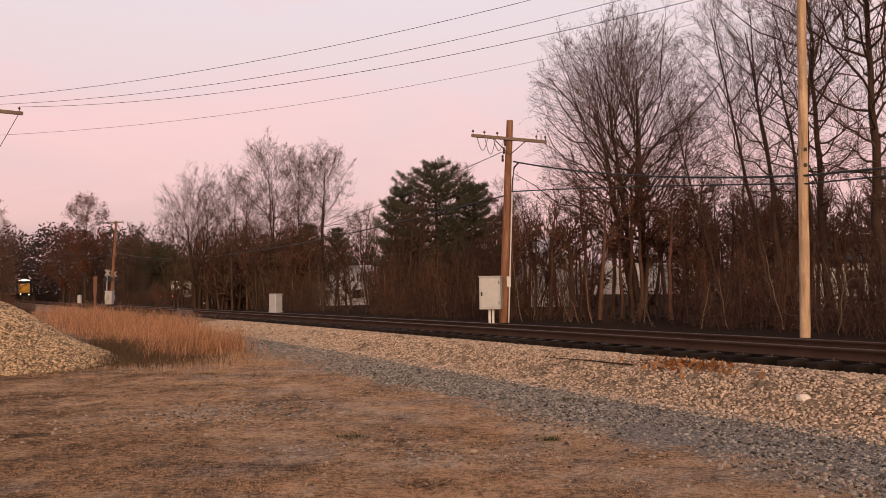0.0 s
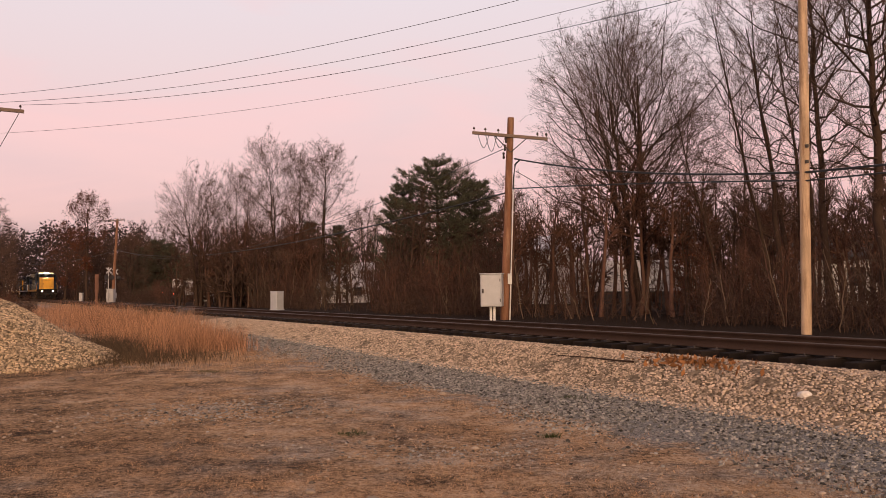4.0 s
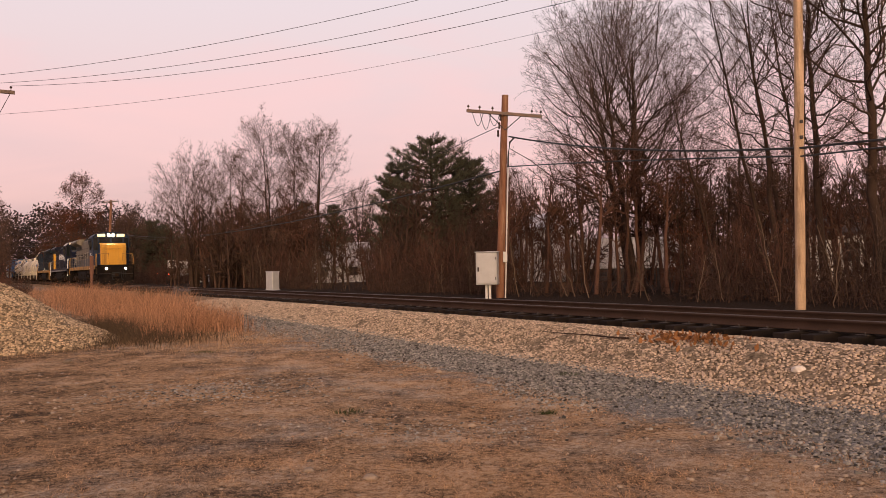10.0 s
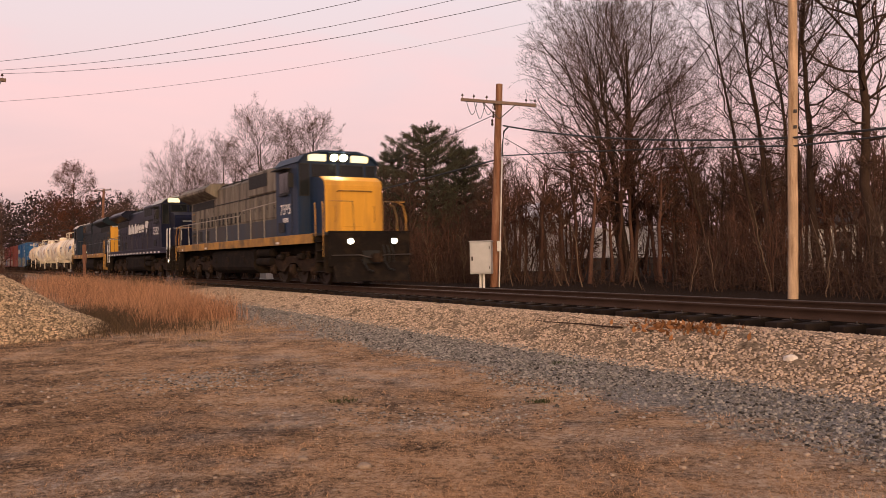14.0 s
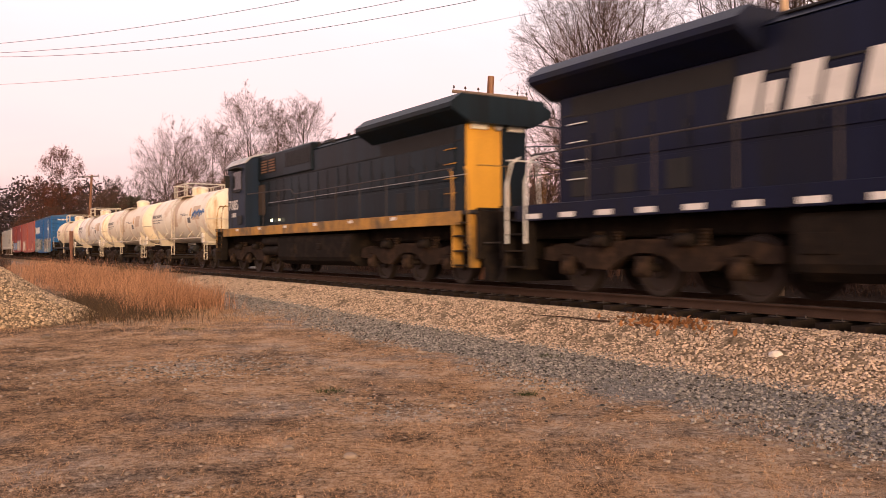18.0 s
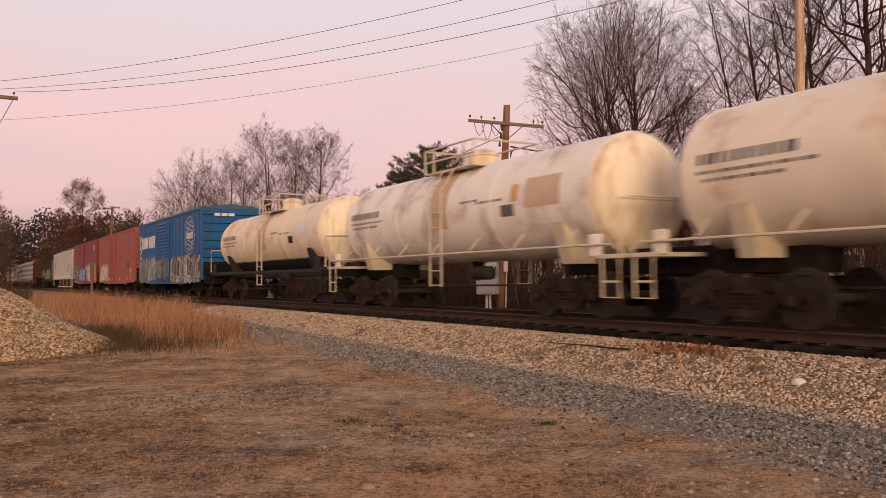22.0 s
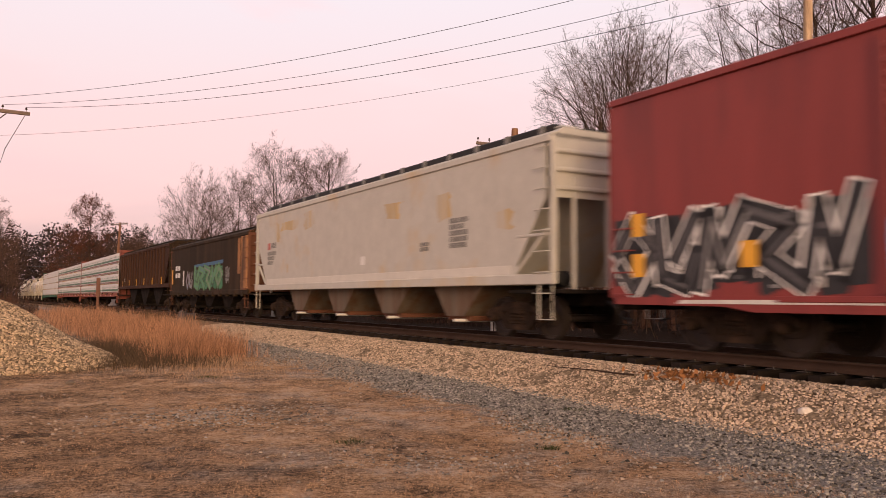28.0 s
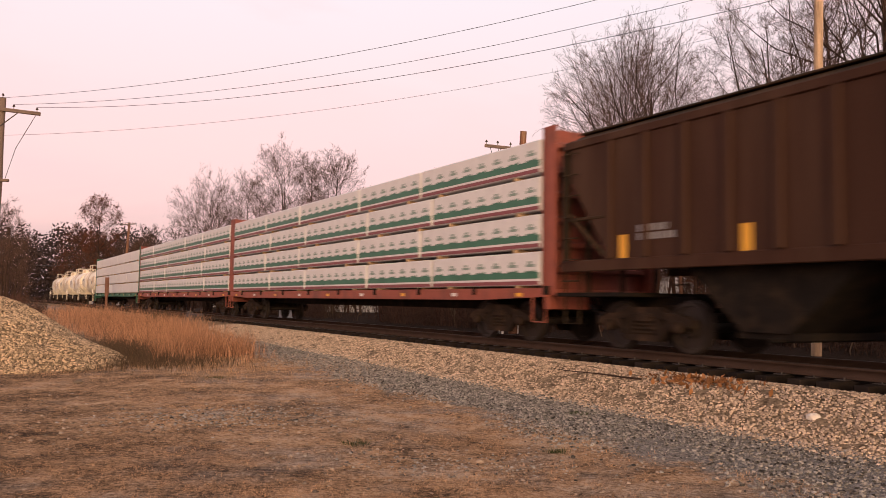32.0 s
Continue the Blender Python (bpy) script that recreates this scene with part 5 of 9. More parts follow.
M_WEED = mat("dark_dead_weeds", (0.10, 0.068, 0.042), 0.9, rand=0.4, bump=0)
a, b = cloud(2600, -7.9, 19.4, 0.55, 1.3, 25)
blades("dark_weeds", a, b, ground_z(a, b), 0.15 + 0.4 * pr.rand(len(a)), 0.007, 0.7, M_WEED, "dark tangle of dead weeds at the heap's foot", 42)
a, b = cloud(1500, -6.3, 17.6, 0.8, 0.7, 0)
blades("dark_weeds", a, b, ground_z(a, b), 0.1 + 0.22 * pr.rand(len(a)), 0.006, 0.7, M_WEED, "dark tangle of dead weeds on the lot", 43)
# ragged tufts in front of it and short dry turf over the lot
gx_, gy_ = [], []
for n, cx, cy, sx, sy in ((4200, -4.6, 17.0, 1.3, 1.4), (2600, -5.8, 19.0, 0.9, 1.0), (1600, -8.6, 15.6, 0.6, 0.4), (1000, -9.6, 16.6, 0.5, 0.5)):
    a, b = cloud(n, cx, cy, sx, sy)
    gx_.append(a), gy_.append(b)
a, b = np.concatenate(gx_), np.concatenate(gy_)
blades("grass_tufts", a, b, ground_z(a, b) - 0.01, 0.04 + 0.13 * pr.rand(len(a)) ** 1.4, 0.0034, 1.0, M_STRAW, "ragged tufts of straw-coloured grass", 44)
n = 170000
rad_ = 5.0 + 17.0 * pr.rand(n) ** 1.3
ang_ = np.radians(pr.uniform(-33, 33, n))
a, b = rad_ * np.sin(ang_), rad_ * np.cos(ang_)
cover = lumps(a, b, 2.6, 1.0, 51) + lumps(a, b, 0.9, 0.8, 52) + 0.55
gl = near_line(a, b)[1]
ok = (pr.rand(n) < np.clip(cover * 1.4 - 0.25, 0.04, 1)) & (gl > 5.2 + lumps(a, b, 2.0, 0.4, 53)) & (pile_z(a, b) < 0)
a, b = a[ok], b[ok]
M_TURF = mat("matted_turf_straw", (0.43, 0.260, 0.146), 0.9, rand=0.65, bump=0)
blades("dry_turf", a, b, ground_z(a, b) - 0.004, 0.006 + 0.022 * pr.rand(len(a)) ** 2, 0.0026, 2.6, M_TURF, "short matted dry turf on the lot", 45, segs=2)
# clumps of it that stand up a little
n = 16000
rad_, ang_ = 5.0 + 17.0 * pr.rand(n) ** 1.25, np.radians(pr.uniform(-33, 33, n))
a, b = rad_ * np.sin(ang_), rad_ * np.cos(ang_)
gl = near_line(a, b)[1]
thick = lumps(a, b, 2.6, 1.0, 51) * 0.5 + lumps(a, b, 1.1, 0.6, 56) + 0.75 * np.clip((12.5 - gl) / 4.0, -0.6, 1.0)
ok = (pr.rand(n) < np.clip(0.15 + thick * 0.55, 0.04, 1)) & (gl > 5.3 + lumps(a, b, 2.0, 0.4, 53)) & (pile_z(a, b) < 0)
a, b = np.repeat(a[ok], 11), np.repeat(b[ok], 11)
a, b = a + pr.randn(len(a)) * 0.035, b + pr.randn(len(b)) * 0.035
blades("turf_clumps", a, b, ground_z(a, b) - 0.006, 0.012 + 0.050 * pr.rand(len(a)) ** 1.6, 0.0022, 1.1, M_TURF, "low uneven clumps of dry grass on the lot", 451, segs=2)
n = 14000
rad_, ang_ = 5.0 + 15.0 * pr.rand(n) ** 1.2, np.radians(pr.uniform(-33, 33, n))
a, b = rad_ * np.sin(ang_), rad_ * np.cos(ang_)
gl = near_line(a, b)[1]
ok = (gl > 5.0) & (pr.rand(n) < np.clip(0.35 - lumps(a, b, 2.6, 1.0, 51), 0.04, 0.6))
a, b = a[ok], b[ok]
M_PALESTONE = mat("pale_pebble", (0.29, 0.225, 0.17), 0.85, rand=0.55)
pebbles("lot_pebbles", a, b, ground_z(a, b) + 0.002, 0.007 + 0.034 * pr.rand(len(a)) ** 4, M_PALESTONE, "pebbles trodden into the lot", 46, 0.6)

# grey stones spilled on the lot, and a few green weeds
a, b = cloud(900, -2.95, 10.6, 0.75, 0.5, 10)
pebbles("spilled_stones", a, b, ground_z(a, b) + 0.003, 0.010 + 0.026 * pr.rand(len(a)) ** 2, M_GREYSTONE, "grey stones spilled in a patch on the lot", 47, 0.6)
a, b = cloud(420, 0.15, 8.0, 0.7, 0.35, 0)
pebbles("spilled_stones", a, b, ground_z(a, b) + 0.003, 0.008 + 0.022 * pr.rand(len(a)) ** 2, M_GREYSTONE, "grey stones spilled in a patch on the lot", 48, 0.6)
M_GREENWEED = mat("dull_green_weed", (0.045, 0.055, 0.022), 0.9, rand=0.4, bump=0)
for k, (wx, wy, ws) in enumerate(((-1.05, 8.95, 0.09), (1.75, 11.4, 0.10), (-4.35, 15.2, 0.14), (1.1, 8.6, 0.06))):
    a, b = cloud(150, wx, wy, ws, ws * 0.6)
    blades("green_weed", a, b, ground_z(a, b) - 0.004, 0.02 + 0.05 * pr.rand(len(a)), 0.004, 0.8, M_GREENWEED, "small tuft of dull green weed on the lot", 490 + k, "weed", 2)


def rock(x, y, size, label, seed, material=None, z=None):
    r = np.random.RandomState(seed)
    bm = bmesh.new()
    bmesh.ops.create_icosphere(bm, subdivisions=2, radius=size)
    for v in bm.verts:
        v.co = Vector((v.co.x * 1.25, v.co.y, v.co.z * 0.7)) * (1 + 0.22 * noise.noise(v.co * 9 / size * 0.1 + Vector((seed, 0, 0))) + r.uniform(-0.06, 0.06))
    me = bpy.data.meshes.new("stone")
    bm.to_mesh(me)
    bm.free()
    me.materials.append(material or M_PALESTONE)
    ob = new("stone", me)
    ob.location = (x, y, (gz(x, y) if z is None else z) + size * 0.25)
    return tagged(ob, label, "stone")


for k, (u, v, sz) in enumerate(((-6.45, 14.1, 0.06), (-5.9, 16.6, 0.05), (-0.05, 11.95, 0.04), (-1.05, 6.35, 0.035), (-0.55, 6.1, 0.045), (0.28, 8.1, 0.03))):
    rock(u, v, sz, "pale stone lying on the lot", 60 + k)
s_, l_ = near_line(np.array([4.35]), np.array([9.95]))
rock(4.35, 9.95, 0.075, "larger white stone among the ballast", 75, mat("white_stone", (0.62, 0.56, 0.50), 0.8), z=float(bed_z(s_, l_)[0]))
# fallen leaves and a stick on the ballast
ls, ll = -8.9 + pr.randn(190) * 0.55, 2.1 + pr.randn(190) * 0.14
lx, ly, _ = line(ls, ll)
lv, lf = leaf_cards(np.stack([lx, ly, bed_z(ls, ll) + 0.045], -1), 1, 0.055, 0.012, 77)
M_ORANGELEAF = mat("orange_fallen_leaves", (0.23, 0.105, 0.045), 0.85, rand=0.45, bump=0)
tagged(new("fallen_leaves", fast_mesh("fallen_leaves", lv, lf, 3, M_ORANGELEAF)), "drift of orange fallen leaves on the ballast", "leaves", kind="stuff")
q = []
for k in range(7):
    sx_ = -9.9 - 0.35 * k
    x, y, _ = line(sx_, 2.35 + 0.05 * math.sin(k * 1.7) + 0.03 * k)
    q.append((float(x), float(y), float(bed_z(np.array([sx_]), np.array([2.4]))[0]) + 0.05))
tagged(new("stick", Mesher().tube(q, 0.016, 6, True, 0.006).mesh("stick", M_BARK)), "crooked fallen branch lying on the ballast", "stick")

# a dark weed standing in the tall grass, and a low switch machine by the rails
a, b = cloud(160, -13.0, 36.3, 0.22, 0.2)
blades("dark_weeds", a, b, ground_z(a, b), 0.35 + 0.6 * pr.rand(len(a)), 0.012, 0.5, M_WEED, "dark dead weed standing above the tall grass", 431, "weed")
sx_, sy_, sa_ = line(-42.5, 1.95)
machine = thing("switch_machine", "low black switch machine beside the rails", "switch machine", m=pose(float(sx_), float(sy_), float(bed_z(np.array([-42.5]), np.array([1.95]))[0]), 0, 0, math.degrees(float(sa_))))
part("housing", Mesher().prism([(-0.75, 0.0), (0.75, 0.0), (0.75, 0.26), (0.55, 0.36), (-0.35, 0.36), (-0.75, 0.22)], -0.3, 0.3), M_IRON, machine)
part("motor_cover", Mesher().lathe([(-0.6, 0.05), (-0.58, 0.14), (-0.2, 0.14), (-0.18, 0.05)], "x", (0, -0.12, 0.34), 12), M_IRON, machine)
part("throw_rod", Mesher().box(-0.03, 0.03, 0.3, 0.95, 0.10, 0.15, 0.01), M_IRON, machine)

# ---- beyond the track: houses, trailers, the crossing ----
M_SIDING = mat("white_siding", (0.74, 0.71, 0.70), 0.7, var=0.1, bump=0.05)
M_ROOFPALE = mat("pale_metal_roof", (0.55, 0.52, 0.54), 0.5, var=0.1)
M_ROOFDARK = mat("dark_shingles", (0.07, 0.06, 0.06), 0.9)
M_WINDOW = mat("dark_window_glass", (0.03, 0.03, 0.035), 0.1, bump=0)


def house(px, dist, w, d, h, roof_h, turn, label, roof_mat, wall_mat=None, windows=3):
    x, y, z = at(az_of(px), dist)
    ob = thing("house", label, "house", m=Matrix.Translation((x, y, z)) @ pose(0, 0, 0, 0, 0, turn))
    part("wall", Mesher().box(-w / 2, w / 2, -d / 2, d / 2, -0.2, h, 0.02), wall_mat or M_SIDING, ob)
    roof = Mesher().prism([(-d / 2 - 0.4, h - 0.05), (0, h + roof_h), (d / 2 + 0.4, h - 0.05), (d / 2 + 0.4, h + 0.12), (0, h + roof_h + 0.18), (-d / 2 - 0.4, h + 0.12)], -w / 2 - 0.35, w / 2 + 0.35, "x")
    part("roof", roof, roof_mat, ob)
    part("gable", Mesher().prism([(-d / 2, h), (d / 2, h), (0, h + roof_h)], -w / 2 + 0.01, -w / 2 + 0.2, "x"), wall_mat or M_SIDING, ob)
    part("gable", Mesher().prism([(-d / 2, h), (d / 2, h), (0, h + roof_h)], w / 2 - 0.2, w / 2 - 0.01, "x"), wall_mat or M_SIDING, ob)
    for k in range(windows):
        wx = -w / 2 + w * (k + 0.5) / windows
        win = part("window", Mesher().box(wx - 0.5, wx + 0.5, -d / 2 - 0.05, -d / 2 - 0.005, h * 0.4, h * 0.4 + 1.2, 0.01), M_SIDING, ob)
        part("pane", Mesher().box(wx - 0.42, wx + 0.42, -d / 2 - 0.06, -d / 2 - 0.052, h * 0.4 + 0.08, h * 0.4 + 1.12), M_WINDOW, win)
    return ob


house(604, 84.0, 5.8, 5.0, 1.6, 2.3, 8, "white house with a pale roof behind the trees", M_ROOFPALE, windows=2)
house(960, 64.0, 4.0, 6.0, 3.9, 1.2, 4, "tall white house with a pale roof behind the brush", M_ROOFPALE, windows=1)
house(1475, 52.0, 5.6, 5.0, 2.6, 1.5, 0, "white house behind the brush", M_ROOFDARK, windows=1)
house(360, 117.0, 2.3, 2.6, 1.9, 0.7, 10, "small white shed beyond the track", M_ROOFPALE, windows=1)


def trailer(px, dist, w, turn, label):
    x, y, z = at(az_of(px), dist)
    ob = thing("box_trailer", label, "trailer", m=Matrix.Translation((x, y, z)) @ pose(0, 0, 0, 0, 0, turn))
    part("body", Mesher().box(-w / 2, w / 2, -1.2, 1.2, 0.9, 3.1, 0.04), M_SIDING, ob)
    part("frame_rail", Mesher().box(-w / 2, w / 2, -1.0, 1.0, 0.75, 0.9), M_IRON, ob)
    for wx in (w / 2 - 1.2, w / 2 - 2.4):
        for wy in (-1.0, 1.0):
            part("wheel", Mesher().lathe([(-0.14, 0.35), (-0.14, 0.48), (0.14, 0.48), (0.14, 0.35)], "y", (wx, wy, 0.48), 16), M_IRON, ob)
    for wx in (-w / 2 + 0.8,):
        part("landing_leg", Mesher().box(wx - 0.08, wx + 0.08, -0.6, 0.6, 0.0, 0.76), M_IRON, ob)


trailer(1068, 60.0, 4.6, 4, "white box trailer parked behind the brush")
trailer(1172, 61.0, 4.0, -3, "white box trailer parked behind the brush")
trailer(322, 120.0, 2.6, 8, "small grey trailer parked beyond the track")
trailer(1385, 58.0, 5.0, 2, "white box trailer parked behind the brush")

# a dark van with its tail lamps lit
M_TAIL = mat("lit_tail_lamp", (1.0, 0.10, 0.05), 0.4, var=0, bump=0, emit=5.0)
M_VAN = mat("dark_grey_van_paint", (0.04, 0.04, 0.045), 0.4, var=0.1)
x, y, z = at(az_of(304), 116.0)
van = thing("van", "dark parked van with lit red tail lamps", "van", m=Matrix.Translation((x, y, z)))
part("body", Mesher().prism([(-2.2, 0.45), (2.4, 0.45), (2.4, 1.0), (1.5, 1.15), (1.0, 1.85), (-2.2, 1.9)], -0.9, 0.9).mesh("body", M_VAN), None, van, m=pose(0, 0, 0, 0, 0, 90))
for wx in (-0.8, 0.8):
    for wy in (-1.4, 1.5):
        part("wheel", Mesher().lathe([(-0.1, 0.2), (-0.1, 0.34), (0.1, 0.34), (0.1, 0.2)], "x", (wx, wy, 0.34), 16), M_IRON, van)
    part("tail_lamp", Mesher().box(wx - 0.09, wx + 0.09, -2.24, -2.2, 0.95, 1.25, 0.01), M_TAIL, van)
part("rear_window", Mesher().box(-0.6, 0.6, -2.22, -2.2, 1.2, 1.7, 0.01), M_WINDOW, van)

# the level crossing
M_WHITEBOX = mat("white_painted_steel", (0.42, 0.40, 0.39), 0.5, var=0.08)
M_REDLAMP = mat("red_lamp_glow", (1.0, 0.12, 0.06), 0.4, var=0, bump=0, emit=4.0)
M_REDPOST = mat("rusty_post", (0.15, 0.07, 0.045), 0.8)
x, y, z = at(az_of(194), 116.0)
relay = thing("relay_case", "white steel relay case at the crossing", "cabinet", m=Matrix.Translation((x, y, z)))
part("body", Mesher().box(-0.45, 0.45, -0.4, 0.4, 0.1, 1.75, 0.03), M_WHITEBOX, relay)
part("roof", Mesher().box(-0.52, 0.52, -0.47, 0.47, 1.753, 1.85, 0.03), M_WHITEBOX, relay)
part("plinth", Mesher().box(-0.45, 0.45, -0.4, 0.4, -0.2, 0.097), M_IRON, relay)


def crossing_signal(px, dist, h, turn):
    x, y, z = at(az_of(px), dist)
    ob = thing("crossing_signal", "railway crossing signal with a white crossbuck and red lamps", "crossing signal", "crossing signals", m=Matrix.Translation((x, y, z)) @ pose(0, 0, 0, 0, 0, turn))
    part("mast", Mesher().tube([(0, 0, 0), (0, 0, h)], 0.06, 10), M_WHITEBOX, ob)
    for k in (45, -45):
        part("crossbuck_blade", Mesher().box(-0.5, 0.5, -0.02, 0.02, -0.08, 0.08, 0.004, Matrix.Translation((0, -0.1 - 0.012 * (k > 0), h - 0.45)) @ pose(0, 0, 0, 0, k, 0)), M_WHITEBOX, ob)
    for wx in (-0.42, 0.42):
        lamp = part("lamp_hood", Mesher().lathe([(-0.12, 0.3), (-0.1, 0.3), (0.0, 0.16), (0.08, 0.12)], "y", (wx, -0.12, h - 1.3), 14), M_IRON, ob)
        part("lens", Mesher().lathe([(-0.03, 0.02), (-0.02, 0.15), (0.0, 0.15)], "y", (wx, -0.14, h - 1.3), 12), M_REDLAMP if wx < 0 else mat("dark_red_lens", (0.2, 0.02, 0.02), 0.2, bump=0), lamp)
    part("base_box", Mesher().box(-0.2, 0.2, -0.2, 0.2, 0.6, 1.3, 0.03), M_WHITEBOX, ob)


crossing_signal(189, 113.0, 4.6, 55)
crossing_signal(201, 119.0, 4.6, 200)
x, y, z = at(az_of(141), 112.0)
mb = thing("white_post_box", "small white steel box on the ground near the crossing", "cabinet", m=Matrix.Translation((x, y, z)))
part("body", Mesher().box(-0.2, 0.2, -0.2, 0.2, 0, 1.3, 0.03), M_WHITEBOX, mb)
part("roof", Mesher().box(-0.23, 0.23, -0.23, 0.23, 1.303, 1.36, 0.02), M_WHITEBOX, mb)
x, y, z = at(az_of(168.5), 73.0)
post = thing("marker_post", "dark rusty steel marker post beside the track", "post", m=Matrix.Translation((x, y, z)))
part("post", Mesher().box(-0.10, 0.10, -0.06, 0.06, -0.3, 1.6, 0.01), M_REDPOST, post)
part("panel", Mesher().box(-0.16, 0.16, -0.03, 0.03, 1.4, 2.9, 0.01), M_REDPOST, post)

# ---- the train: shared running gear ----
TRAIN = []
M_TRUCK = mat("rusty_brown_truck_steel", (0.024, 0.016, 0.012), 0.85, 0.1, var=0.4, scale=4, dirt=(0.066, 0.040, 0.026), dirt_amount=0.35, dirt_scale=3)
M_WHEEL = mat("worn_wheel_steel", (0.035, 0.025, 0.02), 0.6, 0.4)
M_BLACK = mat("sooty_black_paint", (0.011, 0.0105, 0.0105), 0.7, var=0.4, dirt=(0.018, 0.015, 0.013), dirt_amount=0.3)
M_YELLOWTAG = mat("yellow_reflector", (0.72, 0.36, 0.03), 0.4, var=0.1)
M_WHITETAG = mat("white_marking", (0.66, 0.64, 0.62), 0.6, var=0.12)
M_GREYTAG = mat("dark_grey_marking", (0.12, 0.12, 0.125), 0.7, var=0.12)

wheel_mesh = Mesher().lathe([(-0.07, 0.08), (-0.07, 0.16), (-0.03, 0.18), (-0.02, 0.36), (-0.068, 0.38), (-0.068, 0.485), (-0.04, 0.485), (-0.03, 0.455), (0.068, 0.45), (0.068, 0.38),
                             (0.02, 0.36), (0.02, 0.18), (0.09, 0.16), (0.09, 0.08)], "y", (0, 0, 0), 26).mesh("wheel", M_WHEEL, True)
axle_mesh = Mesher().lathe([(-1.06, 0.07), (-0.85, 0.085), (0.85, 0.085), (1.06, 0.07)], "y", (0, 0, 0), 12).mesh("axle", M_WHEEL, True)


def side_frame(y):
    """The cast side frame of a two-axle truck."""
    m = Mesher()
    outer = [(-1.20, 0.44), (-1.20, 0.58), (-1.0, 0.66), (-0.62, 0.70), (-0.40, 0.80), (0.40, 0.80), (0.62, 0.70), (1.0, 0.66), (1.20, 0.58), (1.20, 0.44)]
    m.prism(outer + [(1.02, 0.52), (0.76, 0.55), (0.55, 0.58), (0.34, 0.64), (-0.34, 0.64), (-0.55, 0.58), (-0.76, 0.55), (-1.02, 0.52)], y - 0.075, y + 0.075)
    m.prism([(-0.80, 0.56), (-0.62, 0.58), (-0.34, 0.30), (0.34, 0.30), (0.62, 0.58), (0.80, 0.56), (0.42, 0.19), (-0.42, 0.19)], y - 0.07, y + 0.07)
    for x in (-0.40, 0.34):
        m.box(x - 0.04, x + 0.10, y - 0.07, y + 0.07, 0.28, 0.66, 0.01)
    return m


def spring_nest(y):
    m = Mesher()
    for x in (-0.22, -0.02, 0.18):
        m.lathe([(0.30 + 0.036 * k, 0.085 if k % 2 else 0.068) for k in range(10)], "z", (x + 0.02, y, 0), 12)
    return m


frame_mesh = {y: side_frame(y).mesh("side_frame", M_TRUCK) for y in (-1.02, 1.02)}
nest_mesh = {y: spring_nest(y).mesh("spring_nest", M_TRUCK, True) for y in (-1.02, 1.02)}
bolster_mesh = Mesher().box(-0.22, 0.22, -1.12, 1.12, 0.52, 0.70, 0.03).box(-0.30, 0.30, -0.35, 0.35, 0.66, 0.84, 0.03).mesh("bolster", M_TRUCK)
cap_mesh = Mesher().lathe([(-0.06, 0.05), (-0.05, 0.10), (0.02, 0.115), (0.06, 0.115)], "y", (0, 0, 0), 14).mesh("bearing_cap", M_TRUCK, True)


def truck(car, x):
    """A two-axle freight truck with its wheels."""
    t = part("truck", bolster_mesh, None, car, m=pose(x, 0, 0))
    for y in (-1.02, 1.02):
        part("side_frame", frame_mesh[y], None, t)
        part("spring_nest", nest_mesh[y], None, t)
    for ax in (-0.89, 0.89):
        part("axle", axle_mesh, None, t, m=pose(ax, 0, 0.455))
        for y, turn in ((-0.76, 180), (0.76, 0)):
            part("wheel", wheel_mesh, None, t, m=pose(ax, y, 0.455, 0, 0, turn))
        for y, turn in ((-1.10, 0), (1.10, 180)):
            part("bearing_cap", cap_mesh, None, t, m=pose(ax, y, 0.46, 0, 0, turn))


coupler_mesh = Mesher().box(-0.15, 0.42, -0.09, 0.09, 0.80, 0.96, 0.02).prism([(0.40, -0.13), (0.62, -0.16), (0.70, -0.05), (0.62, 0.02), (0.66, 0.12), (0.52, 0.17), (0.40, 0.13)], 0.74, 1.02, "z").mesh("coupler", M_TRUCK)
hose_mesh = Mesher().tube([(0.05, -0.35, 0.82), (0.22, -0.35, 0.74), (0.42, -0.30, 0.50), (0.60, -0.22, 0.46)], 0.028, 8).mesh("air_hose", M_BLACK, True)


def couplers(car, half):
    for sgn, turn in ((1, 0), (-1, 180)):
        part("coupler", coupler_mesh, None, car, m=pose(sgn * half, 0, 0, 0, 0, turn))
        part("air_hose", hose_mesh, None, car, m=pose(sgn * half, 0, 0, 0, 0, turn))


RUNGS = {}


def ladder(car, x, y, z0, z1, wide, along, material, step=0.38):
    """Bent rungs fixed to the wall one above the other; along: 'x' on a side, 'y' on an end."""
    sign = (-1 if y < 0 else 1) if along == "x" else (1 if x > 0 else -1)
    key = (wide, along, sign, material.name)
    if key not in RUNGS:
        u, d = wide / 2, 0.075 * sign
        pts = [(-u, 0, 0), (-u, d, 0), (u, d, 0), (u, 0, 0)]
        RUNGS[key] = Mesher().tube(pts if along == "x" else [(q[1], q[0], 0) for q in pts], 0.014, 5).mesh("ladder_rung", material)
    n = max(2, int((z1 - z0) / step) + 1)
    for k in range(n):
        part("ladder_rung", RUNGS[key], None, car, m=pose(x, y, z0 + (z1 - z0) * k / (n - 1)))


def handrail(car, pts, material, r=0.018, name="handrail"):
    return part(name, Mesher().tube(pts, r, 6), material, car, smooth=True)


def tag(car, x0, x1, z0, z1, y, material, name="marking"):
    """A thin painted or stuck-on plate on the camera's side (negative y) or the far one."""
    a, b = (y - 0.004, y) if y < 0 else (y, y + 0.004)
    return part(name, Mesher().box(x0, x1, a, b, z0, z1), material, car)


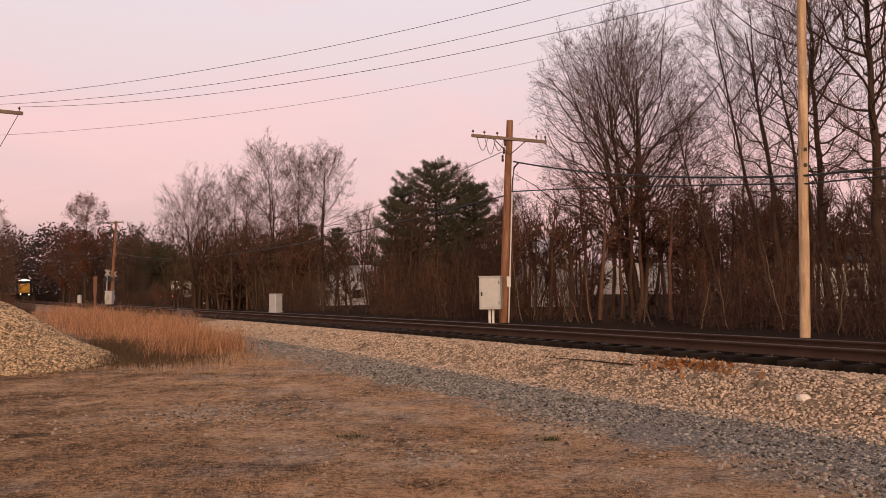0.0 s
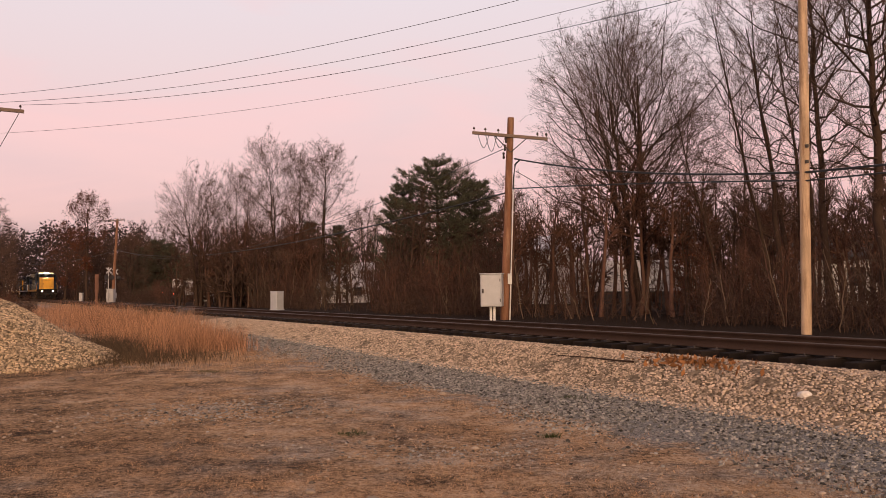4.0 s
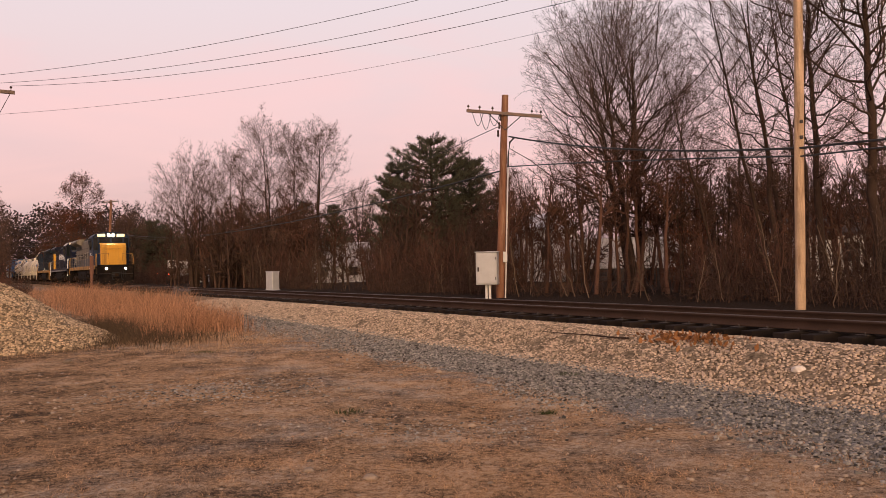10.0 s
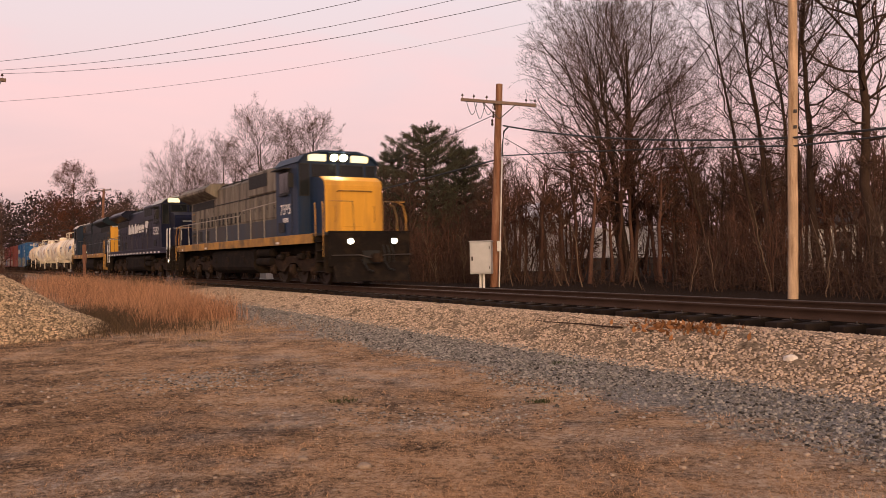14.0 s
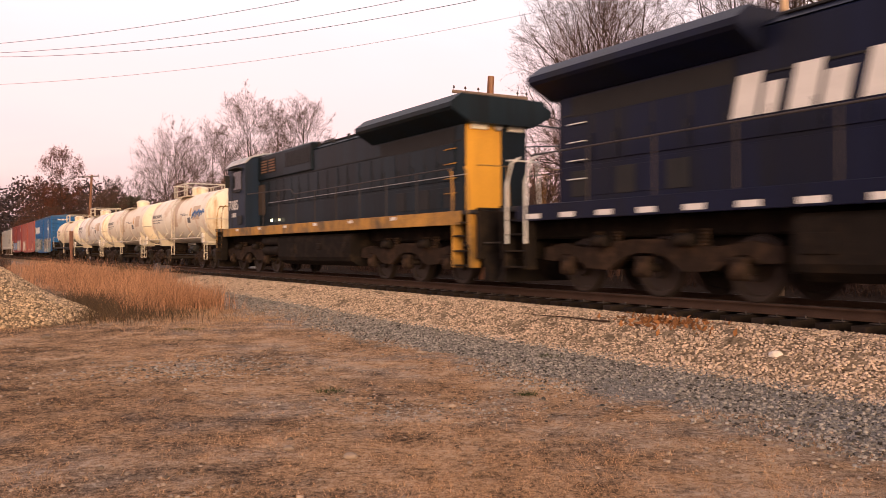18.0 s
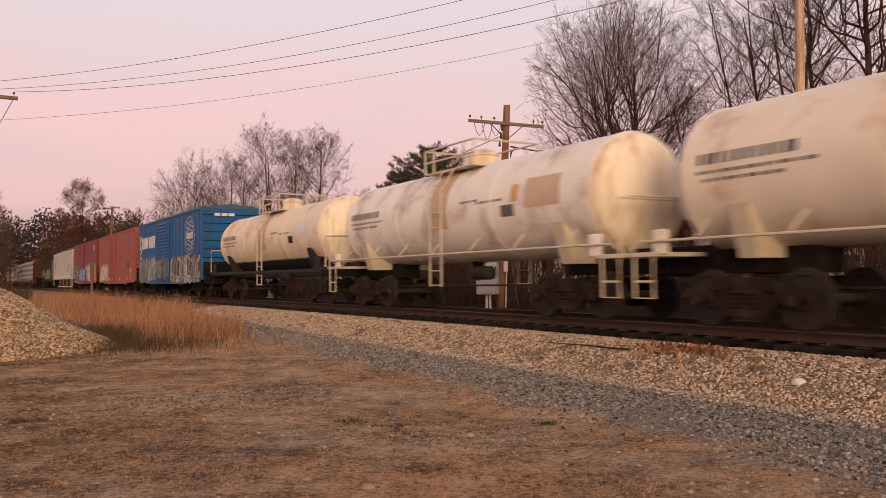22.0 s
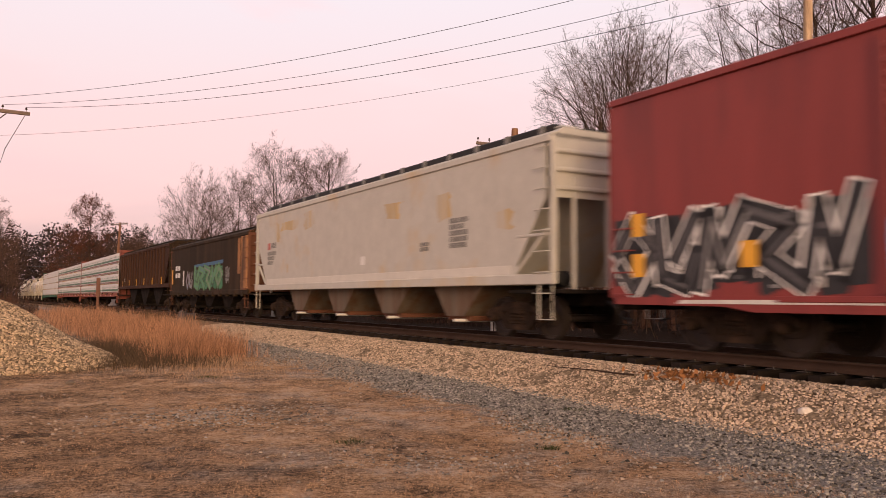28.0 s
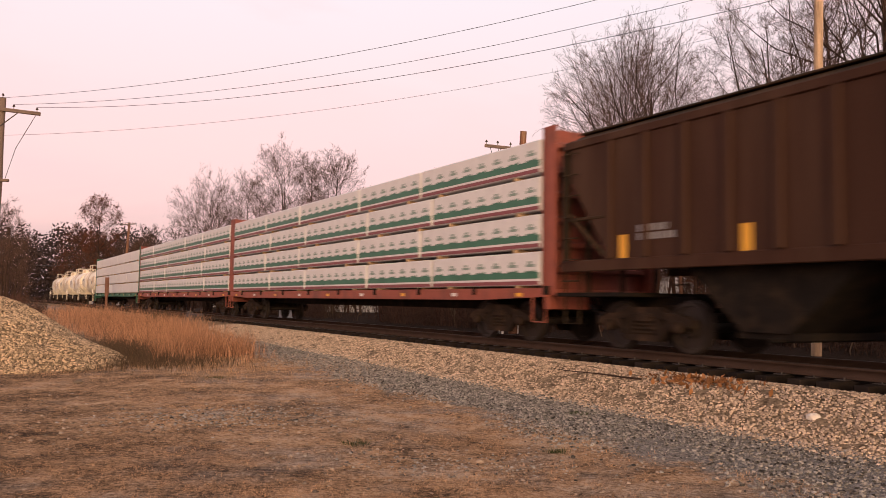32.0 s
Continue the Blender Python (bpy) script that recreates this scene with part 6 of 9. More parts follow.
def bars(car, x, z, w, h, rows, y, material, seed=0, name="lettering"):
    """Writing too small to read: rows of dashes."""
    r = np.random.RandomState(seed)
    m = Mesher()
    rh = h / (rows * 1.6)
    for k in range(rows):
        u = 0.0
        ww = w * r.uniform(0.6, 1.0)
        while u < ww:
            l = min(r.uniform(0.35, 0.9) * rh * 1.4, ww - u + 0.01)
            a, b = (y - 0.004, y - 0.0005) if y < 0 else (y + 0.0005, y + 0.004)
            m.box(x + u, x + u + l, a, b, z + h - (k + 0.8) * rh * 1.6, z + h - k * rh * 1.6)
            u += l + rh * r.uniform(0.25, 0.5)
    return part(name, m, material, car)


def word(car, text, x, z, size, y, material, shear=0.0, name="road_number", wide=1.0):
    c = bpy.data.curves.new("word", "FONT")
    c.body, c.size, c.shear, c.extrude, c.align_x = text, size, shear, 0.002, "CENTER"
    c.offset = 0.004 * size / 0.4
    tmp = bpy.data.objects.new("word", c)
    me = bpy.data.meshes.new_from_object(tmp)
    bpy.data.objects.remove(tmp)
    me.materials.clear()
    me.materials.append(material)
    return part(name, me, None, car, m=Matrix.Translation((x, y - 0.004 if y < 0 else y + 0.004, z)) @ pose(0, 0, 0, 90, 0, 0 if y < 0 else 180) @ Matrix.Diagonal((wide, 1, 1, 1)))


def blob(cx, cz, w, h, r, n=9, rough=0.3):
    """An uneven closed outline, as of a sprayed letter."""
    out = []
    for k in range(n):
        c, s = math.cos(6.283 * k / n + 0.3), math.sin(6.283 * k / n + 0.3)
        c, s = math.copysign(abs(c) ** 0.35, c), math.copysign(abs(s) ** 0.35, s)
        out.append((cx + w / 2 * c * r.uniform(1 - rough, 1 + rough * 0.4), cz + h / 2 * s * r.uniform(1 - rough * 0.7, 1 + rough * 0.3)))
    return out


SPRAY = [[[(0.0, 0.1), (0.28, 0.95), (0.5, 0.3), (0.95, 1.0)]], [[(0.1, 0.95), (0.15, 0.2), (0.7, 0.05), (0.95, 0.5)], [(0.5, 0.45), (0.9, 0.95)]],
         [[(0.0, 0.5), (0.4, 1.0), (0.95, 0.6), (0.45, 0.05), (0.1, 0.35)]], [[(0.1, 0.0), (0.3, 0.7), (0.95, 0.95)], [(0.3, 0.1), (0.95, 0.25)]],
         [[(0.0, 0.95), (0.9, 0.8), (0.3, 0.45), (0.95, 0.05)]], [[(0.15, 0.0), (0.12, 0.95)], [(0.4, 0.05), (0.6, 0.95), (0.92, 0.1)]]]


def graffiti(car, x0, x1, z0, z1, y, colours, seed, cell=0.75, outline=None, ground=None, body=None):
    """Sprayed shapes as thin sheets of paint: a ragged ground, thick rimmed strokes, thin highlights, flecks and drips."""
    r = np.random.RandomState(seed)
    layers = {}

    def lay(level, c, poly):
        layers.setdefault((level, c), Mesher()).prism(poly, y - 0.0015 * level - 0.0013, y - 0.0015 * level)

    def stroke(level, c, pts, w):
        for (ax, az), (bx, bz) in zip(pts[:-1], pts[1:]):
            d = math.hypot(bx - ax, bz - az) + 1e-6
            ux, uz = (bx - ax) / d, (bz - az) / d
            a, b = w * 0.5 * r.uniform(0.8, 1.15), w * 0.5 * r.uniform(0.8, 1.15)
            e = w * 0.38
            lay(level, c, [(ax - ux * e - uz * a, az - uz * e + ux * a), (bx + ux * e - uz * b, bz + uz * e + ux * b), (bx + ux * e + uz * b, bz + uz * e - ux * b), (ax - ux * e + uz * a, az - uz * e - ux * a)])

    n = max(1, int((x1 - x0) / cell))
    step = (x1 - x0) / n
    high = z1 - z0
    if ground:
        for k in range(n * 3):
            lay(0, ground, blob(x0 + (k + 0.5) * step / 3, (z0 + z1) / 2 + r.uniform(-0.07, 0.07) * high, step * 0.62, high * r.uniform(0.75, 1.08), r, 9, 0.25))
    for k in range(n):
        form = SPRAY[r.randint(len(SPRAY))]
        cx, h, lean = x0 + k * step, high * r.uniform(0.8, 0.98), r.uniform(-0.15, 0.2)
        base = z0 + (high - h) * r.uniform(0.2, 0.8)
        w = min(step, high) * r.uniform(0.24, 0.34)
        c = body or colours[r.randint(len(colours))]
        c2, c3 = colours[r.randint(len(colours))], colours[r.randint(len(colours))]
        for line_ in form:
            pts = [(cx + (u * 1.04 + lean * (v - 0.5)) * step + r.uniform(-0.04, 0.04) * step, base + v * h + r.uniform(-0.04, 0.04) * h) for u, v in line_]
            if outline:
                stroke(1, outline, pts, w * 1.34)
            stroke(2, c, pts, w)
            half = [(px + w * 0.16, pz - w * 0.12) for px, pz in pts]
            stroke(3, c2, half, w * 0.22)
            if r.rand() < 0.6:
                stroke(4, c3, [(px - w * 0.24, pz + w * 0.2) for px, pz in pts[:2]], w * 0.13)
        for _ in range(3):
            lay(4, colours[r.randint(len(colours))], blob(cx + r.uniform(0.0, 1.0) * step, base + r.uniform(0.0, 1.0) * h, step * r.uniform(0.06, 0.2), h * r.uniform(0.04, 0.14), r, 7, 0.4))
        dx = cx + r.uniform(0.1, 0.9) * step
        lay(2, c, [(dx, base + 0.1 * h), (dx + 0.014, base + 0.1 * h), (dx + 0.010, base - 0.08 * h), (dx + 0.002, base - 0.08 * h)])
    for (lv, c), m in sorted(layers.items(), key=lambda q: (q[0][0], q[0][1].name)):
        tagged(part("graffiti", m, c, car, "sprayed graffiti paint"), kind="stuff")


def finish(car, front, rear, truck_in=2.2, gear=True):
    """Couplers, trucks and a place in the train."""
    half = (front - rear) / 2
    if gear:
        truck(car, half - truck_in)
        truck(car, -half + truck_in)
        couplers(car, half)
    TRAIN.append((car, (front + rear) / 2, half - truck_in))

# ---- locomotives ----
M_NAVY = mat("navy_blue_paint", (0.0055, 0.0080, 0.026), 0.38, var=0.3, dirt=(0.008, 0.009, 0.014), dirt_amount=0.4, streak=True, spec=0.14)
M_LBLUE = mat("worn_blue_paint", (0.0105, 0.027, 0.066), 0.5, var=0.3, dirt=(0.03, 0.032, 0.04), dirt_amount=0.35, streak=True, spec=0.2)
M_LGREY = mat("grimy_grey_paint", (0.20, 0.172, 0.128), 0.65, var=0.3, dirt=(0.06, 0.045, 0.033), dirt_amount=0.62, streak=True, dirt_scale=2.2)
M_SLATE = mat("sooty_slate_blue_paint", (0.0085, 0.0165, 0.0235), 0.42, var=0.35, dirt=(0.007, 0.0085, 0.0095), dirt_amount=0.5, streak=True, spec=0.12)
M_YELLOW = mat("chrome_yellow_paint", (0.63, 0.315, 0.028), 0.5, var=0.16, dirt=(0.28, 0.14, 0.03), dirt_amount=0.38, streak=True)
M_OLDYELLOW = mat("faded_yellow_stripe", (0.40, 0.205, 0.035), 0.6, var=0.35, dirt=(0.12, 0.075, 0.03), dirt_amount=0.55)
M_SILVER = mat("silver_roof_paint", (0.42, 0.40, 0.40), 0.5, var=0.15, dirt=(0.2, 0.18, 0.17), dirt_amount=0.3)
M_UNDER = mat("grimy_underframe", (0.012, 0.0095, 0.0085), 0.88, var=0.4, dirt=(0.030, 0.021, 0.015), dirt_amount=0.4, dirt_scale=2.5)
M_SCREEN = mat("black_radiator_screen", (0.012, 0.011, 0.012), 0.8, fine=120, bump=0.6)
M_PANE = mat("dark_cab_glass", (0.010, 0.012, 0.014), 0.08, bump=0, var=0.05, spec=0.25)
M_WHITERAIL = mat("white_handrail_paint", (0.70, 0.69, 0.68), 0.5, var=0.1)
M_BOARD = mat("lit_number_board", (1.0, 0.86, 0.55), 0.4, var=0, bump=0, emit=0.9)
M_BOARD2 = mat("pale_number_board", (0.80, 0.76, 0.66), 0.4, var=0.05, bump=0)
M_HEAD = mat("lit_headlight", (1.0, 0.80, 0.42), 0.3, var=0, bump=0, emit=150.0)
M_DITCH = mat("lit_ditch_light", (1.0, 0.84, 0.52), 0.3, var=0, bump=0, emit=30.0)
M_DIM = mat("unlit_headlight_glass", (0.35, 0.33, 0.30), 0.1, var=0.05, bump=0)
M_STEP = mat("lit_step_light", (1.0, 0.9, 0.6), 0.3, var=0, bump=0, emit=3.0)

loco_wheel = Mesher().lathe([(-0.07, 0.09), (-0.07, 0.17), (-0.03, 0.2), (-0.02, 0.40), (-0.068, 0.42), (-0.068, 0.545), (-0.04, 0.545), (-0.03, 0.51), (0.068, 0.505), (0.068, 0.42), (0.02, 0.40), (0.02, 0.2),
                            (0.1, 0.17), (0.1, 0.09)], "y", (0, 0, 0), 28).mesh("wheel", M_WHEEL, True)


def loco_side_frame(y):
    m = Mesher()
    top = [(-2.75, 0.62), (-2.75, 0.86), (-2.2, 0.95), (-1.55, 0.86), (-0.95, 0.92), (-0.35, 1.0), (0.35, 1.0), (0.95, 0.92), (1.55, 0.86), (2.2, 0.95), (2.75, 0.86), (2.75, 0.62)]
    low = [(2.35, 0.60), (2.15, 0.74), (1.9, 0.72), (1.5, 0.48), (0.9, 0.45), (0.45, 0.70), (0.2, 0.76), (-0.2, 0.76), (-0.45, 0.70), (-0.9, 0.45), (-1.5, 0.48), (-1.9, 0.72), (-2.15, 0.74), (-2.35, 0.60)]
    m.prism(top + low, y - 0.09, y + 0.09)
    return m


loco_frame_mesh = {y: loco_side_frame(y).mesh("side_frame", M_TRUCK) for y in (-1.1, 1.1)}
loco_bolster = Mesher().box(-2.5, 2.5, -0.5, 0.5, 0.62, 1.15, 0.05).mesh("bolster", M_UNDER)
box_mesh = Mesher().box(-0.17, 0.17, -0.08, 0.08, -0.17, 0.2, 0.04).lathe([(-0.12, 0.09), (-0.08, 0.13), (0.0, 0.14)], "y", (0, 0, 0), 14).mesh("axle_box", M_TRUCK)
coil_mesh = Mesher().lathe([(0.03 * k, 0.10 if k % 2 else 0.08) for k in range(11)], "z", (0, 0, 0), 12).mesh("coil_spring", M_TRUCK, True)
brake_mesh = Mesher().lathe([(-0.25, 0.05), (-0.22, 0.11), (0.15, 0.11), (0.2, 0.04)], "x", (0, 0, 0), 12).mesh("brake_cylinder", M_UNDER, True)


def loco_truck(car, x):
    t = part("truck", loco_bolster, None, car, m=pose(x, 0, 0))
    for y in (-1.1, 1.1):
        part("side_frame", loco_frame_mesh[y], None, t)
        for ax in (-2.0, 0.0, 2.0):
            part("axle_box", box_mesh, None, t, m=pose(ax, y + (-0.1 if y < 0 else 0.1), 0.51, 0, 0, 0 if y < 0 else 180))
        for sx in (-1.25, -0.75, 0.75, 1.25):
            part("coil_spring", coil_mesh, None, t, m=pose(sx, y, 0.86))
        for sx in (-1.0, 1.0):
            part("brake_cylinder", brake_mesh, None, t, m=pose(sx, y + (-0.17 if y < 0 else 0.17), 0.98))
    for ax in (-2.0, 0.0, 2.0):
        part("axle", axle_mesh, None, t, m=pose(ax, 0, 0.51))
        for y, turn in ((-0.76, 180), (0.76, 0)):
            part("wheel", loco_wheel, None, t, m=pose(ax, y, 0.51, 0, 0, turn))


def locomotive(label, front, rear, cab_first, hood, hood_low, cab_paint, nose, stripe, rails, roof, end_paint, lit, seed, cab_roof, porch=0.0, vents=None, rail_paint=None):
    """A six-axle diesel with a cab and low nose at its +x end; turned about when the cab trails."""
    car = thing("locomotive", label, "locomotive", "locomotives of the train")
    H = (front - rear) / 2
    body = car
    f = 1 if cab_first else -1

    ahead = 0.0

    def X(x):
        return f * (x + ahead)

    def box(name, x0, x1, y0, y1, z0, z1, c, material, parent=None, label=""):
        a, b = sorted((X(x0), X(x1)))
        return part(name, Mesher().box(a, b, y0, y1, z0, z1, c), material, parent or body, label)

    def poly_x(name, poly, x0, x1, material, parent=None):
        a, b = sorted((X(x0), X(x1)))
        return part(name, Mesher().prism(poly, a, b, "x"), material, parent or body)

    # frame and walkway
    box("underframe", -H + 0.5, H - 0.5, -0.75, 0.75, 1.05, 1.45, 0.04, M_UNDER)
    box("walkway", -H + 0.35, H - 0.35, -1.50, 1.50, 1.62, 1.72, 0.02, M_BLACK)
    for y in (-1.51, 1.47):
        box("side_sill", -H + 0.9, H - 1.5, y, y + 0.04, 1.40, 1.72, 0.01, stripe)
    # fuel tank with rounded flanks
    tank = [(-1.34, 0.50), (-1.40, 0.62), (-1.40, 1.22), (-1.28, 1.32), (1.28, 1.32), (1.40, 1.22), (1.40, 0.62), (1.34, 0.50), (1.1, 0.36), (-1.1, 0.36)]
    poly_x("fuel_tank", tank, -3.3, 2.6, M_UNDER)
    for k, (x, z) in enumerate(((3.4, 1.16), (3.4, 0.82))):
        for y in (-1.22, 1.22):
            a, b = sorted((X(x - 0.7), X(x + 1.0)))
            part("air_reservoir", Mesher().lathe([(a, 0.05), (a + 0.08, 0.16), (b - 0.08, 0.16), (b, 0.05)], "x", (0, y, z), 14), M_UNDER, body, smooth=True)
    # long hood with doors
    cab_at = H - 9.65 - porch
    box("long_hood", -H + 1.6, 5.3 + cab_at, -0.92, 0.92, 1.72, 4.22, 0.06, hood)
    for y in (-0.935, 0.92):
        box("hood_skirt", -H + 1.65, 5.25 + cab_at, y, y + 0.015, 1.73, 2.45, 0.004, hood_low)
    rr = np.random.RandomState(seed)
    x = -H + 2.0
    while x < 4.6 + cab_at:
        w = rr.uniform(0.62, 0.86)
        for y in (-0.95, 0.936):
            d = box("hood_door", x, x + w - 0.06, y, y + 0.016, 2.52, 3.42, 0.005, hood)
            hx = X(x + w - 0.16)
            part("latch", Mesher().box(hx - 0.02, hx + 0.02, y - 0.012 if y < 0 else y + 0.016, y if y < 0 else y + 0.03, 2.85, 3.0), M_BLACK, d)
        x += w
    for y in (-0.952, 0.937):
        for k in range(5):
            box("louvre_door", -H + 2.0 + 0.62 * k, -H + 2.5 + 0.62 * k, y, y + 0.016, 1.86, 2.36, 0.005, M_BLACK if k % 2 == 0 else hood_low)
    # roof ridge, fans, stack
    poly_x("hood_roof", [(-0.92, 4.20), (-0.70, 4.34), (0.70, 4.34), (0.92, 4.20)], -4.6, 5.3 + cab_at, roof)
    for x in (-3.0, -1.4):
        part("roof_hatch", Mesher().box(X(x) - 0.5, X(x) + 0.5, -0.55, 0.55, 4.33, 4.42, 0.03), roof, body)
    part("exhaust_stack", Mesher().box(X(0.6) - 0.28, X(0.6) + 0.28, -0.42, 0.42, 4.32, 4.56, 0.03), M_BLACK, body)
    # equipment cabin behind the cab with intake screens
    box("intake_cabin", H - 9.7, 5.3 + cab_at, -0.99, 0.99, 3.50, 4.46, 0.05, hood)
    for y in (-1.005, 0.99):
        for k in range(2 if vents else 0):
            v_ = box("vent_louvre", cab_at + 3.35 + 0.85 * k, cab_at + 4.0 + 0.85 * k, y, y + 0.015, 3.74, 4.30, 0.004, M_SCREEN)
            for q in range(5):
                box("slat", cab_at + 3.38 + 0.85 * k, cab_at + 3.97 + 0.85 * k, y - 0.018 if y < 0 else y + 0.016, y - 0.001 if y < 0 else y + 0.032, 3.78 + 0.10 * q, 3.83 + 0.10 * q, 0, vents, v_)
        box("intake_screen", H - 9.55, H - 7.3, y, y + 0.015, 3.80, 4.32, 0.004, M_SCREEN)
    # radiator wings
    wing = [(-0.95, 3.84), (-1.44, 4.10), (-1.50, 4.16), (-1.50, 4.27), (-1.20, 4.50), (1.20, 4.50), (1.50, 4.27), (1.50, 4.16), (1.44, 4.10), (0.95, 3.84)]
    poly_x("radiator_cabin", wing, -H + 1.3, -H + 6.4, roof if roof is not M_SILVER else hood)
    for y in (-0.945, 0.93):
        box("radiator_screen", -H + 2.0, -H + 5.9, y, y + 0.015, 3.05, 3.80, 0.004, M_SCREEN)
    for x in (-H + 2.6, -H + 4.6):
        part("radiator_fan", Mesher().lathe([(4.49, 0.62), (4.57, 0.62), (4.57, 0.55), (4.52, 0.5)], "z", (X(x), 0, 0), 20), M_BLACK, body)
    # end of the long hood
    box("hood_end", -H + 1.56, -H + 1.6, -0.90, 0.12, 1.75, 4.0, 0.01, end_paint)
    box("hood_end", -H + 1.56, -H + 1.6, 0.125, 0.90, 1.75, 4.0, 0.01, hood_low)
    box("end_number_board", -H + 1.50, -H + 1.555, -0.78, -0.30, 3.72, 3.96, 0.005, M_BOARD2)
    box("end_number_board", -H + 1.50, -H + 1.555, 0.30, 0.78, 3.72, 3.96, 0.005, M_BOARD2)
    a = X(-H + 1.48)
    part("rear_headlight", Mesher().lathe([(0, 0.12), (-0.06 * f, 0.11)], "x", (a + 0.06 * f, 0, 3.82), 14), M_DIM, body)
    # cab
    ahead = cab_at
    cab = [(-1.50, 1.72), (-1.50, 4.22), (-1.28, 4.44), (-0.7, 4.60), (0.7, 4.60), (1.28, 4.44), (1.50, 4.22), (1.50, 1.72)]
    poly_x("cab", cab, 5.3, 7.45, cab_paint)
    roofc = [(-1.55, 4.20), (-1.30, 4.47), (-0.7, 4.64), (0.7, 4.64), (1.30, 4.47), (1.55, 4.20), (1.50, 4.20), (1.27, 4.42), (0.68, 4.58), (-0.68, 4.58), (-1.27, 4.42), (-1.50, 4.20)]
    poly_x("cab_roof", roofc, 5.2, 7.62, cab_roof)
    for y in (-1.52, 1.50):
        w = box("cab_window", 5.65, 6.75, y, y + 0.02, 3.18, 4.0, 0.005, M_BLACK)
        box("pane", 5.72, 6.2, y - 0.006 if y < 0 else y + 0.02, y if y < 0 else y + 0.026, 3.24, 3.94, 0, M_PANE, w)
        box("pane", 6.24, 6.68, y - 0.006 if y < 0 else y + 0.02, y if y < 0 else y + 0.026, 3.24, 3.94, 0, M_PANE, w)
        part("sunshade", Mesher().prism([(X(5.6), 4.02), (X(6.85), 4.02), (X(6.85), 4.06), (X(5.6), 4.06)], y - 0.28 if y < 0 else y, y if y < 0 else y + 0.3), M_BLACK, body)
    for y0, y1 in ((-1.45, -1.07), (-0.98, -0.06), (0.06, 0.98), (1.07, 1.45)):
        low = 3.72 if abs(y0 + y1) < 2 else 3.05
        w = box("windshield", 7.45, 7.47, y0, y1, low, 4.18, 0.005, M_BLACK)
        box("pane", 7.471, 7.477, y0 + 0.04, y1 - 0.04, low + 0.04, 4.14, 0, M_PANE, w)
    box("number_board", 7.46, 7.56, -1.12, -0.48, 4.26, 4.50, 0.01, M_BOARD if lit else M_BOARD2)
    box("number_board", 7.46, 7.56, 0.48, 1.12, 4.26, 4.50, 0.01, M_BOARD if lit else M_BOARD2)
    hb = box("headlight_box", 7.46, 7.54, -0.36, 0.36, 4.26, 4.54, 0.02, M_BLACK)
    for y in (-0.17, 0.17):
        part("headlight", Mesher().lathe([(0.0, 0.115), (0.03 * f, 0.11)], "x", (X(7.545), y, 4.40), 16), M_HEAD if lit == 2 else M_BOARD2, hb)
    part("horn", Mesher().tube([(X(6.2), 0.5, 4.6), (X(6.2), 0.5, 4.75), (X(6.7), 0.5, 4.78)], [0.02, 0.03, 0.07], 8), M_IRON, body)
    # nose
    nose_cut = [(7.45, 1.72), (7.45, 3.70), (8.30, 3.62), (8.66, 3.45), (8.72, 3.30), (8.72, 1.72)]
    part("nose", Mesher().prism([(X(px), pz) for px, pz in nose_cut], -1.04, 1.04), cab_paint, body)
    part("nose_front", Mesher().prism([(X(px), pz) for px, pz in ((8.715, 1.76), (8.745, 1.76), (8.745, 3.32), (8.68, 3.49), (8.32, 3.655), (8.30, 3.625), (8.655, 3.455), (8.715, 3.30))], -1.05, 1.05), nose, body, "painted nose front")
    box("nose_door", 8.747, 8.76, -0.42, 0.38, 1.95, 3.15, 0.006, nose)
    handrail(body, [(X(8.74), -0.62, 3.12), (X(8.86), -0.62, 3.14), (X(8.86), 0.62, 3.14), (X(8.74), 0.62, 3.12)], rails)
    for y in (-0.72, 0.72):
        part("nose_grab", Mesher().tube([(X(8.75), y, 2.1), (X(8.82), y, 2.12), (X(8.82), y, 2.62), (X(8.75), y, 2.64)], 0.014, 5), rails, body)
    part("windshield_wiper", Mesher().tube([(X(7.49), -0.5, 4.16), (X(7.50), -0.3, 3.86)], 0.012, 4), M_BLACK, body)
    for y in (-1.53, 1.53):
        part("mirror", Mesher().box(min(X(7.1), X(7.14)), max(X(7.1), X(7.14)), min(y, y * 1.13), max(y, y * 1.13), 3.35, 3.85, 0.01), M_BLACK, body)
        part("armrest", Mesher().box(min(X(5.8), X(6.6)), max(X(5.8), X(6.6)), min(y, y * 1.05), max(y, y * 1.05), 3.12, 3.17, 0.01), M_BLACK, body)
        part("cab_louvre", Mesher().box(min(X(5.6), X(6.2)), max(X(5.6), X(6.2)), y - 0.008, y + 0.008, 1.85, 2.2, 0.004), M_BLACK, body)
    # pilot, plow, steps, ditch lights
    ahead = 0.0
    box("pilot", H - 0.35, H - 0.25, -1.45, 1.45, 0.62, 1.70, 0.02, M_UNDER)
    box("pilot", -H + 0.25, -H + 0.35, -1.45, 1.45, 0.62, 1.70, 0.02, M_UNDER)
    for e in (1, -1):
        xx = f * e * (H - 0.25)
        part("plow", Mesher().prism([(xx, 0.14), (xx + 0.26 * f * e, 0.14), (xx + 0.08 * f * e, 0.52), (xx, 0.75)], -1.32, 1.32), M_UNDER, body)
        part("coupler", coupler_mesh, None, body, m=pose(xx - 0.05 * f * e, 0, 0, 0, 0, 0 if f * e > 0 else 180))
        part("drawbar_pocket", Mesher().box(min(xx, xx + 0.06 * f * e), max(xx, xx + 0.06 * f * e), -0.3, 0.3, 0.70, 1.12, 0.02), M_BLACK, body)
